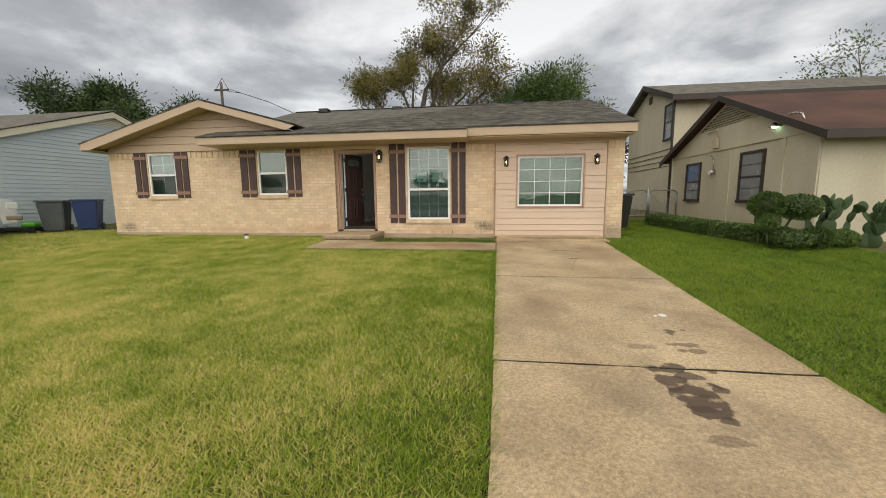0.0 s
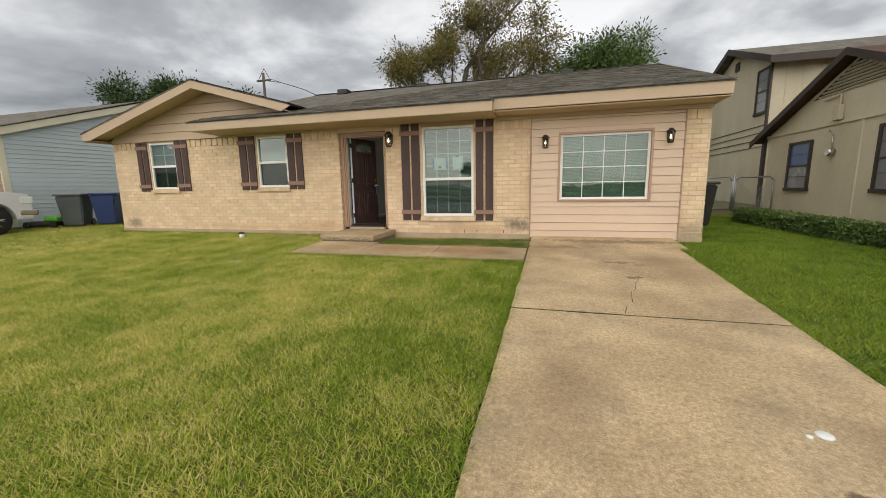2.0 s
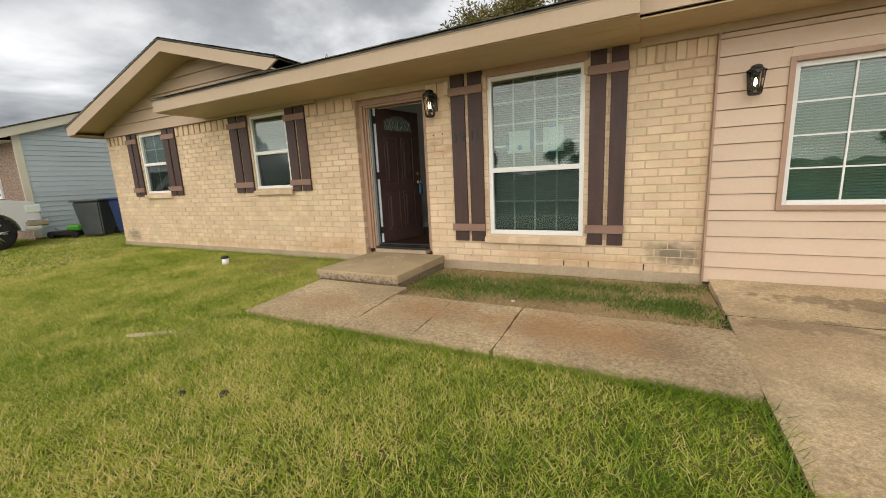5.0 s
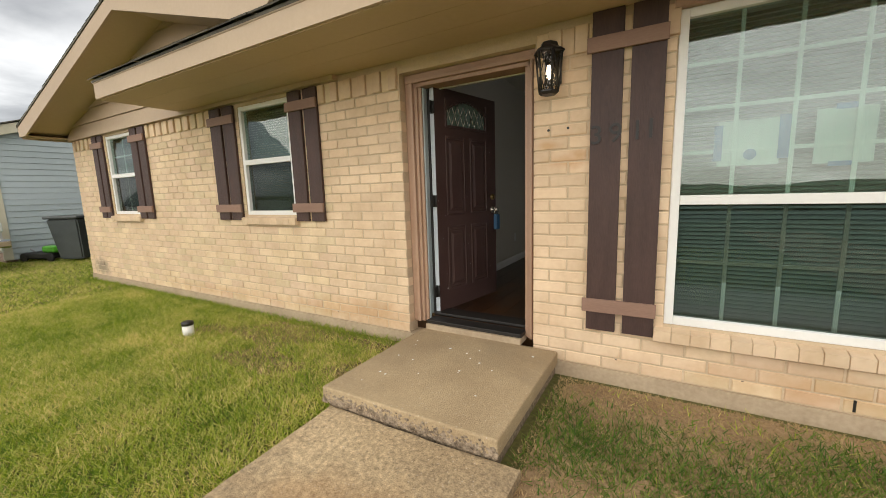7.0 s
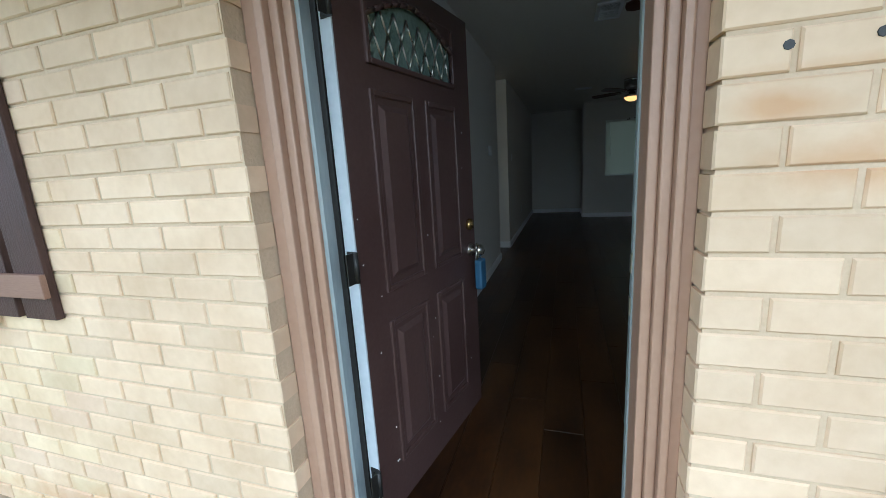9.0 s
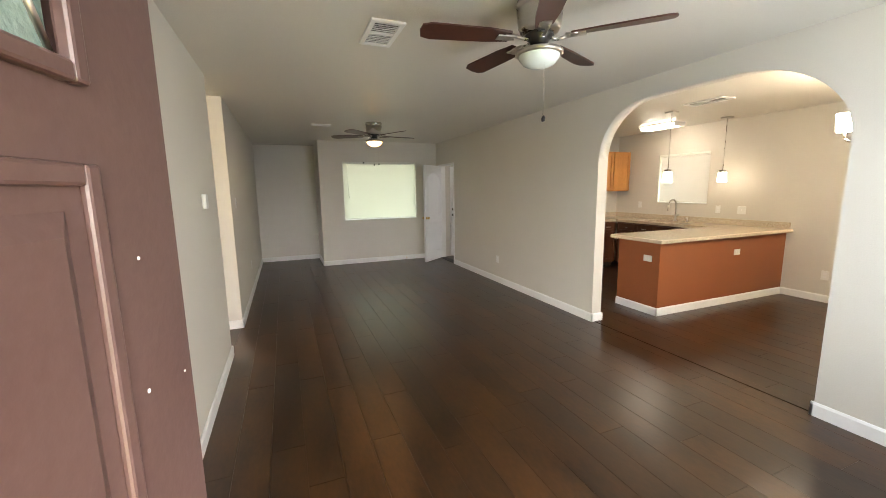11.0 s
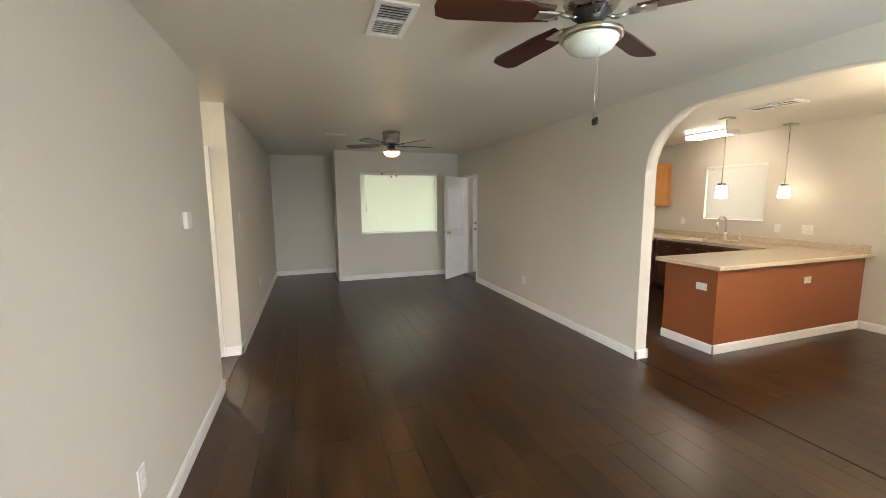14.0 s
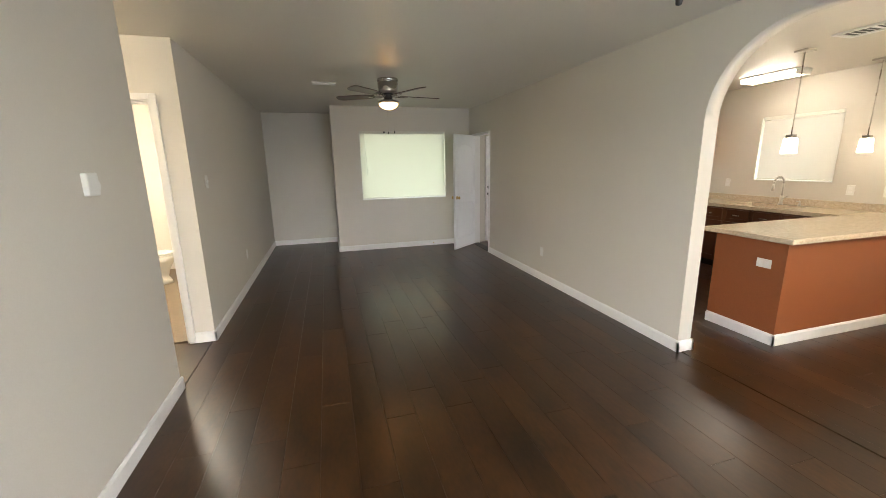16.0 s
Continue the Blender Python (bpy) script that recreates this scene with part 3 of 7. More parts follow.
def window(name, label, x0, x1, z0, z1, rail=None, cols=(), top_rows=(), low_rows=(), slats=0.026, frame_w=0.045, drop=0.0, y=10.045, tilt=35, bars_out=False, slat_mat=None):
    w = thing(name, label, "window", kind="structure")
    f, bar = frame_w, 0.007 if bars_out else 0.010
    part("window_frame", B((x0, x0 + f, y, y + 0.07, z0, z1), (x1 - f, x1, y, y + 0.07, z0, z1), (x0 + f, x1 - f, y + 0.002, y + 0.07, z1 - f, z1), (x0 + f, x1 - f, y + 0.002, y + 0.07, z0, z0 + f), bev=0.004), VINYL, w)
    gy = y + 0.035
    parts = [(z0 + f, z1 - f, top_rows)]
    if rail:
        part("meeting_rail", B((x0 + f, x1 - f, y - 0.004, y + 0.06, rail - 0.028, rail + 0.028), bev=0.004), VINYL, w)
        parts = [(rail + 0.028, z1 - f, top_rows), (z0 + f, rail - 0.028, low_rows)]
    for a, b, rows in parts:
        glass_pane(x0 + f, x1 - f, gy, a, b, w, SCREENED if rail and b < rail else DARKGLASS if bars_out else GLASS)
        for c in cols:
            xc = x0 + f + c * (x1 - x0 - 2 * f)
            part("muntin", B((xc - bar, xc + bar, *((gy - 0.012, gy - 0.002) if bars_out else (gy + 0.007, gy + 0.015)), a, b)), VINYL, w)
        for r in rows:
            zc = a + r * (b - a)
            part("muntin", B((x0 + f, x1 - f, *((gy - 0.010, gy - 0.001) if bars_out else (gy + 0.016, gy + 0.022)), zc - bar, zc + bar)), VINYL, w)
    if slats:
        bm = bmesh.new()
        c, s = math.cos(radians(tilt)) * 0.0125, math.sin(radians(tilt)) * 0.0125
        zz = z0 + f + drop
        while zz < z1 - f:
            yy = y + 0.115
            q = [bm.verts.new(v) for v in ((x0 + 0.01, yy - c, zz - s), (x1 - 0.01, yy - c, zz - s), (x1 - 0.01, yy, zz + 0.002), (x0 + 0.01, yy, zz + 0.002), (x1 - 0.01, yy + c, zz + s), (x0 + 0.01, yy + c, zz + s))]
            bm.faces.new((q[0], q[1], q[2], q[3])); bm.faces.new((q[3], q[2], q[4], q[5]))
            zz += slats
        tagged(part("blind", bm, slat_mat or DIMBLIND, w), "white venetian blind slats coloured dark for the dim inside", "", "", "stuff")
    return w


G3 = (0.25, 0.5, 0.75)
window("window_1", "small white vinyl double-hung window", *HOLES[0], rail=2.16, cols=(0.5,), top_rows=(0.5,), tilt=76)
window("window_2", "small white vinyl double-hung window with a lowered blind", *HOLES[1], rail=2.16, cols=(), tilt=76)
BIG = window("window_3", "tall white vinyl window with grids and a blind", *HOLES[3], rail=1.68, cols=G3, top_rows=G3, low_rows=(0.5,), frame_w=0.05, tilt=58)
# bay blind darker still, the dim inside put into its green
window("window_4", "garage bay window with white grids, brown trim and blind", *HOLES[4], cols=G3, top_rows=G3, y=10.02, tilt=66, bars_out=True, slat_mat=surface("dimmed_bay_blind", (0.13, 0.19, 0.155), (0.18, 0.25, 0.21), 2, 60, 0.5))
gt = tagged(part("window_trim", B((0.43, 0.47, 9.965, 10.045, 1.19, 2.50), (2.04, 2.08, 9.965, 10.045, 1.19, 2.50), (0.47, 2.04, 9.967, 10.045, 2.46, 2.50), (0.47, 2.04, 9.967, 10.045, 1.19, 1.23), bev=0.003), CASING), "brown painted boards round the bay window", "trim", "", "structure")
# bare window heads under the soffit
struct("trim", B((-2.37, -1.215, 10.0, 10.045, 2.755, 2.84)), CASING, "brown head board over the tall window", "trim")
# papers taped behind the tall window
PAPER = surface("paper_notice", (0.70, 0.72, 0.70), (0.80, 0.82, 0.80), 3, 50, 0.7)
TAPE = surface("blue_tape", (0.03, 0.16, 0.42), (0.05, 0.21, 0.50), 6, 60, 0.6)
for xa, xb, za, zb, tapes in ((-2.12, -1.84, 1.87, 2.12, ((-2.14, -2.10, 1.90, 2.10), (-1.85, -1.80, 1.90, 2.13))), (-1.70, -1.47, 1.86, 2.14, ((-1.64, -1.53, 1.845, 1.87), (-1.63, -1.55, 2.13, 2.16)))):
    pp = thing("paper_notice", "white paper notice stuck to the glass with blue tape", "notice", (0, 0, 0), group="notices on the window")
    bm = bmesh.new(); nx = 6
    for k in range(nx):
        a, b = xa + (xb - xa) * k / nx, xa + (xb - xa) * (k + 1) / nx
        ya, yb = 10.103 + 0.004 * math.sin(k * 2.1), 10.103 + 0.004 * math.sin((k + 1) * 2.1)
        vs = [bm.verts.new(v) for v in ((a, ya, za), (b, yb, za), (b, yb, zb), (a, ya, zb), (a, ya + .002, za), (b, yb + .002, za), (b, yb + .002, zb), (a, ya + .002, zb))]
        bm.faces.new(vs[:4]); bm.faces.new(vs[7:3:-1])
    part("sheet", bm, PAPER, pp)
    for t in tapes:
        part("tape", B((t[0], t[1], 10.094, 10.098, t[2], t[3])), TAPE, pp, "strip of blue masking tape")
    if xa < -2:
        bm = bmesh.new(); cyl(bm, (-1.97, 10.092, 1.93), (-1.97, 10.095, 1.93), 0.03); part("printed_mark", bm, TAPE, pp, "round blue printed mark")

# ---- shutters ----
def shutter(x0, x1, z0, z1, at=10.0, low=0.13, high=0.13):
    s = thing("shutter", "dark brown two-board shutter with lighter cross bands", "shutter", (x0, at, z0), group="window shutters")
    w, h = x1 - x0, z1 - z0
    bw = (w - 0.045) / 2
    for a in (0, bw + 0.045):
        part("board", B((a, a + bw, 0, 0.028, 0, h), bev=0.003), SHUTTER, s)
    for a in (low, h - high - 0.09):
        part("band", B((-0.025, w + 0.01, -0.022, -0.001, a, a + 0.09), bev=0.003), BAND, s, "lighter brown cross band")
    return s


for a, b in ((-10.31, -9.95), (-9.02, -8.62), (-7.02, -6.57), (-5.66, -5.26)):
    shutter(a, b, 1.52, 2.785, low=0.09, high=0.10)
shutter(-2.81, -2.40, 0.81, 2.835, high=0.15)
shutter(-1.19, -0.83, 0.81, 2.835, high=0.15)

# ---- brick sills under the windows ----
for x0, x1, z in ((-9.94, -9.0, 1.58), (-6.56, -5.66, 1.58), (-2.40, -1.20, 0.90)):
    sl = thing("window_sill", "sloping tan brick window sill", "sill", kind="structure")
    n = round((x1 - x0) / 0.10)
    bm = bmesh.new(); prism(bm, [(9.983, z - 0.096), (10.10, z - 0.096), (10.10, z - 0.008), (9.983, z - 0.037)], "x", x0 + 0.004, x1 - 0.004); part("mortar_bed", bm, MORTAR, sl)
    for k in range(n):
        a = x0 + (x1 - x0) * k / n
        bm = bmesh.new()
        prism(bm, [(9.975, z - 0.10), (10.10, z - 0.10), (10.10, z - 0.004), (9.975, z - 0.032)], "x", a + 0.003, a + (x1 - x0) / n - 0.003)
        part("brick", bm, BRICK, sl)

# ---- front door, its frame and step ----
fr = thing("door_frame", "brown painted stepped door frame with worn edges", "door frame", kind="structure")
DZ = 0.625
for sx, x0 in ((1, -4.315), (-1, -3.185)):
    cuts = (0, 0.05, 0.08, 0.11, 0.14) if sx > 0 else (0, 0.03, 0.05, 0.075, 0.10)
    for k, y in enumerate((10.105, 10.09, 10.115, 10.135)):
        a, b = x0 + sx * cuts[k], x0 + sx * cuts[k + 1]
        part("jamb_moulding", B((min(a, b), max(a, b), y, 10.26, DZ, 2.735 - cuts[k] * 0.9), bev=0.005), CASING, fr)
for k, (y, a, b) in enumerate(((10.10, 0, 0.04), (10.085, 0.04, 0.07), (10.115, 0.07, 0.10))):
    part("head_moulding", B((-4.30, -3.2, y, 10.26, 2.735 - b, 2.735 - a), bev=0.004), CASING, fr)
JAMBP = surface("grey_blue_jamb_paint", (0.22, 0.26, 0.27), (0.34, 0.38, 0.39), 3, 50, 0.5, 0.001, stretch=(1, 1, 0.3))
part("door_stop", B((-3.29, -3.275, 10.242, 10.275, DZ, 2.63)), JAMBP, fr, "pale grey-blue strike jamb")
part("hinge_jamb", B((-4.175, -4.160, 10.15, 10.26, DZ, 2.63), bev=0.002), JAMBP, fr, "pale grey-blue hinge jamb")
# black strip put where only shade fills the gap beside the door edge
part("weather_strip", B((-4.160, -4.142, 10.20, 10.26, DZ, 2.63)), BLACKM, fr, "black strip standing in for the dark hinge-side gap")
part("strike_plate", B((-3.293, -3.2895, 10.246, 10.268, 1.56, 1.61), (-3.293, -3.2895, 10.246, 10.268, 1.68, 1.73)), NICKEL, fr, "metal strike plates")
part("sill_base", B((-4.13, -3.28, 10.01, 10.30, 0.598, 0.645)), SLAB, fr, "pale worn sill edge")
part("threshold", B((-4.13, -3.28, 10.03, 10.31, 0.645, 0.675), (-4.13, -3.28, 10.16, 10.32, 0.675, 0.706), bev=0.004), BLACKM, fr, "dark metal threshold")
part("inner_casing", B((-3.275, -3.21, 10.27, 10.285, 0.7, 2.70), (-4.2, -4.125, 10.27, 10.285, 0.7, 2.70), (-4.125, -3.275, 10.27, 10.285, 2.63, 2.70)), WHITE, fr, "white inner casing")

door = thing("front_door", "maroon panelled front door standing open with a lockbox", "door", (-4.095, 10.20, 0.675), 78.4, kind="structure")
LW, LH, LT = 0.905, 1.975, 0.044
bm = bmesh.new(); box(bm, 0.004, LW, 0, LT, 0, 1.66); box(bm, 0.004, LW, 0, LT, 1.90, LH); box(bm, 0.004, 0.145, 0, LT, 1.66, 1.90); box(bm, LW - 0.145, LW, 0, LT, 1.66, 1.90)
part("leaf", bm, DOORP, door)
part("hinge_edge", B((-0.002, 0.004, 0, LT, 0, LH)), surface("bare_door_edge", (0.42, 0.47, 0.52), (0.54, 0.58, 0.62), 3, 40, 0.5), door, "unpainted pale door edge")


def raised_panel(x0, x1, z0, z1):
    bm = bmesh.new()
    m = 0.022
    for b in ((x0, x0 + m, z0, z1), (x1 - m, x1, z0, z1), (x0 + m, x1 - m, z1 - m, z1), (x0 + m, x1 - m, z0, z0 + m)):
        box(bm, b[0], b[1], -0.009, 0.002, b[2], b[3], bev=0.004)
    i = 0.045
    lo = [bm.verts.new((x, 0.0, z)) for x, z in ((x0 + i, z0 + i), (x1 - i, z0 + i), (x1 - i, z1 - i), (x0 + i, z1 - i))]
    j = i + 0.022
    hi = [bm.verts.new((x, -0.011, z)) for x, z in ((x0 + j, z0 + j), (x1 - j, z0 + j), (x1 - j, z1 - j), (x0 + j, z1 - j))]
    bm.faces.new(hi)
    for k in range(4):
        bm.faces.new((lo[k], lo[(k + 1) % 4], hi[(k + 1) % 4], hi[k]))
    bmesh.ops.recalc_face_normals(bm, faces=bm.faces)
    return bm


for x0, x1 in ((0.135, 0.405), (0.48, 0.75)):
    part("panel", raised_panel(x0, x1, 0.20, 0.78), DOORP, door)
    part("panel", raised_panel(x0, x1, 0.89, 1.58), DOORP, door)
lite = part("lite_frame", B((0.135, 0.155, -0.012, 0.004, 1.655, 1.895), (0.73, 0.75, -0.012, 0.004, 1.655, 1.895), (0.155, 0.73, -0.012, 0.004, 1.655, 1.675), bev=0.004), DOORP, door)
bm = bmesh.new()
arc = [(0.145 + 0.595 * k / 12, 1.80 + 0.095 * math.sin(math.pi * k / 12)) for k in range(13)]
for (a, b), (c, d) in zip(arc, arc[1:]):
    cyl(bm, (a, -0.005, b), (c, -0.005, d), 0.010, n=6)
part("arched_bead", bm, DOORP, lite)
bm = bmesh.new(); prism(bm, [(0.145, 1.90), (0.145, 1.80)] + arc[1:-1] + [(0.74, 1.80), (0.74, 1.90)], "y", 0.001, LT); part("arch_filler", bm, DOORP, lite)
FROST = surface("leaded_door_glass", (0.10, 0.15, 0.13), (0.20, 0.26, 0.23), 8, 90, 0.12, 0.003)
part("leaded_glass", B((0.15, 0.735, 0.012, 0.02, 1.665, 1.895)), FROST, lite, "dim obscure leaded glass")
bm = bmesh.new()
for k in range(7):
    a = 0.16 + k * 0.082
    tube(bm, [(a, 0.010, 1.68), (a + 0.041, 0.010, 1.77), (a, 0.010, 1.85)], 0.004, 5)
    tube(bm, [(a + 0.082, 0.010, 1.68), (a + 0.041, 0.010, 1.77), (a + 0.082, 0.010, 1.85)], 0.004, 5)
part("came", bm, NICKEL, lite, "metal came in a lattice")
bm = bmesh.new(); lathe(bm, [(0.0, 0), (0.032, 0), (0.032, 0.008), (0.012, 0.012), (0.012, 0.035), (0.027, 0.045), (0.030, 0.06), (0.02, 0.073), (0.0, 0.075)], 18)
bm.transform(pose(LW - 0.065, 0, 0.90, 90)); part("door_knob", bm, NICKEL, door, "satin metal knob")
bm = bmesh.new(); lathe(bm, [(0.0, 0), (0.03, 0), (0.028, 0.014), (0.018, 0.02), (0.0, 0.021)], 18)
bm.transform(pose(LW - 0.065, 0, 1.03, 90)); part("deadbolt", bm, surface("brass", (0.55, 0.38, 0.14), (0.65, 0.46, 0.2), 5, 90, 0.3, metal=1.0), door, "brass deadbolt")
for z in (0.22, 1.02, 1.80):
    bm = bmesh.new(); cyl(bm, (-0.012, -0.006, z - 0.05), (-0.012, -0.006, z + 0.05), 0.009, n=10); box(bm, -0.004, -0.001, 0.0, 0.036, z - 0.05, z + 0.05); box(bm, -0.05, -0.014, -0.004, 0.0, z - 0.05, z + 0.05)
    for q in (-0.03, 0, 0.03):
        cyl(bm, (-0.007, 0.018 + q * 0.2, z + q), (-0.004, 0.018 + q * 0.2, z + q), 0.005, n=8)
    part("hinge", bm, BLACKM, door, "dark steel butt hinge")
rg = random.Random(17)
for _ in range(16):
    a, z, r = rg.choice((rg.uniform(0.02, 0.12), rg.uniform(0.42, 0.47), rg.uniform(0.77, 0.89))), rg.uniform(0.15, 1.55), rg.uniform(0.0015, 0.004)
    bm = bmesh.new(); cyl(bm, (a, -0.0008, z), (a, 0.001, z), r, n=7); part("paint_chip", bm, PAPER, door, "pale chip in the paint")
LOCKB = surface("blue_rubber_lockbox", (0.025, 0.085, 0.17), (0.04, 0.11, 0.21), 8, 60, 0.5, 0.0005)
lb = thing("lockbox", "blue rubber covered key lockbox hanging from the knob", "lockbox", (-4.095, 10.20, 0.675), 78.4)
part("body", B((LW - 0.098, LW - 0.034, -0.075, -0.035, 0.70, 0.855), bev=0.010), LOCKB, lb)
bm = bmesh.new(); tube(bm, [(LW - 0.085, -0.05, 0.84), (LW - 0.09, -0.045, 0.91), (LW - 0.065, -0.04, 0.935), (LW - 0.042, -0.045, 0.91), (LW - 0.047, -0.05, 0.84)], 0.005); part("shackle", bm, NICKEL, lb, "steel shackle")

# ---- wall lanterns ----
BULB = shine("lantern_bulb", (1.0, 0.78, 0.52), 3.2)
LGLASS = pane_mat("lantern_glass", (0.95, 0.92, 0.85), 0.03)


def lantern(x, y, z):
    t = thing("wall_lantern", "black metal wall lantern with a lit warm bulb", "lantern", (x, y, z), group="wall lanterns")
    bm = bmesh.new(); box(bm, -0.055, 0.055, -0.02, 0.0, -0.05, 0.15, bev=0.006); box(bm, -0.012, 0.012, -0.09, -0.01, 0.10, 0.125); part("back_plate", bm, BLACKM, t)
    bm = bmesh.new(); lathe(bm, [(0.0, 0.125), (0.10, 0.125), (0.098, 0.135), (0.06, 0.16), (0.05, 0.185), (0.018, 0.197), (0.0, 0.20)], 6, (0, -0.115, 0), False); part("roof_cap", bm, BLACKM, t)
    bm = bmesh.new(); lathe(bm, [(0.0, -0.13), (0.05, -0.13), (0.066, -0.115), (0.066, -0.105), (0.0, -0.10)], 6, (0, -0.115, 0), False); part("base_ring", bm, BLACKM, t)
    for k in range(6):
        a, b = math.pi * k / 3, math.pi * (k + 1) / 3
        p0, p1 = Vector((0.062 * math.cos(a), 0.062 * math.sin(a) - 0.115, -0.105)), Vector((0.085 * math.cos(a), 0.085 * math.sin(a) - 0.115, 0.125))
        q0, q1 = Vector((0.062 * math.cos(b), 0.062 * math.sin(b) - 0.115, -0.105)), Vector((0.085 * math.cos(b), 0.085 * math.sin(b) - 0.115, 0.125))
        bm = bmesh.new(); cyl(bm, p0, p1, 0.006, n=6); part("cage_bar", bm, BLACKM, t)
        mid0 = (p0 + q1) / 2
        for s, e in ((p0, q0), (p1, q1)):
            pts = [s + (e - s) * 0.15, (p0 + p1 + q0 + q1) / 4 + (s - (p0 + p1) / 2) * 0.25, s + (e - s) * 0.85]
            bm = bmesh.new(); tube(bm, pts, 0.003, 5); part("scroll", bm, BLACKM, t)
    bm = bmesh.new(); lathe(bm, [(0.052, -0.10), (0.072, 0.12)], 6, (0, -0.115, 0), False); g = part("glass", bm, LGLASS, t, "clear seeded glass"); g.visible_shadow = False
    bm = bmesh.new(); lathe(bm, [(0.0, -0.035), (0.013, -0.028), (0.020, -0.005), (0.014, 0.025), (0.010, 0.05), (0.0, 0.055)], 12, (0, -0.115, 0)); part("bulb", bm, BULB, t, "glowing warm bulb")
    return t


for x, y, z, size in ((-3.055, 10.03, 2.50, 1.0), (0.185, 9.985, 2.31, 0.78), (2.325, 9.985, 2.32, 0.78)):
    lantern(x, y, z).scale = (size, size, size)

# house number on the shutter
for k, ch in enumerate("3911"):
    cu = bpy.data.curves.new("digit", "FONT"); cu.body = ch; cu.size = 0.165; cu.extrude = 0.004
    tmp = bpy.data.objects.new("tmp", cu); scene.collection.objects.link(tmp)
    me = bpy.data.meshes.new_from_object(tmp.evaluated_get(bpy.context.evaluated_depsgraph_get()))
    bpy.data.objects.remove(tmp)
    me.materials.append(BLACKM)
    num = new("house_number", me)
    num.matrix_world = pose((-2.812, -2.70, -2.578, -2.505)[k], 9.993, 2.045 + 0.004 * k, 90)
    tagged(num, "dark metal house number digit on the shutter", "house number", "house number digits")

# ---- driveway, walk and step ----
def worn_concrete(name, tone=1.0, spots=(), soft=(1.74, 1.92), dirt=0.75, gritty=1.0):
    """Trowelled concrete with brown stains, pale aggregate and dark oil spots."""
    m = surface(name, (0.30 * tone, 0.212 * tone, 0.118 * tone), (0.58 * tone, 0.45 * tone, 0.275 * tone), 1.0, 120, 0.88, 0.006, grain=0.42)
    n, l = m.node_tree.nodes, m.node_tree.links
    p = n["Principled BSDF"]
    src = p.inputs["Base Color"].links[0].from_socket
    geo = n.new("ShaderNodeNewGeometry")
    vor = n.new("ShaderNodeTexVoronoi"); vor.inputs["Scale"].default_value = 34
    l.new(geo.outputs["Position"], vor.inputs["Vector"])
    gate = n.new("ShaderNodeMapRange"); gate.inputs[1].default_value, gate.inputs[2].default_value, gate.inputs[3].default_value, gate.inputs[4].default_value = 0.09, 0.16, 0.5, 0.0
    l.new(vor.outputs["Distance"], gate.inputs[0])
    mx = n.new("ShaderNodeMix"); mx.data_type = "RGBA"; mx.inputs[7].default_value = (0.66, 0.58, 0.47, 1)
    l.new(gate.outputs[0], mx.inputs[0]); l.new(src, mx.inputs[6])
    out = mx.outputs[2]
    # sandy mottling and dark pin holes
    grit = n.new("ShaderNodeTexNoise"); grit.inputs["Scale"].default_value = 38; grit.inputs["Detail"].default_value = 8; grit.inputs["Roughness"].default_value = 0.78
    l.new(geo.outputs["Position"], grit.inputs["Vector"])
    tone_range = n.new("ShaderNodeMapRange"); tone_range.inputs[1].default_value, tone_range.inputs[2].default_value, tone_range.inputs[3].default_value, tone_range.inputs[4].default_value = 0.33, 0.67, 1 - 0.42 * gritty, 1 + 0.34 * gritty
    l.new(grit.outputs["Fac"], tone_range.inputs[0])
    shade = n.new("ShaderNodeVectorMath"); shade.operation = "SCALE"
    l.new(out, shade.inputs[0]); l.new(tone_range.outputs[0], shade.inputs["Scale"])
    out = shade.outputs[0]
    # grey smudges of ground-in dirt
    smudge = n.new("ShaderNodeTexNoise"); smudge.inputs["Scale"].default_value = 1.25; smudge.inputs["Detail"].default_value = 7; smudge.inputs["Roughness"].default_value = 0.62; smudge.inputs["Distortion"].default_value = 0.4
    l.new(geo.outputs["Position"], smudge.inputs["Vector"])
    worn = n.new("ShaderNodeMapRange"); worn.inputs[1].default_value, worn.inputs[2].default_value, worn.inputs[3].default_value, worn.inputs[4].default_value = 0.47, 0.70, 0.0, dirt
    l.new(smudge.outputs["Fac"], worn.inputs[0])
    m3 = n.new("ShaderNodeMix"); m3.data_type = "RGBA"; m3.inputs[7].default_value = (0.135, 0.105, 0.072, 1)
    l.new(worn.outputs[0], m3.inputs[0]); l.new(out, m3.inputs[6])
    out = m3.outputs[2]
    wobble = n.new("ShaderNodeTexNoise"); wobble.inputs["Scale"].default_value = 7.0; wobble.inputs["Detail"].default_value = 6
    l.new(geo.outputs["Position"], wobble.inputs["Vector"])
    for x, y, rx, ry, depth in spots:
        sub = n.new("ShaderNodeVectorMath"); sub.operation = "SUBTRACT"; sub.inputs[1].default_value = (x, y, 0)
        mul = n.new("ShaderNodeVectorMath"); mul.operation = "MULTIPLY"; mul.inputs[1].default_value = (1 / rx, 1 / ry, 0)
        ln = n.new("ShaderNodeVectorMath"); ln.operation = "LENGTH"
        l.new(geo.outputs["Position"], sub.inputs[0]); l.new(sub.outputs[0], mul.inputs[0]); l.new(mul.outputs[0], ln.inputs[0])
        ad = n.new("ShaderNodeMath"); ad.operation = "MULTIPLY_ADD"; ad.inputs[1].default_value = 2.2
        l.new(wobble.outputs["Fac"], ad.inputs[0]); l.new(ln.outputs["Value"], ad.inputs[2])
        fade = n.new("ShaderNodeMapRange"); fade.inputs[1].default_value, fade.inputs[2].default_value, fade.inputs[3].default_value, fade.inputs[4].default_value = soft[0], soft[1], depth, 0
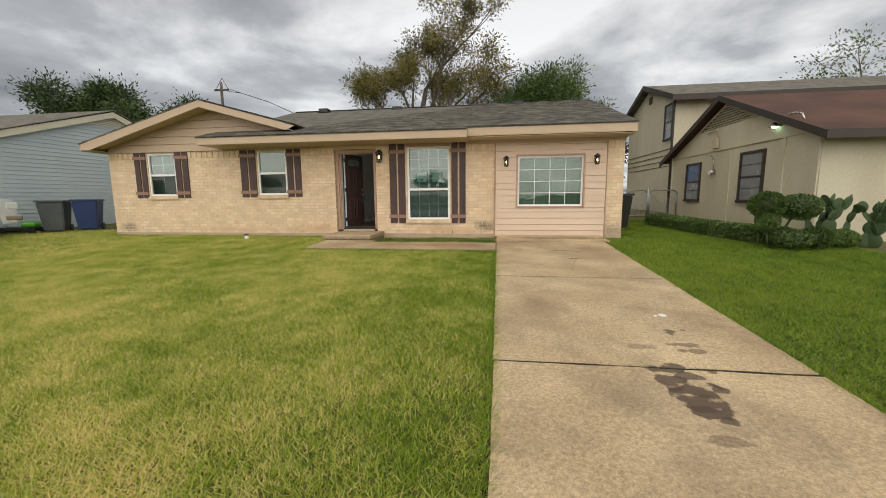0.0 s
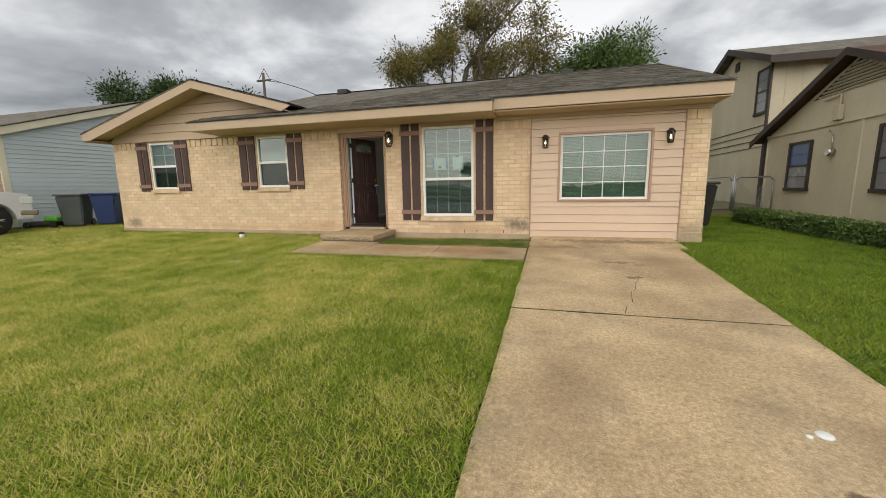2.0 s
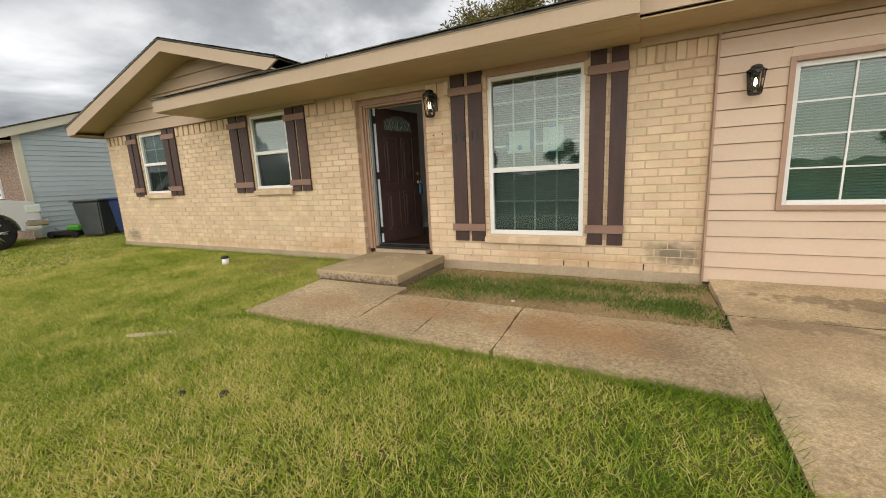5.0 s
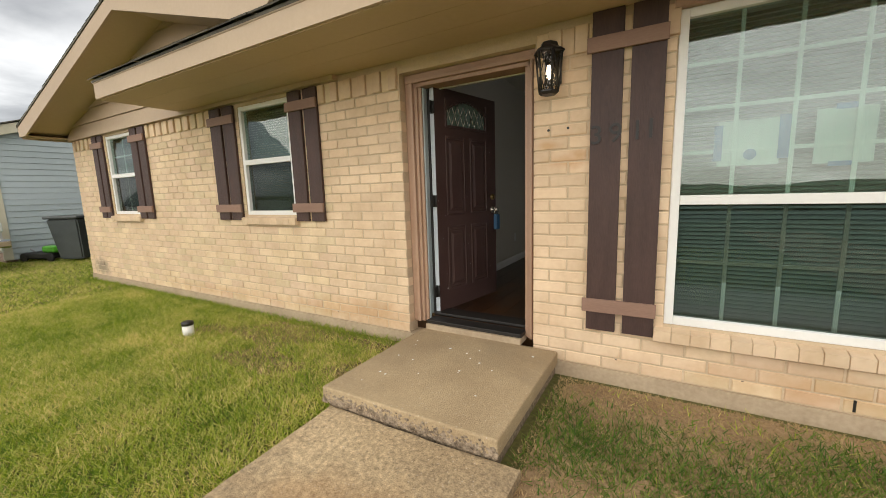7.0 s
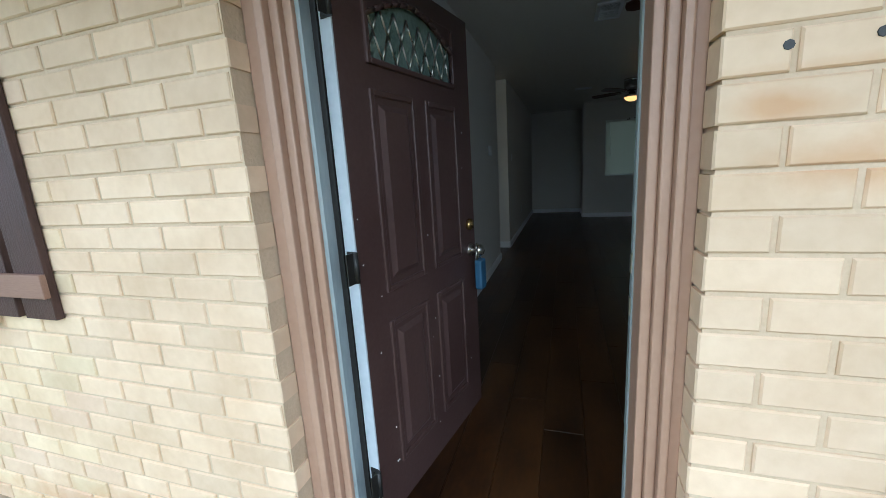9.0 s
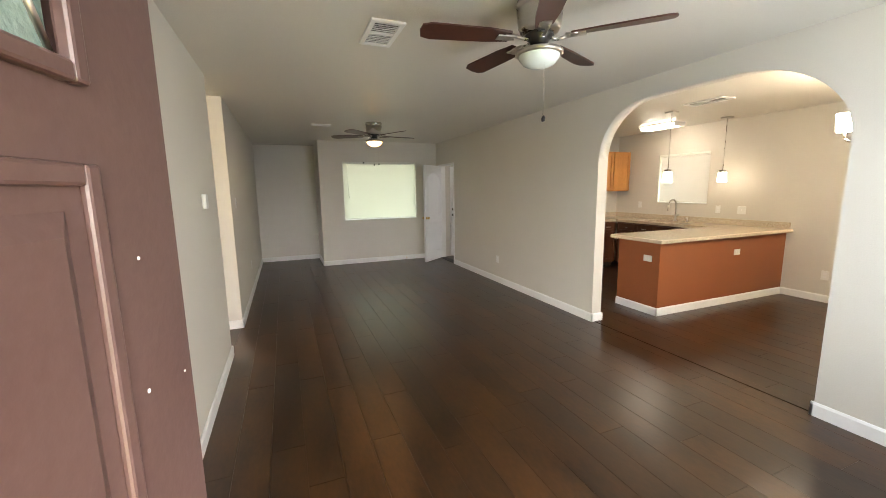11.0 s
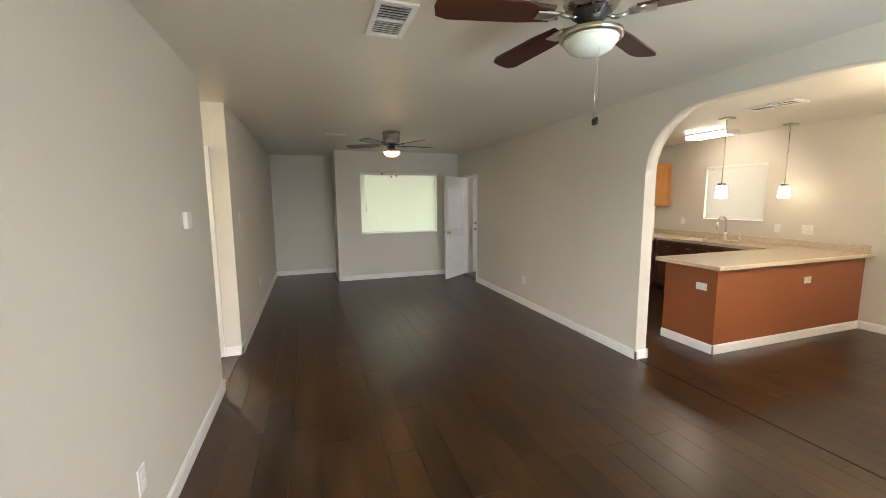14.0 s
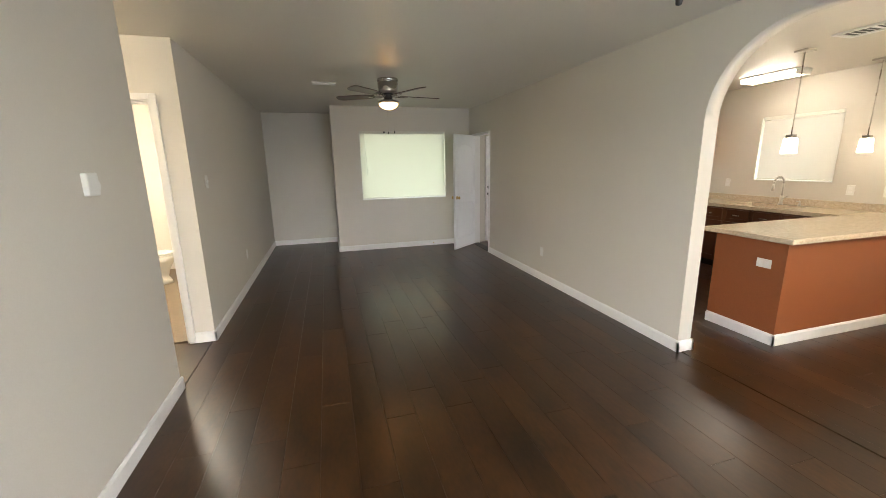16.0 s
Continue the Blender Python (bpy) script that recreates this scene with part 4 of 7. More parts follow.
        l.new(ad.outputs[0], fade.inputs[0])
        m2 = n.new("ShaderNodeMix"); m2.data_type = "RGBA"; m2.inputs[7].default_value = (0.080, 0.052, 0.035, 1)
        l.new(fade.outputs[0], m2.inputs[0]); l.new(out, m2.inputs[6])
        out = m2.outputs[2]
    l.new(out, p.inputs["Base Color"])
    return m


OIL = ((1.27, 3.05, 0.17, 0.12, 0.85), (1.40, 2.95, 0.15, 0.08, 0.8), (1.24, 2.84, 0.15, 0.15, 0.85), (1.36, 2.74, 0.21, 0.14, 0.88), (1.50, 2.75, 0.10, 0.07, 0.8), (1.32, 2.58, 0.17, 0.13, 0.88), (1.33, 2.46, 0.15, 0.10, 0.88), (1.38, 2.38, 0.11, 0.06, 0.8),
       (1.26, 2.19, 0.17, 0.06, 0.45), (1.62, 3.79, 0.08, 0.10, 0.8), (1.75, 3.85, 0.04, 0.04, 0.6), (1.60, 3.50, 0.16, 0.06, 0.6), (1.54, 3.38, 0.08, 0.06, 0.6), (1.65, 3.37, 0.08, 0.06, 0.6), (1.60, 3.04, 0.06, 0.05, 0.75), (1.25, 3.41, 0.18, 0.08, 0.4),
       (1.28, 7.92, 0.24, 0.09, 0.5), (1.35, 7.16, 0.14, 0.07, 0.65), (1.53, 7.80, 0.12, 0.06, 0.4), (1.45, 9.50, 1.4, 0.20, 0.5), (0.4, 8.95, 0.6, 0.14, 0.4))
DRIVE = worn_concrete("oil_stained_driveway", 1.2, OIL, dirt=0.45)
WALK = worn_concrete("mottled_walk_concrete", 1.02, ((-2.2, 8.3, 0.5, 0.2, 0.2), (-1.2, 8.35, 0.5, 0.25, 0.22), (-0.6, 8.2, 0.3, 0.2, 0.2), (-3.4, 8.2, 0.4, 0.2, 0.15)), (1.3, 2.2), 0.4, 1.35)
stain(WALK, [((-1.1, 8.3, 0), (0.8, 0.34), 0.6), ((-2.3, 8.35, 0), (0.5, 0.28), 0.5), ((-3.4, 8.25, 0), (0.6, 0.25), 0.35)], (0.34, 0.17, 0.06), (1, 1, 0), 5.0)
stain(DRIVE, [((0.25, 8.6, 0), (0.5, 0.8), 0.35), ((2.0, 7.6, 0), (0.5, 1.2), 0.3), ((0.5, 4.6, 0), (0.35, 0.9), 0.25), ((2.1, 4.3, 0), (0.3, 1.0), 0.25)], (0.24, 0.15, 0.075), (1, 1, 0), 3.0)
STEPC = worn_concrete("doorstep_concrete", 0.92, (), (1.3, 2.2), 0.3, 0.3)


def slab(bm, x0, x1, y0, y1, lift, thick, n=8, rough=0.0, seed=1, rise=ground_z):
    """A paving slab that follows the slope, its arrises slightly broken."""
    rg = random.Random(seed)
    top, low = [], []
    xs = [x0 + (x1 - x0) * k / n for k in range(n + 1)]
    ysl = [y0 + (y1 - y0) * k / n for k in range(n + 1)]
    for y in ysl:
        for x in xs:
            edge = x in (x0, x1) or y in (y0, y1)
            jx, jy = (rg.uniform(-rough, rough), rg.uniform(-rough, rough)) if edge else (0, 0)
            top.append(bm.verts.new((x + jx, y + jy, rise(y) + lift - (0.006 if edge else 0))))
    w = n + 1
    for j in range(n):
        for i in range(n):
            bm.faces.new((top[j * w + i], top[j * w + i + 1], top[(j + 1) * w + i + 1], top[(j + 1) * w + i]))
    ring = [*range(w), *[j * w + n for j in range(1, w)], *[n * w + i for i in range(n - 1, -1, -1)], *[j * w for j in range(n - 1, 0, -1)]]
    lows = [bm.verts.new((top[i].co.x, top[i].co.y, top[i].co.z - thick)) for i in ring]
    for k in range(len(ring)):
        k2 = (k + 1) % len(ring)
        bm.faces.new((top[ring[k]], lows[k], lows[k2], top[ring[k2]]))
    bmesh.ops.recalc_face_normals(bm, faces=bm.faces)


dr = thing("driveway", "stained concrete driveway in jointed slabs with an oil patch", "driveway", kind="structure")
for k, (a, b) in enumerate(((-12.0, -6.0), (-5.98, -2.61), (-2.575, 0.29), (0.325, 3.043), (3.077, 5.812), (5.85, 9.04))):
    bm = bmesh.new(); slab(bm, -0.03, 2.36, a, b, 0.035, 0.14, 10, 0.008, k)
    part("slab", bm, DRIVE, dr)
bm = bmesh.new(); slab(bm, -0.03, 2.48, 9.065, 9.98, 0.045, 0.14, 10, 0.008, 30, lambda y: 0.047 * y); part("apron", bm, DRIVE, dr, "dark stained strip below the siding")
bm = bmesh.new()
for y in (0.307, 3.06, 5.83, 9.057, -2.59):
    box(bm, -0.03, 2.36, y - 0.022, y + 0.022, ground_z(y) - 0.05, ground_z(y) + 0.024)
part("joint", bm, surface("joint_dirt", (0.012, 0.010, 0.007), (0.035, 0.032, 0.014), 8, 60, 0.95, 0.01), dr, "dirt-filled joints")
bm = bmesh.new()
for y in range(-12, 10):
    b = min(y + 1, 9.0)
    if b > y:
        q = [bm.verts.new((x, yy, ground_z(yy) + 0.004)) for x, yy in ((-0.085, y), (-0.025, y), (-0.025, b), (-0.085, b))]; bm.faces.new(q)
        q = [bm.verts.new((x, yy, ground_z(yy) + 0.004)) for x, yy in ((2.355, y), (2.40, y), (2.40, b), (2.355, b))]; bm.faces.new(q)
part("edge_gap", bm, bpy.data.materials["joint_dirt"], dr, "dark soil gap along the slab edge")
CRACK = surface("crack_shadow", (0.03, 0.025, 0.018), (0.06, 0.05, 0.035), 8, 60, 0.95)
bm = bmesh.new()
rg = random.Random(8)
pts, y = [], 5.85
while y < 7.2:
    pts.append((1.06 + 0.27 * (y - 5.85) + rg.uniform(-0.035, 0.035), y)); y += rg.uniform(0.05, 0.12)
for (a, b), (c, d) in zip(pts, pts[1:]):
    w = rg.uniform(0.001, 0.004)
    vs = [bm.verts.new((p, q, ground_z(q) + 0.0385)) for p, q in ((a - w, b), (a + w, b), (c + w, d), (c - w, d))]
    bm.faces.new(vs)
part("crack", bm, CRACK, dr, "thin wandering crack")
for x, y, r in ((1.72, 4.25, 0.045), (1.64, 4.22, 0.018)):
    bm = bmesh.new(); lathe(bm, [(0.0, 0), (r, 0.0), (r * 0.8, 0.008), (r * 0.3, 0.012), (0.0, 0.012)], 9); sp = part("paint_spot", bm, PAPER, dr, "small white splash"); sp.matrix_basis = pose(x, y, ground_z(y) + 0.034)

wk = thing("walkway", "mottled brown concrete front walk in four slabs", "walkway", kind="structure")
for k, (a, b) in enumerate(((-4.12, -2.895), (-2.88, -2.24), (-2.232, -1.565), (-1.55, -0.05))):
    bm = bmesh.new(); slab(bm, a, b, 7.83, 8.87 if k == 0 else 8.66, 0.065, 0.14, 8, 0.008, 50 + k); part("slab", bm, WALK, wk)
st = thing("doorstep", "worn concrete doorstep with a chipped pebbly edge", "step", kind="structure")
bm = bmesh.new(); box(bm, -4.17, -3.0, 8.86, 10.02, 0.50, 0.60, bev=0.012); part("step_slab", bm, STEPC, st)
AGG = surface("broken_aggregate", (0.07, 0.048, 0.028), (0.36, 0.28, 0.19), 45, 130, 0.9, 0.008)
bm = bmesh.new(); box(bm, -4.14, -3.02, 8.885, 10.02, 0.36, 0.50); part("step_core", bm, AGG, st, "dark broken aggregate under the slab")
rg = random.Random(23)
for _ in range(18):
    r = rg.uniform(0.004, 0.011)
    bm = bmesh.new(); lathe(bm, [(0.0, 0), (r, 0.0), (r * 0.8, 0.002), (0.0, 0.003)], 8); sp = part("paint_drip", bm, PAPER, st, "dried white paint drip"); sp.matrix_basis = pose(rg.uniform(-4.1, -3.08), rg.uniform(9.0, 9.95), 0.5995)
PEB = surface("exposed_pebbles", (0.09, 0.06, 0.035), (0.46, 0.37, 0.27), 30, 90, 0.8, 0.003, spread=0.3)
bm = bmesh.new()
for k in range(950):
    s = rng.uniform(0.004, 0.011)
    x, z = rng.uniform(-4.165, -3.005), 0.50 + abs(rng.gauss(0, 0.03))
    if z > 0.59: continue
    m = Matrix.Translation((x, 8.861, z)) @ Matrix.Diagonal((s * rng.uniform(0.8, 1.5), s * 0.6, s, 1))
    bmesh.ops.create_icosphere(bm, subdivisions=1, radius=1, matrix=m)
tagged(part("pebbles", bm, PEB, st), "pebbles showing in the chipped edge", "", "", "stuff")

# ---- lawn: blades of grass in one mesh ----
def grass_material(name, green, lush, dry, lean=0.0):
    m = bpy.data.materials.new(name); m.use_nodes = True
    n, l = m.node_tree.nodes, m.node_tree.links
    p = n["Principled BSDF"]; p.inputs["Roughness"].default_value = 0.55
    geo = n.new("ShaderNodeNewGeometry")
    mixes = []
    for scale, detail in ((0.45, 5), (2.4, 6)):
        t = n.new("ShaderNodeTexNoise"); t.inputs["Scale"].default_value = scale; t.inputs["Detail"].default_value = detail; t.inputs["Roughness"].default_value = 0.6
        l.new(geo.outputs["Position"], t.inputs["Vector"]); mixes.append(t.outputs["Fac"])
    mx = n.new("ShaderNodeMix"); mx.data_type = "FLOAT"; mx.inputs[0].default_value = 0.55
    l.new(mixes[0], mx.inputs[2]); l.new(mixes[1], mx.inputs[3])
    wide = n.new("ShaderNodeMapRange"); wide.inputs[1].default_value, wide.inputs[2].default_value, wide.inputs[3].default_value, wide.inputs[4].default_value = 0.36, 0.64, 0.32, 0.66
    l.new(mx.outputs[0], wide.inputs[0])
    add = n.new("ShaderNodeMath"); add.operation = "MULTIPLY_ADD"; add.inputs[1].default_value = 0.50
    l.new(geo.outputs["Random Per Island"], add.inputs[0]); l.new(wide.outputs[0], add.inputs[2])
    pos = n.new("ShaderNodeSeparateXYZ"); l.new(geo.outputs["Position"], pos.inputs[0])
    moist = n.new("ShaderNodeMapRange"); moist.inputs[1].default_value, moist.inputs[2].default_value, moist.inputs[3].default_value, moist.inputs[4].default_value = -1.6, -0.1, lean, lean - 0.12
    l.new(pos.outputs["X"], moist.inputs[0])
    near_house = n.new("ShaderNodeMapRange"); near_house.inputs[1].default_value, near_house.inputs[2].default_value, near_house.inputs[3].default_value, near_house.inputs[4].default_value = 2.0, 7.5, 0.02, -0.03
    l.new(pos.outputs["Y"], near_house.inputs[0])
    wet = n.new("ShaderNodeMath"); wet.operation = "ADD"
    l.new(moist.outputs[0], wet.inputs[0]); l.new(near_house.outputs[0], wet.inputs[1])
    sub = n.new("ShaderNodeMath"); sub.operation = "ADD"
    l.new(add.outputs[0], sub.inputs[0]); l.new(wet.outputs[0], sub.inputs[1])
    rp = n.new("ShaderNodeValToRGB")
    e = rp.color_ramp.elements
    e[0].position, e[0].color = 0.46, (*lush, 1)
    e[1].position, e[1].color = 0.97, (*dry, 1)
    k = e.new(0.68); k.color = (*green, 1)
    k = e.new(0.82); k.color = tuple((a + b) / 2 for a, b in zip(green, dry)) + (1,)
    l.new(sub.outputs[0], rp.inputs[0])
    l.new(rp.outputs[0], p.inputs["Base Color"])
    thin = n.new("ShaderNodeBsdfTranslucent"); l.new(rp.outputs[0], thin.inputs[0])
    both = n.new("ShaderNodeMixShader"); both.inputs[0].default_value = 0.38
    l.new(p.outputs[0], both.inputs[1]); l.new(thin.outputs[0], both.inputs[2])
    l.new(both.outputs[0], n["Material Output"].inputs[0])
    return m


LAWN = grass_material("lawn_grass", (0.42, 0.51, 0.036), (0.125, 0.23, 0.012), (0.90, 0.74, 0.33), -0.02)
LUSH = grass_material("side_lawn_grass", (0.20, 0.32, 0.018), (0.06, 0.13, 0.007), (0.30, 0.37, 0.04), 0.12)


def blades(name, label, mat, count, place, tall, wide, seed):
    rs = np.random.RandomState(seed)
    x, y = place(rs, count)
    n = len(x)
    z = 0.047 * np.minimum(y, 9.0) + 0.025 * np.maximum(0.0, np.minimum(y, 20) - 10)
    a = rs.uniform(0, 2 * np.pi, n); lean = rs.uniform(0.3, 1.9, n); h = tall * rs.uniform(0.5, 1.2, n); w = wide * rs.uniform(0.7, 1.3, n)
    b = rs.uniform(0, 2 * np.pi, n)
    dx, dy = np.cos(a) * w, np.sin(a) * w
    lx, ly = np.cos(b) * h * lean, np.sin(b) * h * lean
    co = np.empty((n, 3, 3))
    co[:, 0] = np.stack([x - dx, y - dy, z - 0.004], 1); co[:, 1] = np.stack([x + dx, y + dy, z - 0.004], 1)
    co[:, 2] = np.stack([x + lx, y + ly, z + h], 1)
    me = bpy.data.meshes.new(name)
    me.vertices.add(n * 3); me.vertices.foreach_set("co", co.ravel())
    me.loops.add(n * 3); me.loops.foreach_set("vertex_index", np.arange(n * 3))
    me.polygons.add(n); me.polygons.foreach_set("loop_start", np.arange(n) * 3)
    me.update(calc_edges=True); me.validate()
    me.materials.append(mat)
    return tagged(new(name, me), label, "grass", "", "stuff")


def clear_of_paving(x, y):
    bad = ((x > -0.045) & (x < 2.37)) | ((x > -4.13) & (x < -0.04) & (y > 7.82) & (y < 8.67)) | ((x > -4.18) & (x < -2.9) & (y > 8.6)) | ((y > 10.0) & (x > -11.2) & (x < 3.0))
    return ~bad


def front_lawn(rs, n):
    y = rs.uniform(0, 1, n) ** 1.1 * 9.6 + 0.4
    x = -9.5 * rs.uniform(0, 1, n) ** 0.9 - rs.exponential(0.25, n) * (rs.uniform(0, 1, n) < 0.1)
    bare = (x > -6.6) & (x < -4.1) & (y > 9.0) & (np.sin(x * 4.3 + y * 2.0) + np.sin(y * 9 - x * 2.7) + (y - 9.4) > -0.15) & (rs.uniform(0, 1, n) > 0.25)
    keep = clear_of_paving(x, y) & ~bare & ~((x > -3.0) & (y > 8.65) & ((rs.uniform(0, 1, n) > 0.04) | (np.sin(x * 3.1 + 1.0) + np.sin(y * 7 + x * 1.7) < 0.1)))
    return x[keep], y[keep]


def far_lawn(rs, n):
    x, y = rs.uniform(-20, -8.5, n), rs.uniform(2, 11.5, n)
    keep = clear_of_paving(x, y)
    return x[keep], y[keep]


def side_lawn(rs, n):
    x, y = rs.uniform(2.34, 7.0, n), rs.uniform(1.0, 15, n)
    keep = clear_of_paving(x, y)
    return x[keep], y[keep]


blades("lawn", "patchy green and straw coloured front lawn", LAWN, 1100000, front_lawn, 0.043, 0.0040, 1)
blades("lawn_far", "green lawn towards the neighbouring drive", LAWN, 160000, far_lawn, 0.042, 0.008, 2)
blades("side_lawn", "lush green side lawn", LUSH, 300000, side_lawn, 0.04, 0.006, 3)


def edge_strip(rs, n):
    k = rs.randint(0, 4, n)
    x = np.where(k == 0, rs.normal(-0.06, 0.02, n), np.where(k == 1, rs.uniform(-4.15, -0.05, n), np.where(k == 2, rs.normal(2.39, 0.02, n), rs.uniform(-11.2, -4.2, n))))
    y = np.where(k == 0, rs.uniform(0.5, 7.8, n), np.where(k == 1, rs.normal(7.80, 0.025, n), np.where(k == 2, rs.uniform(1, 10, n), rs.normal(9.95, 0.03, n))))
    keep = ~((y > 9.985) & (x < 2))
    return x[keep], y[keep]


blades("edge_grass", "longer grass along the paving edges", LUSH, 13000, edge_strip, 0.07, 0.004, 4)
# white cleanout pipe in the lawn
cp = thing("cleanout_pipe", "short white plastic pipe with a dark cap in the lawn", "pipe", (-6.45, 9.22, 0.42))
bm = bmesh.new(); cyl(bm, (0, 0, 0), (0, 0, 0.12), 0.05); part("pipe", bm, PLASTIC, cp)
bm = bmesh.new(); lathe(bm, [(0, 0.12), (0.055, 0.12), (0.055, 0.15), (0.03, 0.16), (0, 0.16)], 14); part("cap", bm, BLACKM, cp, "dark screw cap")

# bare bed between the walk and the wall
BED = surface("bare_bed_soil", (0.20, 0.125, 0.065), (0.44, 0.31, 0.175), 3.0, 45, 0.95, 0.02, grain=0.5)
bm = bmesh.new(); slab(bm, -2.99, -0.04, 8.67, 10.015, 0.004, 0.03, 12, 0.0, 77)
struct("planting_bed", bm, BED, "bare brown soil bed with thin grass under the window", "bed")


def bed_litter(rs, n):
    x, y = rs.uniform(-2.97, -0.05, n), rs.uniform(8.69, 9.99, n)
    side = rs.uniform(0, 1, n) < 0.4
    x = np.where(side, rs.uniform(-6.6, -4.2, n), x); y = np.where(side, rs.uniform(9.0, 9.99, n), y)
    return x, y


def joint_weeds(rs, n):
    c = np.stack([rs.uniform(0.0, 2.3, 22), rs.choice((3.06, 5.83, 9.05), 22)], 1)
    k = rs.randint(0, 22, n)
    return c[k, 0] + rs.normal(0, 0.035, n), c[k, 1] + rs.normal(0, 0.008, n)


STRAW = surface("dry_straw", (0.34, 0.23, 0.11), (0.56, 0.41, 0.21), 4, 40, 0.8, spread=0.3)
blades("straw_litter", "dry straw and dead grass on the bare bed", STRAW, 60000, bed_litter, 0.018, 0.0042, 6)


def bed_tufts(rs, n):
    c = np.stack([rs.uniform(-2.9, -0.15, 26), rs.uniform(8.72, 9.9, 26)], 1)
    k = rs.randint(0, 26, n)
    x, y = c[k, 0] + rs.normal(0, 0.17, n), c[k, 1] + rs.normal(0, 0.11, n)
    keep = (x > -2.97) & (x < -0.05) & (y > 8.68) & (y < 10.0)
    return x[keep], y[keep]


TUFT = grass_material("shade_grass", (0.15, 0.25, 0.025), (0.055, 0.13, 0.012), (0.24, 0.28, 0.06))
blades("joint_weeds", "small weeds in the driveway joints", TUFT, 500, joint_weeds, 0.045, 0.004, 9)
blades("bed_grass", "dark green tufts on the bare bed", TUFT, 14000, bed_tufts, 0.045, 0.004, 7)
for k, (x, y, r, m, nm, lab) in enumerate(((-1.73, 8.92, 0.018, PAPER, "pebble", "small white stone on the bed edge"), (-3.29, 6.72, 0.03, BLACKM, "clod", "dark clod of earth on the lawn"), (-3.01, 6.82, 0.032, BLACKM, "clod", "dark clod of earth on the lawn"))):
    bm = bmesh.new(); bmesh.ops.create_icosphere(bm, subdivisions=2, radius=r)
    for v in bm.verts:
        v.co *= 1 + 0.35 * noise.noise(v.co * 30 + Vector((k, 0, 0))); v.co.z *= 0.6
    ob = part(nm, bm, m); ob.location = (x, y, ground_z(y) + r * 0.45)
    tagged(ob, lab, "stone", "loose stones")
ob = part("board_scrap", B((-0.30, 0.30, -0.04, 0.04, -0.01, 0.012), bev=0.004), CONCRETE); ob.matrix_world = pose(-4.53, 7.25, ground_z(7.25) + 0.006, 2.7, 0, 33)
tagged(ob, "pale flat board scrap half sunk in the grass", "board")

# ---- living room ----
def baseboard(axis, at, side, a, b, h=0.095, z=FLOOR):
    """A white skirting board with a rounded top edge. side: the way it stands proud of the wall."""
    bm = bmesh.new()
    t = 0.015 * side
    prism(bm, [(at, z), (at + t, z), (at + t, z + h - 0.014), (at + t * 0.4, z + h), (at, z + h)], "x" if axis == "x" else "y", a, b)
    return struct("baseboard", bm, WHITE, "white painted baseboard", "baseboard")


baseboard("y", -4.32, 1, 10.29, 14.415)
baseboard("y", -4.30, 1, 15.205, 19.65)
baseboard("x", 19.65, -1, -4.30, -3.09)
baseboard("y", -3.09, -1, 18.605, 19.65)
baseboard("x", 18.62, -1, -3.105, -0.6)
baseboard("y", -0.60, -1, 13.745, 17.63)
baseboard("y", -0.60, -1, 10.29, 11.745)
baseboard("x", 13.76, -1, -0.615, -0.455)
baseboard("x", 11.73, 1, -0.615, -0.455)
baseboard("y", -0.47, 1, 13.745, 16.62)
baseboard("y", -0.47, 1, 11.22, 11.745)
baseboard("y", 2.63, -1, 11.22, 13.585)
baseboard("x", 11.22, 1, -0.47, 2.63)
baseboard("x", 15.22, -1, -4.50, -4.285)
baseboard("x", 14.40, 1, -8.0, -4.305)
baseboard("x", 10.27, 1, -3.2, -0.6)

# ceiling vents
def ceiling_vent(x, y, lx, ly, slats, label):
    v = thing("ceiling_vent", label, "vent", (x, y, CEIL), group="ceiling vents")
    part("frame", B((-lx, lx, -ly, -ly + 0.03, -0.014, 0), (-lx, lx, ly - 0.03, ly, -0.014, 0), (-lx, -lx + 0.03, -ly + 0.03, ly - 0.03, -0.014, 0), (lx - 0.03, lx, -ly + 0.03, ly - 0.03, -0.014, 0), bev=0.003), WHITE, v)
    part("backing", B((-lx + 0.03, lx - 0.03, -ly + 0.03, ly - 0.03, -0.003, -0.001)), BLACKM, v, "dark duct opening")
    for k in range(slats):
        yy = -ly + 0.045 + (2 * ly - 0.09) * k / (slats - 1)
        bm = bmesh.new(); box(bm, -lx + 0.03, lx - 0.03, -0.008, 0.008, -0.001, 0.001); bm.transform(pose(0, yy, -0.008, 40)); part("slat", bm, WHITE, v)
    part("divider", B((-lx + 0.03, lx - 0.03, -0.008, 0.008, -0.012, -0.004)), WHITE, v)


ceiling_vent(-3.12, 13.02, 0.105, 0.205, 13, "white metal ceiling air vent in two halves")
ceiling_vent(-3.17, 16.75, 0.14, 0.07, 5, "small white ceiling air vent")
ceiling_vent(0.98, 13.72, 0.12, 0.24, 9, "white metal kitchen ceiling vent")

BOWL_OFF = surface("opal_glass", (0.70, 0.76, 0.72), (0.76, 0.82, 0.78), 3, 40, 0.25)
BOWL_ON = shine("lit_opal_glass", (1.0, 0.46, 0.12), 0.55, (0.85, 0.62, 0.36))


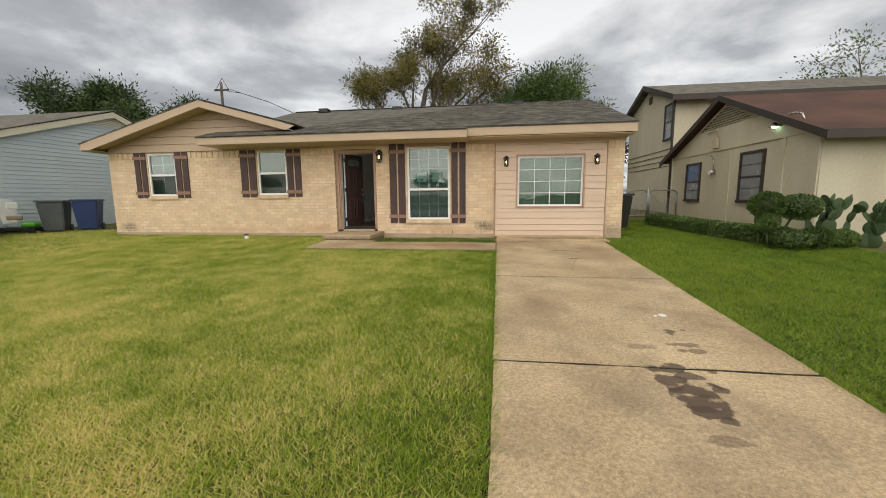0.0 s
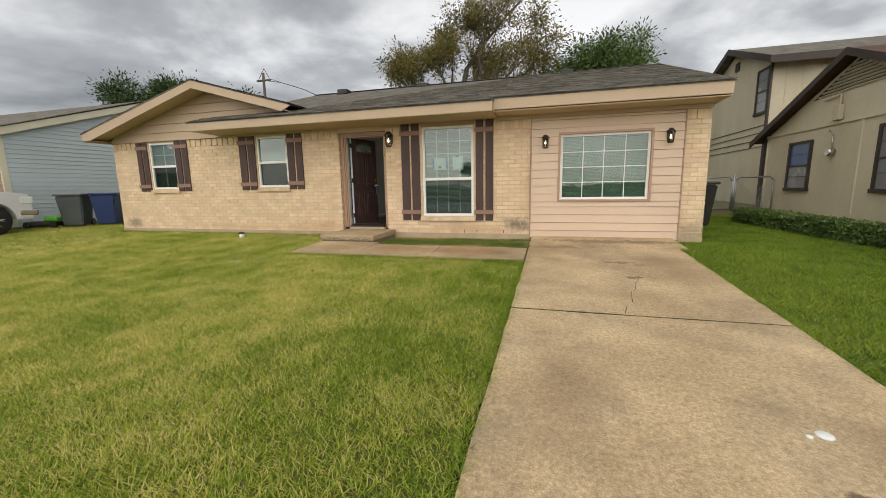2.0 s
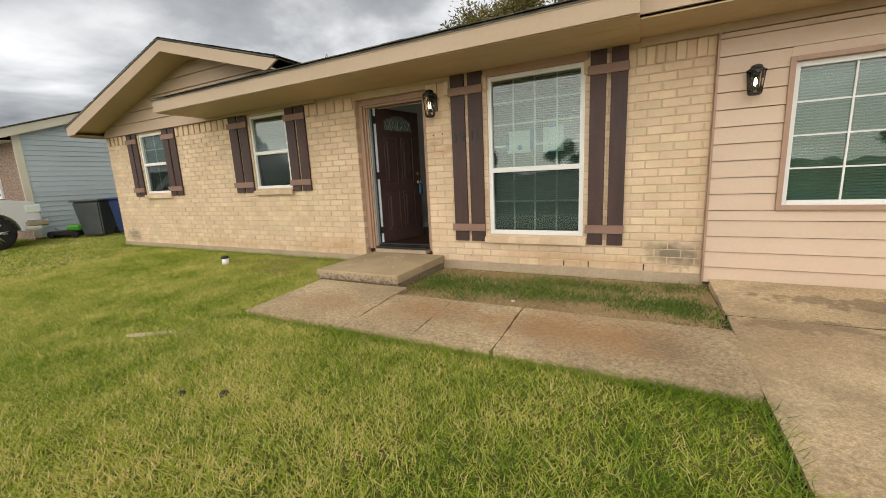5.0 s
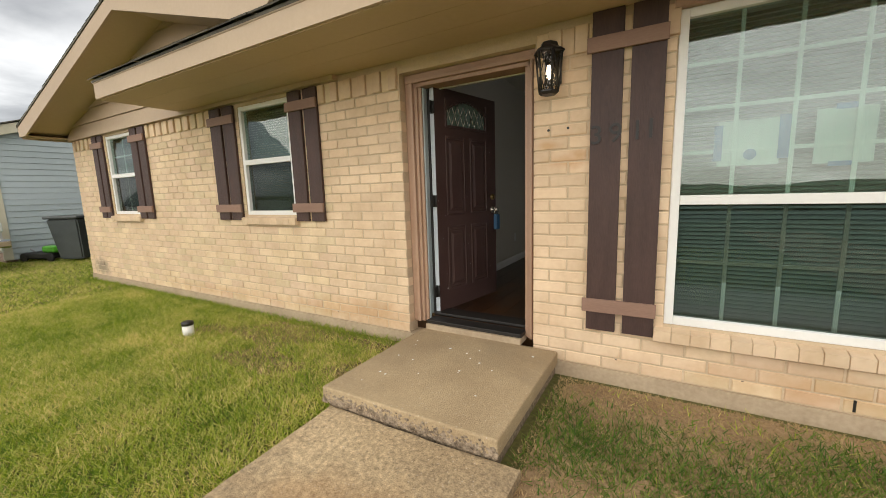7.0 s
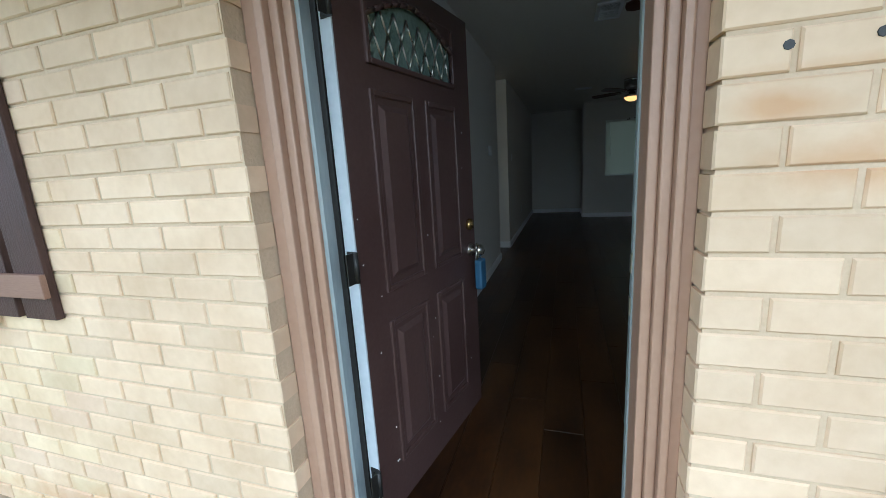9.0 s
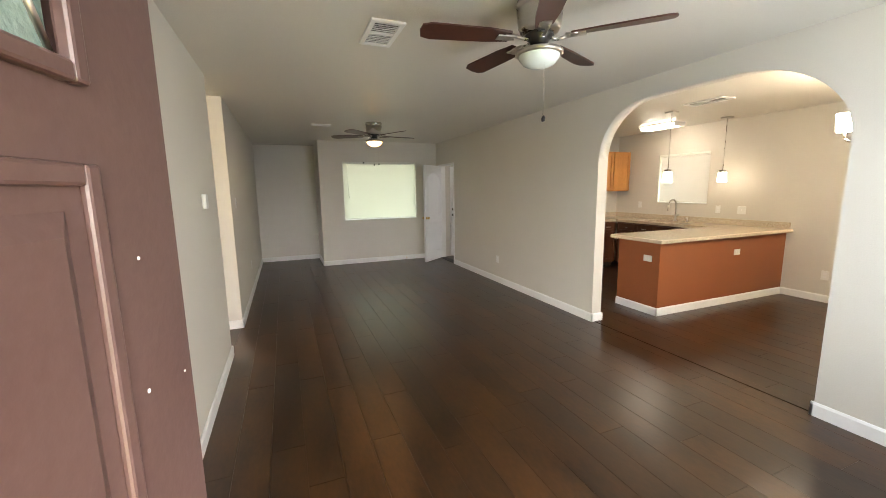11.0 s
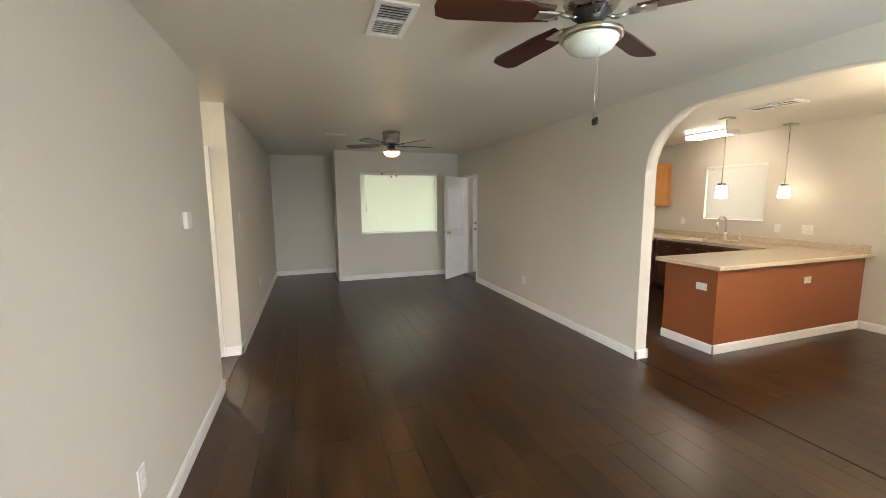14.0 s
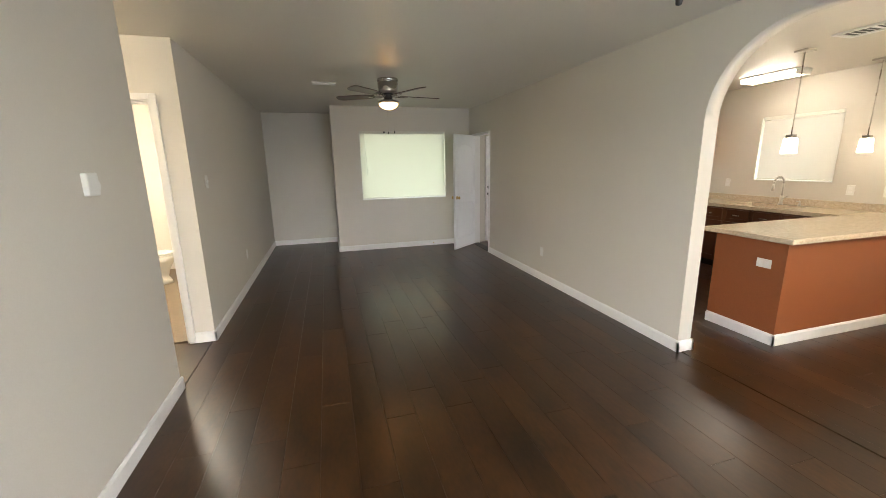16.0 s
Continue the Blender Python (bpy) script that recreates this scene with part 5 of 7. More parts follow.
def ceiling_fan(x, y, turn, lit, label):
    f = thing("ceiling_fan", label, "ceiling fan", (x, y, CEIL), turn)
    bm = bmesh.new(); lathe(bm, [(0, 0), (0.122, 0), (0.126, -0.012), (0.126, -0.03), (0.116, -0.036), (0.116, -0.044), (0.121, -0.05), (0.117, -0.09), (0.119, -0.094), (0.112, -0.125), (0.114, -0.13), (0.102, -0.155), (0.06, -0.165), (0, -0.165)], 32); part("motor_housing", bm, NICKEL, f)
    bm = bmesh.new(); lathe(bm, [(0, -0.165), (0.075, -0.165), (0.08, -0.18), (0.05, -0.20), (0.045, -0.235), (0, -0.235)], 24); part("hub", bm, BLACKM, f)
    bm = bmesh.new(); lathe(bm, [(0, -0.23), (0.055, -0.23), (0.10, -0.245), (0.128, -0.255), (0.128, -0.272), (0.115, -0.276), (0, -0.276)], 32); part("light_fitter", bm, NICKEL, f)
    bm = bmesh.new(); lathe(bm, [(0, -0.268), (0.113, -0.27), (0.108, -0.29), (0.085, -0.318), (0.045, -0.336), (0, -0.34)], 32); part("glass_bowl", bm, BOWL_ON if lit else BOWL_OFF, f, "lit warm glass bowl" if lit else "unlit opal glass bowl")
    for k in range(5):
        a = 72 * k
        m = pose(0, 0, 0, 0, 0, a)
        bm = bmesh.new()
        outline = [(0.17, -0.045), (0.30, -0.06), (0.60, -0.068), (0.645, -0.05), (0.655, 0), (0.645, 0.05), (0.60, 0.068), (0.30, 0.06), (0.17, 0.045)]
        prism(bm, outline, "z", -0.004, 0.004)
        bm.transform(m @ pose(0, 0, -0.185, 11)); b = part("blade", bm, BLADE, f, "dark cherry fan blade")
        bm = bmesh.new(); tube(bm, [(0.05, 0, -0.185), (0.09, 0.012, -0.20), (0.14, 0.02, -0.192), (0.20, 0.02, -0.192)], 0.009, 6); tube(bm, [(0.14, -0.02, -0.192), (0.20, -0.025, -0.195)], 0.007, 6); box(bm, 0.16, 0.24, -0.03, 0.03, -0.197, -0.190)
        bm.transform(m); part("blade_iron", bm, NICKEL, f)
    for x, y, z in ((0.06, 0.0, -0.585), (-0.035, -0.055, -0.60)):
        bm = bmesh.new(); cyl(bm, (x, y, -0.25), (x, y, z), 0.0008, n=5); part("pull_chain", bm, NICKEL, f)
        bm = bmesh.new(); lathe(bm, [(0, z - 0.03), (0.007, z - 0.027), (0.009, z - 0.012), (0.005, z), (0, z + 0.002)], 10, (x, y, 0)); part("chain_fob", bm, BLACKM, f, "small dark pull weight")
    return f


ceiling_fan(-2.42, 12.32, 26, False, "brushed nickel ceiling fan with dark blades and unlit bowl")
ceiling_fan(-2.45, 16.38, 8, True, "brushed nickel ceiling fan with dark blades and lit bowl")

# window in the far wall with a closed, back-lit blind
def lit_blind(name, colour, gain, pale=(0.72, 0.72, 0.66)):
    m = bpy.data.materials.new(name); m.use_nodes = True
    n, l = m.node_tree.nodes, m.node_tree.links
    n.remove(n["Principled BSDF"])
    d = n.new("ShaderNodeBsdfDiffuse"); d.inputs[0].default_value = (*pale, 1)
    t = n.new("ShaderNodeBsdfTranslucent"); t.inputs[0].default_value = (*colour, 1)
    mx = n.new("ShaderNodeMixShader"); mx.inputs[0].default_value = gain
    l.new(d.outputs[0], mx.inputs[1]); l.new(t.outputs[0], mx.inputs[2]); l.new(mx.outputs[0], n["Material Output"].inputs[0])
    return m


SUNBLIND = lit_blind("backlit_blind", (0.88, 0.87, 0.70), 0.17)
w5 = thing("window_5", "wide window with a closed white venetian blind glowing with daylight", "window", kind="structure")
X0w, X1w, Z0w, Z1w = -2.63, -1.08, 1.61, 2.80
part("window_frame", B((X0w, X0w + 0.04, 18.70, 18.76, Z0w, Z1w), (X1w - 0.04, X1w, 18.70, 18.76, Z0w, Z1w), (X0w + 0.04, X1w - 0.04, 18.70, 18.76, Z1w - 0.04, Z1w), (X0w + 0.04, X1w - 0.04, 18.70, 18.76, Z0w, Z0w + 0.04)), VINYL, w5)
part("window_sill", B((X0w - 0.0, X1w + 0.0, 18.605, 18.70, Z0w - 0.0, Z0w + 0.012)), WHITE, w5)
for a, b in ((X0w + 0.04, (X0w + X1w) / 2), ((X0w + X1w) / 2, X1w - 0.04)):
    p_ = part("pane", B((a, b, 18.73, 18.735, Z0w + 0.04, Z1w - 0.04)), GLASS, w5); p_.visible_shadow = False


def slat_blind(parent, axis, at, a, b, z0, z1, mat, facing):
    bm = bmesh.new()
    z = z0 + 0.02
    while z < z1 - 0.045:
        for (d0, h0), (d1, h1) in (((0.004, -0.013), (0.0, 0.0)), ((0.0, 0.0), (-0.004, 0.014))):
            q = [(a, at + facing * d0, z + h0), (b, at + facing * d0, z + h0), (b, at + facing * d1, z + h1), (a, at + facing * d1, z + h1)]
            bm.faces.new([bm.verts.new(v if axis == "x" else (v[1], v[0], v[2])) for v in q])
        z += 0.0235
    tagged(part("slats", bm, mat, parent), "closed white blind slats", "", "", "stuff")
    dims = lambda p, q, r, s, t, u: (p, q, r, s, t, u) if axis == "x" else (r, s, p, q, t, u)
    part("head_rail", B(dims(a, b, at - 0.02, at + 0.02, z1 - 0.04, z1)), BLIND, parent)
    part("bottom_rail", B(dims(a, b, at - 0.012, at + 0.012, z0 + 0.002, z0 + 0.018)), BLIND, parent)


bl = thing("window_blind", "closed white venetian blind in the far window", "blind")
slat_blind(bl, "x", 18.655, X0w + 0.012, X1w - 0.012, Z0w + 0.02, Z1w, SUNBLIND, -1)
bm = bmesh.new(); cyl(bm, (X0w + 0.09, 18.63, 2.77), (X0w + 0.11, 18.63, 2.05), 0.004, n=6); part("wand", bm, BLIND, bl)
bm = bmesh.new(); box(bm, -0.015, 0.015, -0.01, 0.01, 0, 0.03); bm.transform(pose(-2.20, 18.63, 2.765)); part("cord_lock", bm, BLACKM, bl)

# pale two-panel closet door standing open at the far end
DOORW = surface("white_door_paint", (0.78, 0.78, 0.79), (0.84, 0.84, 0.85), 1.5, 50, 0.35, 0.0006)
BRASS = bpy.data.materials["brass"]


def white_door(at, rz, width, height, label, knob_mat, arched=True, name="door_2"):
    d = thing(name, label, "door", at, rz, kind="structure")
    part("leaf", B((0, width, 0, 0.035, 0, height), bev=0.002), DOORW, d)
    for side, yy in ((-1, 0.0), (1, 0.035)):
        for z0, z1, arc in ((0.2, 0.82, False), (0.98, height - 0.16, arched)):
            a, b = 0.10, width - 0.10
            out = [(a, z0), (b, z0), (b, z1 - (0.07 if arc else 0))]
            if arc:
                out += [(a + (b - a) * (1 - k / 8), z1 - 0.07 + 0.07 * math.sin(math.pi * k / 8)) for k in range(1, 8)]
            out += [(a, z1 - (0.07 if arc else 0))]
            bm = bmesh.new()
            for p, q in zip(out, out[1:] + out[:1]):
                cyl(bm, (p[0], yy, p[1]), (q[0], yy, q[1]), 0.007, n=6)
            part("panel_bead", bm, DOORW, d)
        bm = bmesh.new(); lathe(bm, [(0.0, 0), (0.03, 0), (0.03, 0.006), (0.011, 0.010), (0.011, 0.03), (0.026, 0.042), (0.026, 0.055), (0.012, 0.066), (0.0, 0.067)], 16)
        bm.transform(pose(width - 0.06, yy, 0.92, 90 if side < 0 else -90)); part("knob", bm, knob_mat, d, "polished round knob")
    return d


white_door((-0.585, 18.44, 0.715), 219, 0.70, 2.0, "white two-panel closet door standing ajar with brass knobs", BRASS, name="door_2")
dj = thing("door_frame", "white painted closet door frame", "door frame", kind="structure")
part("jamb", B((-0.615, -0.455, 17.63, 17.66, FLOOR, 2.74)), WHITE, dj)
part("jamb", B((-0.615, -0.455, 18.45, 18.48, FLOOR, 2.74)), WHITE, dj)
part("head", B((-0.615, -0.455, 17.66, 18.45, 2.71, 2.74)), WHITE, dj)
part("threshold", B((-0.60, -0.47, 17.66, 18.45, 0.70, 0.712)), BLACKM, dj, "dark metal threshold")
d3 = white_door((0.52, 18.615, 0.715), 180, 0.80, 2.0, "white closed back door with black deadbolt and knob", BLACKM, False, "door_3")
bm = bmesh.new(); lathe(bm, [(0, 0), (0.028, 0), (0.026, 0.012), (0.012, 0.02), (0, 0.02)], 14); bm.transform(pose(0.74, 0.035, 1.05, -90)); part("deadbolt", bm, BLACKM, d3, "black deadbolt")

# plates, thermostat
def plate(name, label, cat, x, y, z, axis, sx=0.037, sz=0.058, bits=("socket", "socket")):
    """A small wall plate facing along axis: '+x', '-x', '-y'."""
    rot = {"+x": 90, "-x": -90, "-y": 0, "+y": 180}[axis]
    t = thing(name, label, cat, (x, y, z), rot, group="wall plates")
    part("cover", B((-sx, sx, -0.006, 0.0, -sz, sz), bev=0.002), PLASTIC, t)
    if len(bits) == 2:
        for k, dz in enumerate((-0.022, 0.022)):
            part("socket", B((-0.016, 0.016, -0.008, -0.006, dz - 0.014, dz + 0.014) if sz > sx else (dz - 0.014, dz + 0.014, -0.008, -0.006, -0.016, 0.016)), WHITE, t)
    elif bits:
        part("toggle", B((-0.005, 0.005, -0.018, -0.006, -0.006, 0.014)), WHITE, t)
    return t


plate("outlet", "white wall outlet above the baseboard", "outlet", -4.32, 12.80, 1.07, "+x")
plate("outlet", "white wall outlet above the baseboard", "outlet", -4.30, 16.97, 1.12, "+x")
plate("outlet", "white wall outlet above the baseboard", "outlet", -0.60, 15.9, 1.08, "-x")
plate("light_switch", "white light switch plate on the grey wall", "switch", -4.30, 15.63, 2.10, "+x", bits=("t",))
plate("outlet", "white outlet set sideways in the terracotta peninsula", "outlet", 0.22, 13.76, 1.37, "-x", 0.058, 0.037)
plate("outlet", "white outlet set sideways in the terracotta peninsula", "outlet", 1.60, 13.60, 1.365, "-y", 0.058, 0.037)
plate("outlet", "pale outlet low on the kitchen wall", "outlet", 2.63, 13.13, 1.05, "-x", 0.04, 0.06)
plate("outlet", "white outlet above the counter backsplash", "outlet", 2.63, 16.03, 1.87, "-x")
plate("outlet", "white outlet above the counter backsplash", "outlet", 2.63, 14.55, 1.84, "-x")
plate("light_switch", "white double switch plate above the backsplash", "switch", 2.63, 14.20, 1.84, "-x", 0.06, 0.06, ("t",))
th = thing("thermostat", "white round-cornered thermostat on the wall", "thermostat", (-4.32, 13.77, 2.16), 90)
part("body", B((-0.05, 0.05, -0.028, 0, -0.055, 0.055), bev=0.008), PLASTIC, th)
bm = bmesh.new(); cyl(bm, (0.062, -0.012, -0.01), (0.062, 0, -0.01), 0.03); part("dial", bm, PLASTIC, th)
part("door_stop", B((-1.36, -1.345, 18.55, 18.606, 0.745, 0.757)), BRASS, None)
tagged(bpy.data.objects["door_stop.001"] if "door_stop.001" in bpy.data.objects else bpy.data.objects["door_stop"], "small brass spring door stop", "door stop")

# ---- kitchen ----
pen = thing("peninsula", "terracotta painted kitchen peninsula with white baseboard", "peninsula")
part("body", B((0.22, 2.628, 13.60, 14.20, FLOOR, 1.57)), TERRA, pen)
bm = bmesh.new(); prism(bm, [(13.60, FLOOR), (13.585, FLOOR), (13.585, FLOOR + 0.08), (13.593, FLOOR + 0.094), (13.60, FLOOR + 0.094)], "x", 0.205, 2.628); part("baseboard", bm, WHITE, pen)
bm = bmesh.new(); prism(bm, [(0.22, FLOOR), (0.205, FLOOR), (0.205, FLOOR + 0.08), (0.213, FLOOR + 0.094), (0.22, FLOOR + 0.094)], "y", 13.585, 14.20); part("baseboard", bm, WHITE, pen)
ct = thing("countertop", "speckled beige granite countertop with backsplash", "countertop")
bm = bmesh.new(); box(bm, 0.13, 2.628, 13.52, 14.27, 1.571, 1.616, bev=0.010); part("peninsula_top", bm, GRANITE, ct)
part("sink_run_top", B((1.99, 2.628, 14.272, 14.86, 1.571, 1.616), (1.99, 2.628, 15.54, 16.618, 1.571, 1.616), (1.99, 2.10, 14.86, 15.54, 1.571, 1.616), (2.50, 2.628, 14.86, 15.54, 1.571, 1.616)), GRANITE, ct)
part("back_run_top", B((1.60, 1.988, 15.99, 16.618, 1.571, 1.616)), GRANITE, ct)
part("backsplash", B((2.605, 2.628, 13.56, 16.60, 1.617, 1.702), bev=0.002), GRANITE, ct)
part("backsplash", B((1.60, 2.604, 16.595, 16.618, 1.617, 1.702)), GRANITE, ct)
sk = thing("sink", "stainless steel undermount kitchen sink", "sink")
part("basin", B((2.10, 2.105, 14.86, 15.54, 1.38, 1.57), (2.495, 2.50, 14.86, 15.54, 1.38, 1.57), (2.105, 2.495, 14.86, 14.865, 1.38, 1.57), (2.105, 2.495, 15.535, 15.54, 1.38, 1.57), (2.105, 2.495, 14.865, 15.535, 1.38, 1.385)), NICKEL, sk)
fc = thing("faucet", "brushed nickel pull-down kitchen faucet", "faucet", (2.53, 15.20, 1.616))
bm = bmesh.new(); lathe(bm, [(0, 0), (0.03, 0), (0.028, 0.01), (0.02, 0.02), (0.018, 0.12), (0, 0.12)], 14); part("base", bm, NICKEL, fc)
bm = bmesh.new(); tube(bm, [(0, 0, 0.1)] + [(-0.09 + 0.09 * math.cos(a), 0, 0.28 + 0.09 * math.sin(a)) for a in (math.pi * k / 8 for k in range(9))], 0.012, 10); part("spout", bm, NICKEL, fc)
bm = bmesh.new(); cyl(bm, (-0.18, 0, 0.28), (-0.19, 0, 0.18), 0.014, 0.019, 12); part("spray_head", bm, NICKEL, fc)
bm = bmesh.new(); cyl(bm, (0, -0.015, 0.08), (-0.02, -0.08, 0.12), 0.007, 0.009, 8); part("lever", bm, NICKEL, fc)
sd = thing("soap_dispenser", "small nickel soap dispenser by the sink", "dispenser", (2.53, 14.98, 1.616))
bm = bmesh.new(); lathe(bm, [(0, 0), (0.02, 0), (0.014, 0.03), (0.008, 0.04), (0.008, 0.07), (0, 0.07)], 12); part("pump", bm, NICKEL, sd)
bm = bmesh.new(); cyl(bm, (0, 0, 0.065), (-0.06, 0, 0.06), 0.006, n=8); part("nozzle", bm, NICKEL, sd)


def cabinet(x0, x1, y0, y1, z0, z1, face, mat, doors, label, handle=True, drawer=False):
    """A cabinet unit whose doors look along -x or -y."""
    c = thing("cabinet", label, "cabinet", group="kitchen cabinets")
    toe = 0.10 if z0 < 1 else 0.0
    part("body", B((x0, x1, y0, y1, z0 + toe, z1)), mat, c)
    if toe:
        part("toe_kick", B((x0 + 0.06, x1, y0 + (0.06 if face == "-y" else 0), y1, z0, z0 + toe)), BLACKM, c)
    lo, hi = (y0, y1) if face == "-x" else (x0, x1)
    zt = z1 - 0.02
    rows = [(z0 + toe + 0.02, zt)]
    if drawer:
        rows = [(z0 + toe + 0.02, zt - 0.17), (zt - 0.15, zt)]
    for r, (za, zb) in enumerate(rows):
        n = doors
        for k in range(n):
            a, b = lo + (hi - lo) * k / n + 0.012, lo + (hi - lo) * (k + 1) / n - 0.012
            mk = (lambda p, q, s, t, d0, d1: (x0 - d1, x0 - d0, p, q, s, t)) if face == "-x" else (lambda p, q, s, t, d0, d1: (p, q, y0 - d1, y0 - d0, s, t))
            f = 0.055 if r == 0 else 0.03
            d = part("door" if r == 0 else "drawer", B(mk(a, a + f, za, zb, 0.001, 0.02), mk(b - f, b, za, zb, 0.001, 0.02), mk(a + f, b - f, zb - f, zb, 0.001, 0.02), mk(a + f, b - f, za, za + f, 0.001, 0.02), mk(a + f, b - f, za + f, zb - f, 0.001, 0.010)), mat, c)
            if handle:
                zc = (zb - 0.08) if z0 < 1 else (za + 0.06)
                xc = (a + 0.03) if k % 2 else (b - 0.03)
                part("handle", B(mk(xc - 0.006, xc + 0.006, zc - 0.05, zc + 0.05, 0.03, 0.04)) if r == 0 else B(mk((a + b) / 2 - 0.05, (a + b) / 2 + 0.05, (za + zb) / 2 - 0.006, (za + zb) / 2 + 0.006, 0.03, 0.04)), NICKEL, d)
    return c


for a, b in ((14.29, 14.84), (14.845, 15.56), (15.565, 15.98)):
    cabinet(2.03, 2.628, a, b, FLOOR, 1.57, "-x", DARKCAB, 2 if b - a > 0.5 else 1, "dark cherry base cabinet under the granite top", True, True)
cabinet(1.60, 2.02, 16.02, 16.618, FLOOR, 1.57, "-y", DARKCAB, 1, "dark cherry base cabinet beside the range", True, True)
cabinet(1.75, 2.60, 16.30, 16.618, 2.13, 2.88, "-y", OAK, 2, "honey oak wall cabinet above the counter", False)
cabinet(0.80, 1.745, 16.30, 16.618, 2.13, 2.88, "-y", OAK, 2, "honey oak wall cabinet above the range", False)
ra = thing("range", "black kitchen range between the cabinets", "range")
GLOSSB = surface("black_enamel", (0.008, 0.008, 0.008), (0.014, 0.014, 0.014), 3, 50, 0.15)
part("body", B((0.84, 1.59, 15.99, 16.615, FLOOR, 1.60), bev=0.006), GLOSSB, ra)
part("oven_door", B((0.86, 1.57, 15.965, 15.988, 0.9, 1.4), bev=0.006), GLOSSB, ra)
bm = bmesh.new(); cyl(bm, (0.9, 15.94, 1.35), (1.53, 15.94, 1.35), 0.01, n=10); part("oven_handle", bm, NICKEL, ra)
part("back_guard", B((0.84, 1.59, 16.54, 16.615, 1.601, 1.78), bev=0.005), GLOSSB, ra)

# kitchen window and blind
w6 = thing("window_6", "kitchen window with a closed pale blind", "window", kind="structure")
part("window_frame", B((2.80, 2.85, 14.74, 14.78, 1.92, 2.77), (2.80, 2.85, 15.62, 15.66, 1.92, 2.77), (2.80, 2.85, 14.78, 15.62, 2.73, 2.77), (2.80, 2.85, 14.78, 15.62, 1.92, 1.96)), VINYL, w6)
p_ = part("pane", B((2.83, 2.835, 14.78, 15.62, 1.96, 2.73)), GLASS, w6); p_.visible_shadow = False
part("window_sill", B((2.62, 2.80, 14.745, 15.655, 1.921, 1.932)), WHITE, w6)
bl2 = thing("window_blind", "closed pale venetian blind in the kitchen window", "blind")
slat_blind(bl2, "y", 2.66, 14.752, 15.648, 1.935, 2.77, lit_blind("kitchen_blind", (0.8, 0.8, 0.74), 0.02, (0.74, 0.73, 0.70)), -1)

SHADE = shine("frosted_pendant_glass", (1.0, 0.84, 0.60), 0.4)
DINING = shine("frosted_chandelier_glass", (1.0, 0.86, 0.64), 2.5)
for x, y in ((1.17, 14.33), (2.36, 14.36)):
    pl = thing("pendant_lamp", "nickel pendant lamp with a lit frosted glass shade", "pendant lamp", (x, y, CEIL), group="peninsula pendants")
    bm = bmesh.new(); box(bm, -0.06, 0.06, -0.06, 0.06, -0.02, 0, bev=0.004); part("canopy", bm, NICKEL, pl)
    bm = bmesh.new(); cyl(bm, (0, 0, -0.02), (0, 0, -0.78), 0.005, n=8); part("rod", bm, NICKEL, pl)
    bm = bmesh.new(); prism(bm, [(-0.03, 0), (0.03, 0), (0.03, 0.03), (-0.03, 0.03)], "y", -0.03, 0.03); bm.transform(pose(0, 0, -0.795)); part("socket_cup", bm, NICKEL, pl)
    bm = bmesh.new(); lathe(bm, [(0.0, -0.945), (0.066, -0.945), (0.054, -0.80), (0.0, -0.795)], 4, smooth=False); bmesh.ops.rotate(bm, verts=bm.verts, cent=(0, 0, 0), matrix=Matrix.Rotation(radians(45), 3, "Z")); part("shade", bm, SHADE, pl, "lit frosted square shade")
fl = thing("ceiling_light", "white fluorescent ceiling light switched on", "ceiling light", (2.0, 15.16, CEIL), 90)
part("tray", B((-0.32, 0.32, -0.13, 0.13, -0.022, 0), bev=0.004), WHITE, fl)
bm = bmesh.new(); box(bm, -0.30, 0.30, -0.12, 0.12, -0.065, -0.023, bev=0.02); part("diffuser", bm, shine("fluorescent_diffuser", (1.0, 0.86, 0.66), 0.65), fl, "glowing ribbed diffuser")
part("end_cap", B((-0.32, -0.302, -0.115, 0.115, -0.075, -0.022), bev=0.008), WHITE, fl)
part("end_cap", B((0.302, 0.32, -0.115, 0.115, -0.075, -0.022), bev=0.008), WHITE, fl)
ch = thing("chandelier", "nickel dining chandelier with lit square glass shades", "chandelier", (0.873, 12.05, CEIL))
bm = bmesh.new(); lathe(bm, [(0, 0), (0.065, 0), (0.06, -0.02), (0.01, -0.03), (0.01, -0.585), (0.03, -0.605), (0.03, -0.665), (0, -0.685)], 16); part("stem", bm, NICKEL, ch)
for k in range(3):
    m = pose(0, 0, 0, 0, 0, 107.5 + 120 * k)
    bm = bmesh.new(); tube(bm, [(0.02, 0, -0.635), (0.15, 0, -0.655), (0.27, 0, -0.635), (0.31, 0, -0.605), (0.31, 0, -0.555)], 0.008, 8); bm.transform(m); part("arm", bm, NICKEL, ch)
    bm = bmesh.new(); lathe(bm, [(0, -0.545), (0.078, -0.545), (0.090, -0.395), (0, -0.395)], 4, smooth=False); bmesh.ops.rotate(bm, verts=bm.verts, cent=(0, 0, 0), matrix=Matrix.Rotation(radians(45), 3, "Z")); bm.transform(m @ pose(0.31, 0, 0)); part("shade", bm, DINING, ch, "lit frosted square shade")

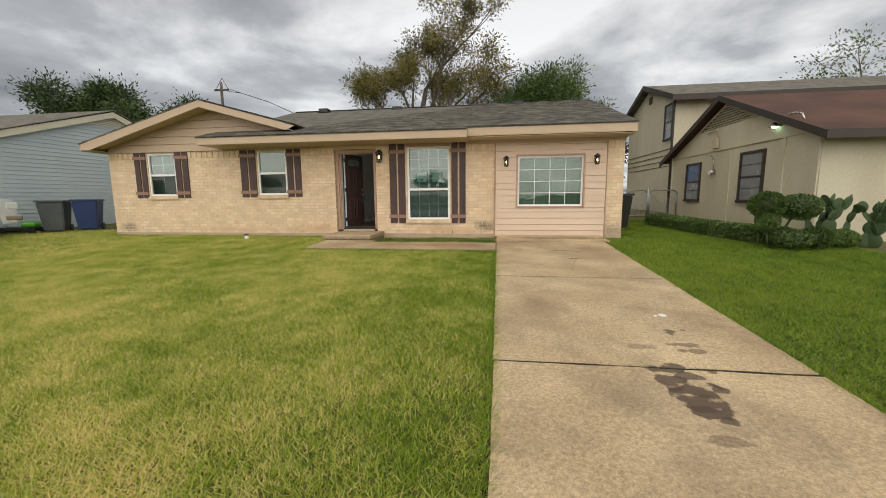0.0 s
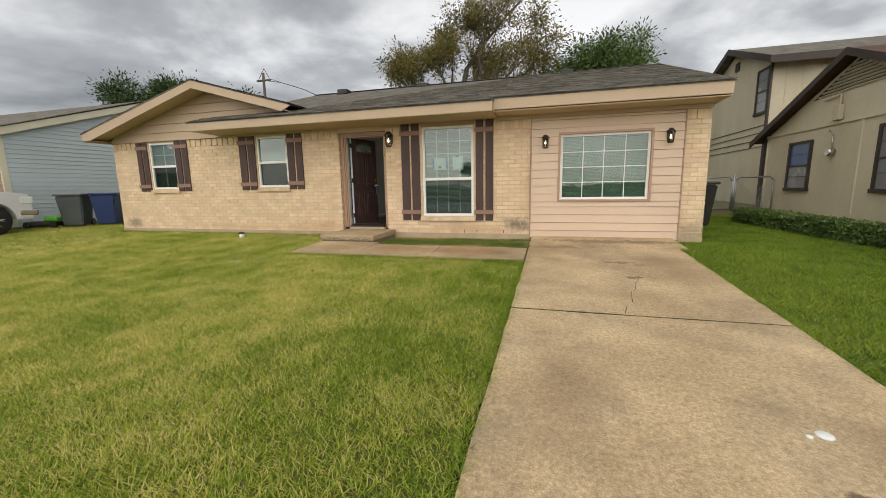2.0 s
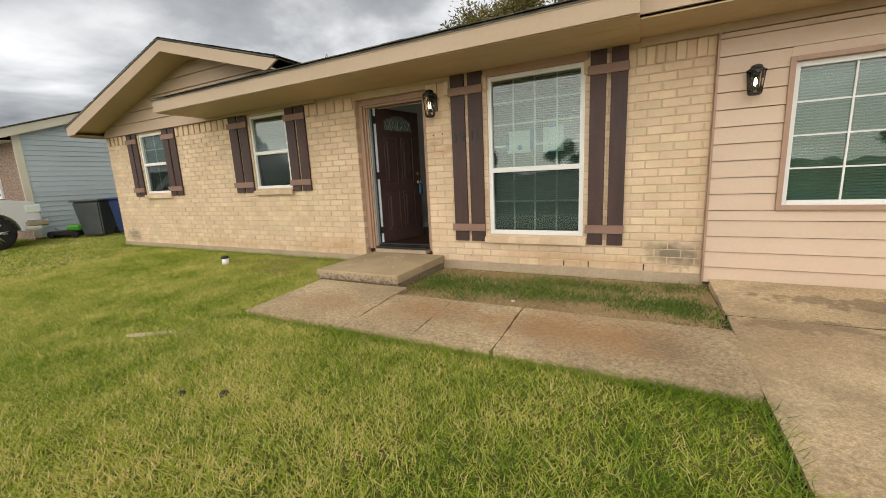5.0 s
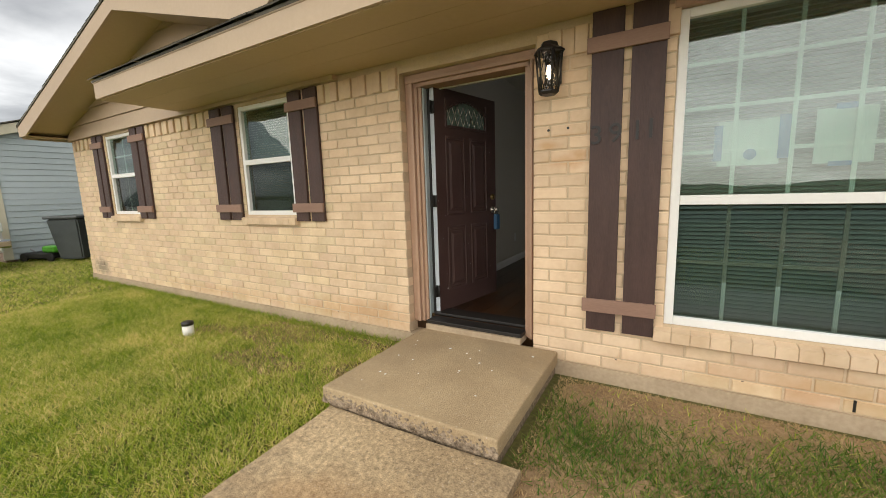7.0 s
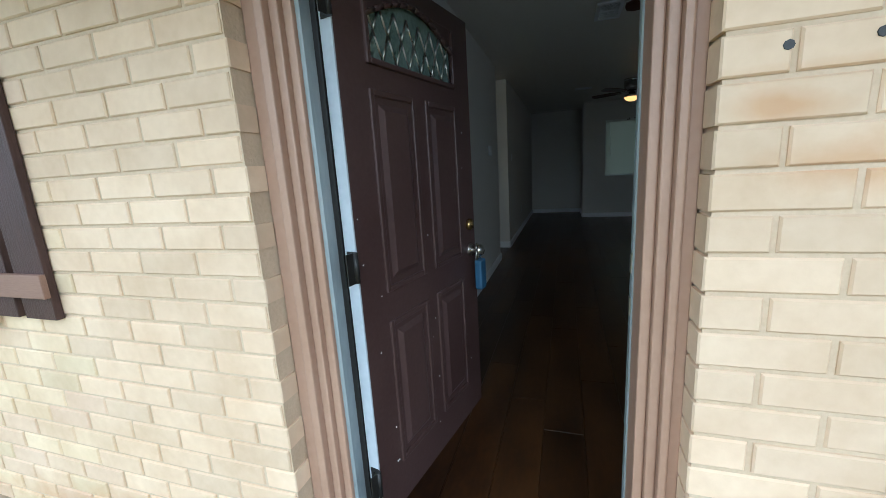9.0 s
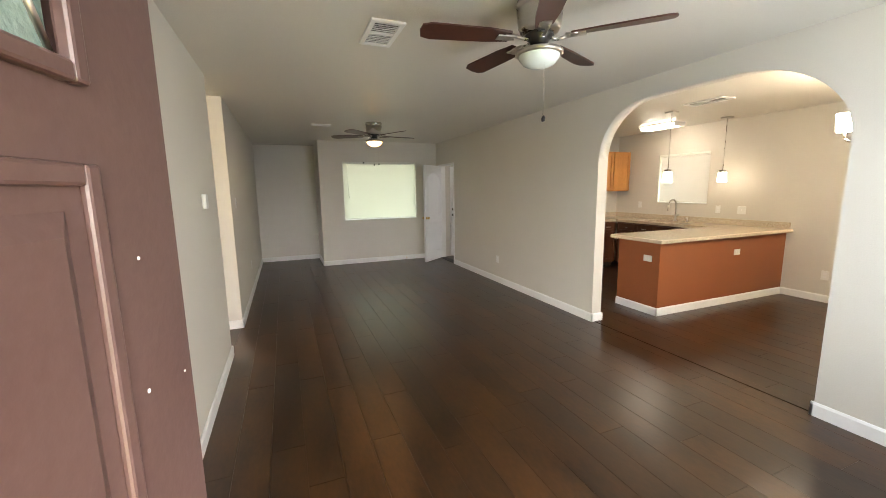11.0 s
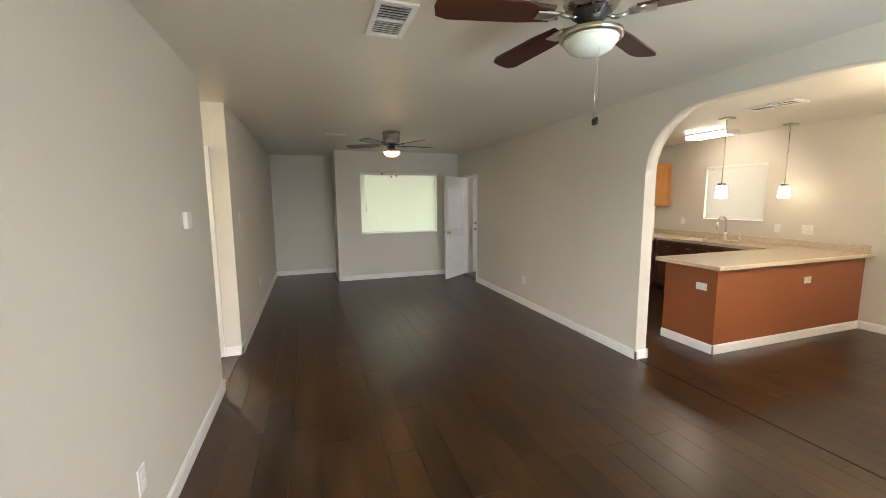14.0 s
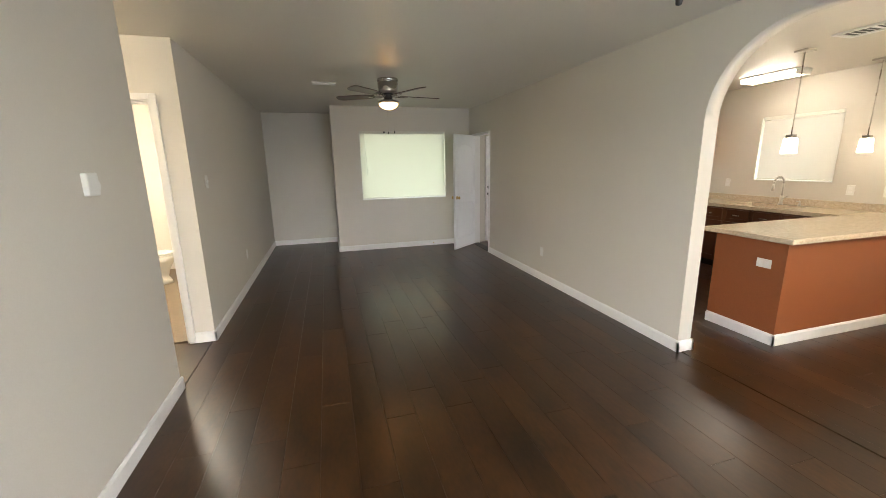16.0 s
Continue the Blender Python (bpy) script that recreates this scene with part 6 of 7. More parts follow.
# ---- hall and bathroom ----
wall("wall_bath_west", "cream bathroom wall", WALLP, "y", -6.42, 0.12, 15.34, 18.4, 0.66, CEIL)
wall("wall_bath_north", "cream bathroom wall", WALLP, "x", 18.3, 0.12, -6.3, -4.44, 0.66, CEIL)
cs = thing("door_frame", "white painted bathroom door casing", "door frame", kind="structure")
for b in ((-4.505, -4.455, 15.20, 15.22, FLOOR, 2.80), (-5.33, -5.28, 15.20, 15.22, FLOOR, 2.80), (-5.28, -4.505, 15.202, 15.22, 2.75, 2.80)):
    part("casing", B(b, bev=0.004), WHITE, cs)
for b in ((-4.522, -4.505, 15.22, 15.34, FLOOR, 2.75), (-5.28, -5.263, 15.22, 15.34, FLOOR, 2.75), (-5.263, -4.522, 15.22, 15.34, 2.733, 2.75)):
    part("jamb", B(b), WHITE, cs)
TILE = surface("tan_bath_vinyl", (0.13, 0.09, 0.055), (0.19, 0.135, 0.085), 2.5, 30, 0.45, 0.001)
struct("floor_bath", B((-6.3, -4.44, 15.28, 18.3, FLOOR - 0.01, FLOOR + 0.002)), TILE, "tan vinyl bathroom floor", "floor")
PORC = surface("porcelain", (0.80, 0.79, 0.76), (0.84, 0.83, 0.80), 2, 40, 0.12)
to = thing("toilet", "white porcelain toilet with a closed lid", "toilet", (-5.99, 17.46, FLOOR + 0.002))


def oval_stack(bm, rings, n=24):
    """Stacked ovals: (centre x, half length, half width, height)."""
    rs_ = [[bm.verts.new((cx + a * math.cos(2 * math.pi * k / n), b * math.sin(2 * math.pi * k / n), z)) for k in range(n)] for cx, a, b, z in rings]
    for r0, r1 in zip(rs_, rs_[1:]):
        for k in range(n):
            f = bm.faces.new((r0[k], r0[(k + 1) % n], r1[(k + 1) % n], r1[k])); f.smooth = True
    bm.faces.new(rs_[0][::-1]); bm.faces.new(rs_[-1])


bm = bmesh.new(); oval_stack(bm, [(0.40, 0.24, 0.115, 0), (0.40, 0.235, 0.11, 0.04), (0.40, 0.20, 0.095, 0.10), (0.42, 0.21, 0.11, 0.20), (0.44, 0.25, 0.165, 0.30), (0.44, 0.265, 0.18, 0.36), (0.44, 0.26, 0.178, 0.385)]); part("bowl", bm, PORC, to)
bm = bmesh.new(); oval_stack(bm, [(0.44, 0.265, 0.185, 0.387), (0.44, 0.268, 0.187, 0.40), (0.44, 0.262, 0.183, 0.405)]); part("seat", bm, PORC, to)
bm = bmesh.new(); oval_stack(bm, [(0.44, 0.262, 0.182, 0.408), (0.44, 0.265, 0.184, 0.42), (0.44, 0.25, 0.17, 0.43)]); part("lid", bm, PORC, to)
bm = bmesh.new(); box(bm, 0.0, 0.20, -0.22, 0.22, 0.38, 0.74, bev=0.02); part("tank", bm, PORC, to)
bm = bmesh.new(); box(bm, -0.005, 0.21, -0.23, 0.23, 0.742, 0.775, bev=0.01); part("tank_lid", bm, PORC, to)
bm = bmesh.new(); tube(bm, [(0.2, -0.16, 0.68), (0.225, -0.16, 0.68), (0.225, -0.10, 0.675)], 0.007, 8); part("flush_lever", bm, NICKEL, to)
BATH = shine("bathroom_dome_light", (1.0, 0.88, 0.66), 9.0)
# utility room dome: unseen fill lamp, added to brighten the view through its doorway
UTIL_FILL = shine("unseen_fill_dome", (1.0, 0.95, 0.88), 1.3)
DOME = shine("warm_dome_light", (1.0, 0.82, 0.55), 4.6)
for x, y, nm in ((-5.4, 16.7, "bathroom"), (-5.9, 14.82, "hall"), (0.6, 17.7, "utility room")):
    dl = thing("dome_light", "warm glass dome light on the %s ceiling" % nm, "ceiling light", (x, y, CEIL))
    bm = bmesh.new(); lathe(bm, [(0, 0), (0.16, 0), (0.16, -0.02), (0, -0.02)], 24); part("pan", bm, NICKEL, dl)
    bm = bmesh.new(); lathe(bm, [(0, -0.02), (0.15, -0.021), (0.13, -0.06), (0.08, -0.085), (0, -0.095)], 24); part("dome", bm, {"bathroom": BATH, "hall": DOME}.get(nm, UTIL_FILL), dl, "glowing glass dome")

# ---- floor planks ----
me_cache = {}
fl_ = bpy.data.objects["floor"]
rng = random.Random(12)
PWD = 0.19


def plank_mesh(w, ln):
    key = (round(w, 3), round(ln, 2))
    if key not in me_cache:
        bm = bmesh.new()
        e, t = 0.0008, 0.011
        lo = [bm.verts.new(v) for v in ((e, e, 0), (w - e, e, 0), (w - e, ln - e, 0), (e, ln - e, 0))]
        c = 0.0007
        md = [bm.verts.new(v) for v in ((e, e, t - c), (w - e, e, t - c), (w - e, ln - e, t - c), (e, ln - e, t - c))]
        hi = [bm.verts.new(v) for v in ((e + c, e + c, t), (w - e - c, e + c, t), (w - e - c, ln - e - c, t), (e + c, ln - e - c, t))]
        bm.faces.new(hi)
        for a, b in ((lo, md), (md, hi)):
            for k in range(4):
                bm.faces.new((a[k], a[(k + 1) % 4], b[(k + 1) % 4], b[k]))
        me_cache[key] = mesh_of(bm, "plank", PLANK)
    return me_cache[key]


def lay(x0, x1, y0, y1):
    x = x0
    while x < x1 - 0.02:
        w = min(PWD, x1 - x)
        y = y0
        ln = rng.choice((0.35, 0.6, 0.85, 1.1, 1.22))
        while y < y1 - 0.01:
            l2 = min(ln, y1 - y)
            piece("plank", plank_mesh(w, l2), fl_, pose(x, y, FLOOR - 0.0115))
            y += l2
            ln = 1.25
        x += w


lay(-4.32, -0.575, 10.28, 18.62)
lay(-0.495, 2.62, 11.22, 15.9)
lay(-4.30, -3.10, 18.62, 19.65)
struct("floor_strip", B((-0.572, -0.498, 11.745, 13.745, FLOOR - 0.006, FLOOR + 0.005), bev=0.002), PLANK, "dark wood transition strip under the arch", "trim")
struct("floor_hall", B((-8.0, -4.325, 14.41, 15.21, FLOOR - 0.011, FLOOR - 0.001)), PLANK, "dark wood hall floor", "floor")

# ---- trees ----
def leaf_mesh(name, centres, size, seed, mat):
    """Many small bent leaves round the given centres, in one mesh."""
    rs = np.random.RandomState(seed)
    c = np.asarray(centres)
    n = len(c)
    d = rs.normal(size=(n, 3)); d /= np.linalg.norm(d, axis=1)[:, None]
    e = np.cross(d, rs.normal(size=(n, 3))); e /= np.linalg.norm(e, axis=1)[:, None]
    s = size * rs.uniform(0.6, 1.4, (n, 1))
    nrm = np.cross(d, e)
    co = np.stack([c - d * s, c + e * s * 0.38 + nrm * s * 0.1, c + d * s, c - e * s * 0.38 + nrm * s * 0.1], 1)
    me = bpy.data.meshes.new(name)
    me.vertices.add(n * 4); me.vertices.foreach_set("co", co.ravel())
    idx = (np.arange(n)[:, None] * 4 + np.array([0, 1, 2, 0, 2, 3])).ravel()
    me.loops.add(n * 6); me.loops.foreach_set("vertex_index", idx)
    me.polygons.add(n * 2); me.polygons.foreach_set("loop_start", np.arange(n * 2) * 3)
    me.update(calc_edges=True)
    me.materials.append(mat)
    return me


BARK = surface("grey_bark", (0.06, 0.048, 0.035), (0.14, 0.115, 0.09), 6, 40, 0.9, 0.02, stretch=(1, 1, 0.3))
OLIVE = surface("olive_leaf", (0.085, 0.078, 0.016), (0.24, 0.205, 0.048), 0.8, 12, 0.6, spread=0.5, hue=0.03)
GREEN = surface("green_leaf", (0.05, 0.095, 0.016), (0.12, 0.19, 0.035), 0.8, 12, 0.55, spread=0.45, hue=0.02)
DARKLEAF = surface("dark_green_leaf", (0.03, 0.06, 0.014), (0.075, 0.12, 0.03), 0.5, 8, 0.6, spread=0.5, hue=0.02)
REDLEAF = surface("dark_red_leaf", (0.045, 0.022, 0.016), (0.09, 0.045, 0.03), 0.8, 12, 0.6, spread=0.5, hue=0.03)


def tree(name, label, at, limbs, size, mat, leaf, per_tip, spread, seed, depth=4, radius=0.28, ratio=0.68):
    """A tapered trunk whose limbs fork again and again, with leaves round the twigs."""
    rg = random.Random(seed)
    t = thing(name, label, "tree", at)
    bm, tips = bmesh.new(), []

    def grow(p, d, ln, r, k):
        q = p
        for _ in range(2):
            d2 = (d + Vector((rg.uniform(-.18, .18), rg.uniform(-.18, .18), rg.uniform(-.05, .15)))).normalized()
            nq = q + d2 * ln / 2
            cyl(bm, q, nq, r, r * 0.8, n=6 if k > 1 else 9, caps=False)
            q, d, r = nq, d2, r * 0.8
            if k >= 2:
                tips.append(q)
        if k >= depth:
            tips.append(q); return
        for _ in range(rg.choice((2, 3, 3))):
            nd = (d + Vector((rg.uniform(-1, 1), rg.uniform(-1, 1), rg.uniform(-0.35, 0.75))) * 0.75).normalized()
            grow(q, nd, ln * ratio * rg.uniform(0.75, 1.2), r * 0.66, k + 1)
    cyl(bm, (0, 0, -0.2), (0, 0, limbs[0][2]), radius * 1.25, radius, n=12)
    for x, y, z0, dx, dy, dz, ln in limbs:
        grow(Vector((x, y, z0)), Vector((dx, dy, dz)).normalized(), ln, radius * 0.62, 1)
    part("trunk", bm, BARK, t, "grey-brown trunk and forking limbs")
    rs = np.random.RandomState(seed)
    pts = np.repeat(np.array([tuple(v) for v in tips]), per_tip, 0)
    pts = pts + rs.normal(size=pts.shape) * np.array([spread, spread, spread * 0.8])
    crown = new("crown", leaf_mesh("crown", pts, leaf, seed, mat)); crown.parent = t
    tagged(crown, "loose crown of small leaves with gaps")
    return t


tree("tree", "tall thin olive-leaved tree behind the roof", (-4.9, 24, 0.67), [(0, 0, 3.0, 0.0, 0, 1, 4.4), (0, 0, 3.4, 0.5, 0.1, 1.0, 2.7), (0, 0, 3.2, -0.7, 0.1, 0.8, 2.0), (0, 0, 3.0, 0.95, -0.1, 0.75, 2.7), (0, 0, 3.3, 0.2, 0.3, 1, 3.4), (0, 0, 3.4, -0.35, -0.2, 1, 2.2), (0, 0, 3.0, 0.75, 0.3, 0.6, 2.0)], 1, OLIVE, 0.075, 24, 0.27, 5, depth=5, radius=0.34)
tree("tree", "leafy green tree behind the roof", (2.6, 25, 0.67), [(0, 0, 2.8, 0.3, 0, 1, 2.1), (0, 0, 2.8, -0.6, 0.1, 0.9, 2.0), (0, 0, 2.7, 0.8, 0.2, 0.8, 1.9), (0, 0, 2.9, 0, -0.3, 1, 2.1)], 1, GREEN, 0.08, 60, 0.34, 9, depth=4, radius=0.22)
tree("tree", "wide dark green tree beyond the neighbouring house", (-46, 42, 0.67), [(0, 0, 4.0, 0.1, 0, 1, 3.5), (0, 0, 3.6, 0.9, 0, 0.5, 4.4), (0, 0, 3.6, -0.9, 0.1, 0.5, 4.4), (0, 0, 3.8, 0.4, 0.5, 0.8, 3.2), (0, 0, 3.8, -0.4, -0.4, 0.8, 3.2)], 1, DARKLEAF, 0.18, 110, 0.75, 21, depth=4, radius=0.6, ratio=0.72)
tree("tree", "thin-leaved tree beyond the two-storey house", (33, 42, 0.67), [(0, 0, 5, 0.1, 0, 1, 4.6), (0, 0, 5, -0.5, 0, 0.9, 4.0), (0, 0, 5, 0.6, 0.2, 0.8, 4.0)], 1, GREEN, 0.16, 8, 0.6, 33, depth=4, radius=0.35)
tree("tree", "dark red-leaved shrub tree in the gap between houses", (6.2, 27, 0.67), [(0, 0, 0.9, 0.2, 0, 1, 1.5), (0, 0, 0.9, -0.5, 0.1, 0.9, 1.3), (0, 0, 0.8, 0.5, 0.2, 0.9, 1.4)], 1, REDLEAF, 0.13, 40, 0.4, 41, depth=4, radius=0.14)
far_tree = tree("tree", "broad street tree across the road", (-24, -120, -0.3), [(0, 0, 2.6, 0.1, 0, 1, 3.0), (0, 0, 2.5, 0.9, 0, 0.6, 3.0), (0, 0, 2.5, -0.9, 0.1, 0.6, 3.0), (0, 0, 2.5, 0.2, 0.6, 0.8, 3.0)], 1, DARKLEAF, 0.26, 26, 0.7, 51, depth=4, radius=0.35)
for x, y, r, s in ((-50, -124, 70, 1.1), (-95, -128, 150, 0.85), (78, -118, 220, 1.0), (60, -126, 20, 1.15), (-70, -125, 190, 1.0)):
    copy_thing(far_tree, pose(x, y, -0.3, 0, 0, r))
struct("road", B((-200, 200, -20, -12.2, -0.4, -0.285)), surface("asphalt", (0.04, 0.04, 0.042), (0.07, 0.07, 0.07), 1, 80, 0.9, 0.004), "grey asphalt street behind the lawn", "road")

# ---- hedge, clipped shrubs and cactus by the neighbouring house ----
rs0 = np.random.RandomState(3)
n = 16000
u = rs0.uniform(0, 1, n)
cx = 4.95 + (5.75 - 4.95) * (1 - u); cy = 8.7 + (13.4 - 8.7) * u
top = rs0.uniform(0, 1, n) < 0.45
dx = np.where(top, rs0.uniform(-0.22, 0.22, n), np.where(rs0.uniform(0, 1, n) < 0.6, -0.22, 0.22) + rs0.normal(0, 0.03, n))
dz = np.where(top, 0.34 + rs0.normal(0, 0.02, n), rs0.uniform(0.0, 0.34, n))
gz = 0.047 * np.minimum(cy, 9.0) + 0.025 * np.maximum(0.0, cy - 10)
hd = new("hedge", leaf_mesh("hedge", np.stack([cx + dx, cy, gz + dz], 1), 0.035, 4, GREEN))
tagged(hd, "low clipped green hedge along the neighbouring house", "hedge", "", "stuff")
# dark boxes fill the hedge; its inner shade is put into their colour
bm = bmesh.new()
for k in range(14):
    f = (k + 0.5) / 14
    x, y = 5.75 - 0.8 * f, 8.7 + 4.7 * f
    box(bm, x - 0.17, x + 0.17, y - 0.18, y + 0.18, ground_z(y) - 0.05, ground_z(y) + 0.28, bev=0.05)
tagged(part("hedge_core", bm, DARKLEAF, hd), "dark filler blocks for the shaded inside of the hedge")


def clipped_shrub(at, balls, seed, label):
    t = thing("clipped_shrub", label, "shrub", at, group="clipped shrubs")
    pts = []
    rs = np.random.RandomState(seed)
    for x, y, z, rx, rz in balls:
        bm = bmesh.new()
        tube(bm, [(0.05 * x, 0, 0), (x * 0.6, y * 0.5, z * 0.55), (x, y, z)], 0.022, 7)
        v = rs.normal(size=(2600, 3)); v /= np.linalg.norm(v, axis=1)[:, None]
        pts.append(np.array([x, y, z]) + v * np.array([rx, rx, rz]) * rs.uniform(0.86, 1.04, (2600, 1)))
        # dark ball behind the leaves, standing in for shade inside the foliage
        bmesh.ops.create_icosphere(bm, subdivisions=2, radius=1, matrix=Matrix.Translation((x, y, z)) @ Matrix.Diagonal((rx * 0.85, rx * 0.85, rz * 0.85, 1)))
        part("stem", bm, DARKLEAF, t, "stem with a dark filler ball for the shaded inside")
    c = new("foliage", leaf_mesh("foliage", np.concatenate(pts), 0.028, seed, GREEN)); c.parent = t
    tagged(c, "tight clipped leaf balls")


clipped_shrub((5.35, 8.55, 0.40), [(-0.1, 0, 0.88, 0.30, 0.25), (0.5, 0.05, 0.83, 0.38, 0.25), (-0.12, -0.1, 0.56, 0.20, 0.18), (0.3, -0.15, 0.22, 0.34, 0.18)], 61, "green shrub clipped into tiered balls")
clipped_shrub((6.15, 8.5, 0.40), [(0.0, 0, 0.24, 0.28, 0.20), (0.6, 0.2, 0.2, 0.26, 0.18)], 62, "low rounded green shrub")
PAD = surface("cactus_pad", (0.045, 0.085, 0.032), (0.085, 0.13, 0.055), 4, 60, 0.6, 0.003)


def cactus(at, seed):
    rg = random.Random(seed)
    t = thing("prickly_pear", "grey-green prickly pear cactus with flat pads", "cactus", at, group="cacti")

    def pad(p, d, r, k):
        c = p + d * r * 0.95
        side = rg.uniform(0, 3.14)
        bm = bmesh.new()
        bmesh.ops.create_uvsphere(bm, u_segments=12, v_segments=8, radius=1)
        for f in bm.faces:
            f.smooth = True
        m = Matrix.Translation(c) @ d.to_track_quat("Z", "Y").to_matrix().to_4x4() @ Matrix.Rotation(side, 4, "Z") @ Matrix.Diagonal((r * 0.75, r * 0.14, r, 1))
        bm.transform(m); part("pad", bm, PAD, t)
        if k < 3:
            for _ in range(rg.choice((1, 2, 2))):
                nd = (d + Vector((rg.uniform(-.8, .8), rg.uniform(-.5, .5), rg.uniform(-.1, .5)))).normalized()
                pad(c + d * r * 0.75, nd, r * rg.uniform(0.8, 1.0), k + 1)
    for k in range(3):
        pad(Vector((rg.uniform(-.25, .25), rg.uniform(-.15, .15), 0)), Vector((rg.uniform(-.3, .3), rg.uniform(-.3, .3), 1)).normalized(), 0.17, 0)


cactus((6.38, 8.75, 0.40), 3)
cactus((7.12, 8.7, 0.40), 8)

# ---- neighbouring house to the east: low gabled part and two-storey part ----
def nb_window(parent, x, y0, y1, z0, z1, upper=None):
    w = part("window", B((x - 0.05, x + 0.02, y0 - 0.07, y0, z0 - 0.07, z1 + 0.07), (x - 0.05, x + 0.02, y1, y1 + 0.07, z0 - 0.07, z1 + 0.07), (x - 0.05, x + 0.02, y0, y1, z1, z1 + 0.07), (x - 0.07, x + 0.02, y0 - 0.09, y1 + 0.09, z0 - 0.09, z0), (x - 0.03, x + 0.02, y0, y1, (z0 + z1) / 2 - 0.025, (z0 + z1) / 2 + 0.025)), DARKTRIM, parent)
    for a, b, m in ((z0, (z0 + z1) / 2 - 0.025, SCREEN), ((z0 + z1) / 2 + 0.025, z1, upper or SCREEN)):
        part("pane", B((x - 0.012, x - 0.006, y0, y1, a, b)), m, w)
    part("muntin", B((x - 0.02, x - 0.013, y0, y1, z0 + (z1 - z0) * 0.76, z0 + (z1 - z0) * 0.77), (x - 0.02, x - 0.013, y0, y1, z0 + (z1 - z0) * 0.25, z0 + (z1 - z0) * 0.26)), DARKTRIM, w)


SCREEN = surface("dusty_window_screen", (0.16, 0.17, 0.18), (0.26, 0.27, 0.28), 1.5, 40, 0.25)
SCREENB = surface("blue_curtained_window", (0.02, 0.05, 0.16), (0.05, 0.11, 0.28), 2.5, 40, 0.25)
nb = thing("neighbour_house", "weathered cream stucco house with a dark trimmed gable", "house", kind="structure")
bm = bmesh.new(); prism(bm, [(9.8, 0.3), (17.35, 0.3), (17.35, 2.88), (13.58, 4.33), (9.8, 2.88)], "x", 7.0, 7.2); part("gable_wall", bm, CREAM, nb)
part("front_wall", B((7.2, 18, 9.8, 10.0, 0.3, 2.88)), CREAM, nb)
part("back_wall", B((7.2, 18, 17.15, 17.35, 0.3, 2.88)), CREAM, nb)
bm = bmesh.new()
sheet(bm, [(6.72, 9.35, 2.80), (18, 9.35, 2.80), (18, 13.58, 4.48), (6.72, 13.58, 4.48)], 0.06)
sheet(bm, [(6.72, 13.58, 4.48), (18, 13.58, 4.48), (18, 17.8, 2.80), (6.72, 17.8, 2.80)], 0.06)
part("roof", bm, RUSTROOF, nb, "red-brown shingle roof")
for s, y0 in ((1, 9.33), (-1, 17.82)):
    bm = bmesh.new(); prism(bm, [(y0, 2.62), (y0, 2.80), (13.58, 4.50), (13.58, 4.33)], "x", 6.69, 6.73); part("rake_board", bm, DARKTRIM, nb)
part("fascia", B((6.70, 18, 9.30, 9.34, 2.62, 2.80)), DARKTRIM, nb)
for k in range(8):
    z = 3.62 + 0.075 * k
    h = (4.24 - z) / 0.4
    if h > 0.1:
        bm = bmesh.new(); box(bm, -0.03, 0.03, 13.6 - h, 13.6 + h * 0.85, -0.008, 0.008); bm.transform(pose(6.975, 0, z, 0, 35)); part("louvre", bm, CREAM, nb)
bm = bmesh.new(); prism(bm, [(12.3, 3.60), (15.15, 3.60), (13.6, 4.24)], "x", 6.985, 6.995); part("louvre_backing", bm, BLACKM, nb)
part("trim_strip", B((6.96, 6.998, 9.8, 17.3, 2.86, 2.93)), CREAM, nb)
for y in (9.82, 10.9, 13.2, 17.2):
    part("batten", B((6.965, 6.998, y, y + 0.07, 0.5, 2.86)), CREAM, nb)
nb_window(nb, 6.99, 11.68, 12.60, 1.32, 2.60)
nb_window(nb, 6.99, 15.0, 15.9, 1.32, 2.52, SCREENB)
part("corner_downpipe", B((6.93, 7.0, 17.36, 17.43, 0.4, 2.9)), DARKTRIM, nb)
bm = bmesh.new(); box(bm, 6.88, 6.99, 13.9, 14.15, 2.95, 3.3, bev=0.01); tube(bm, [(6.95, 14.0, 3.3), (6.95, 14.0, 3.55), (6.95, 14.6, 3.5)], 0.02, 8); part("meter_box", bm, CREAM, nb)
bm = bmesh.new(); cyl(bm, (6.99, 14.1, 2.2), (6.85, 14.1, 2.2), 0.09); tube(bm, [(6.95, 14.1, 2.3), (6.95, 14.1, 2.6), (6.95, 14.3, 2.75)], 0.018, 8); part("meter", bm, NICKEL, nb)
lp = part("yard_light", B((6.86, 7.0, 11.0, 11.2, 3.30, 3.48), bev=0.02), BLACKM, nb, "grey barn light on a curved arm")
bm = bmesh.new(); tube(bm, [(6.98, 10.35, 3.12), (6.9, 10.35, 3.32), (6.9, 10.6, 3.38), (6.93, 11.1, 3.36)], 0.022, 8); part("arm", bm, NICKEL, lp)
bm = bmesh.new(); lathe(bm, [(0, 0.10), (0.05, 0.10), (0.16, 0.0), (0.15, 0.0), (0, 0.07)], 20, (6.9, 11.25, 3.16)); part("lamp_shade", bm, NICKEL, lp)
bm = bmesh.new(); lathe(bm, [(0, -0.04), (0.05, -0.03), (0.065, 0.02), (0.04, 0.06), (0, 0.065)], 14, (6.9, 11.25, 3.16)); part("bulb", bm, shine("pale_green_yard_bulb", (0.62, 1.0, 0.80), 3.0), lp, "lit pale green bulb")

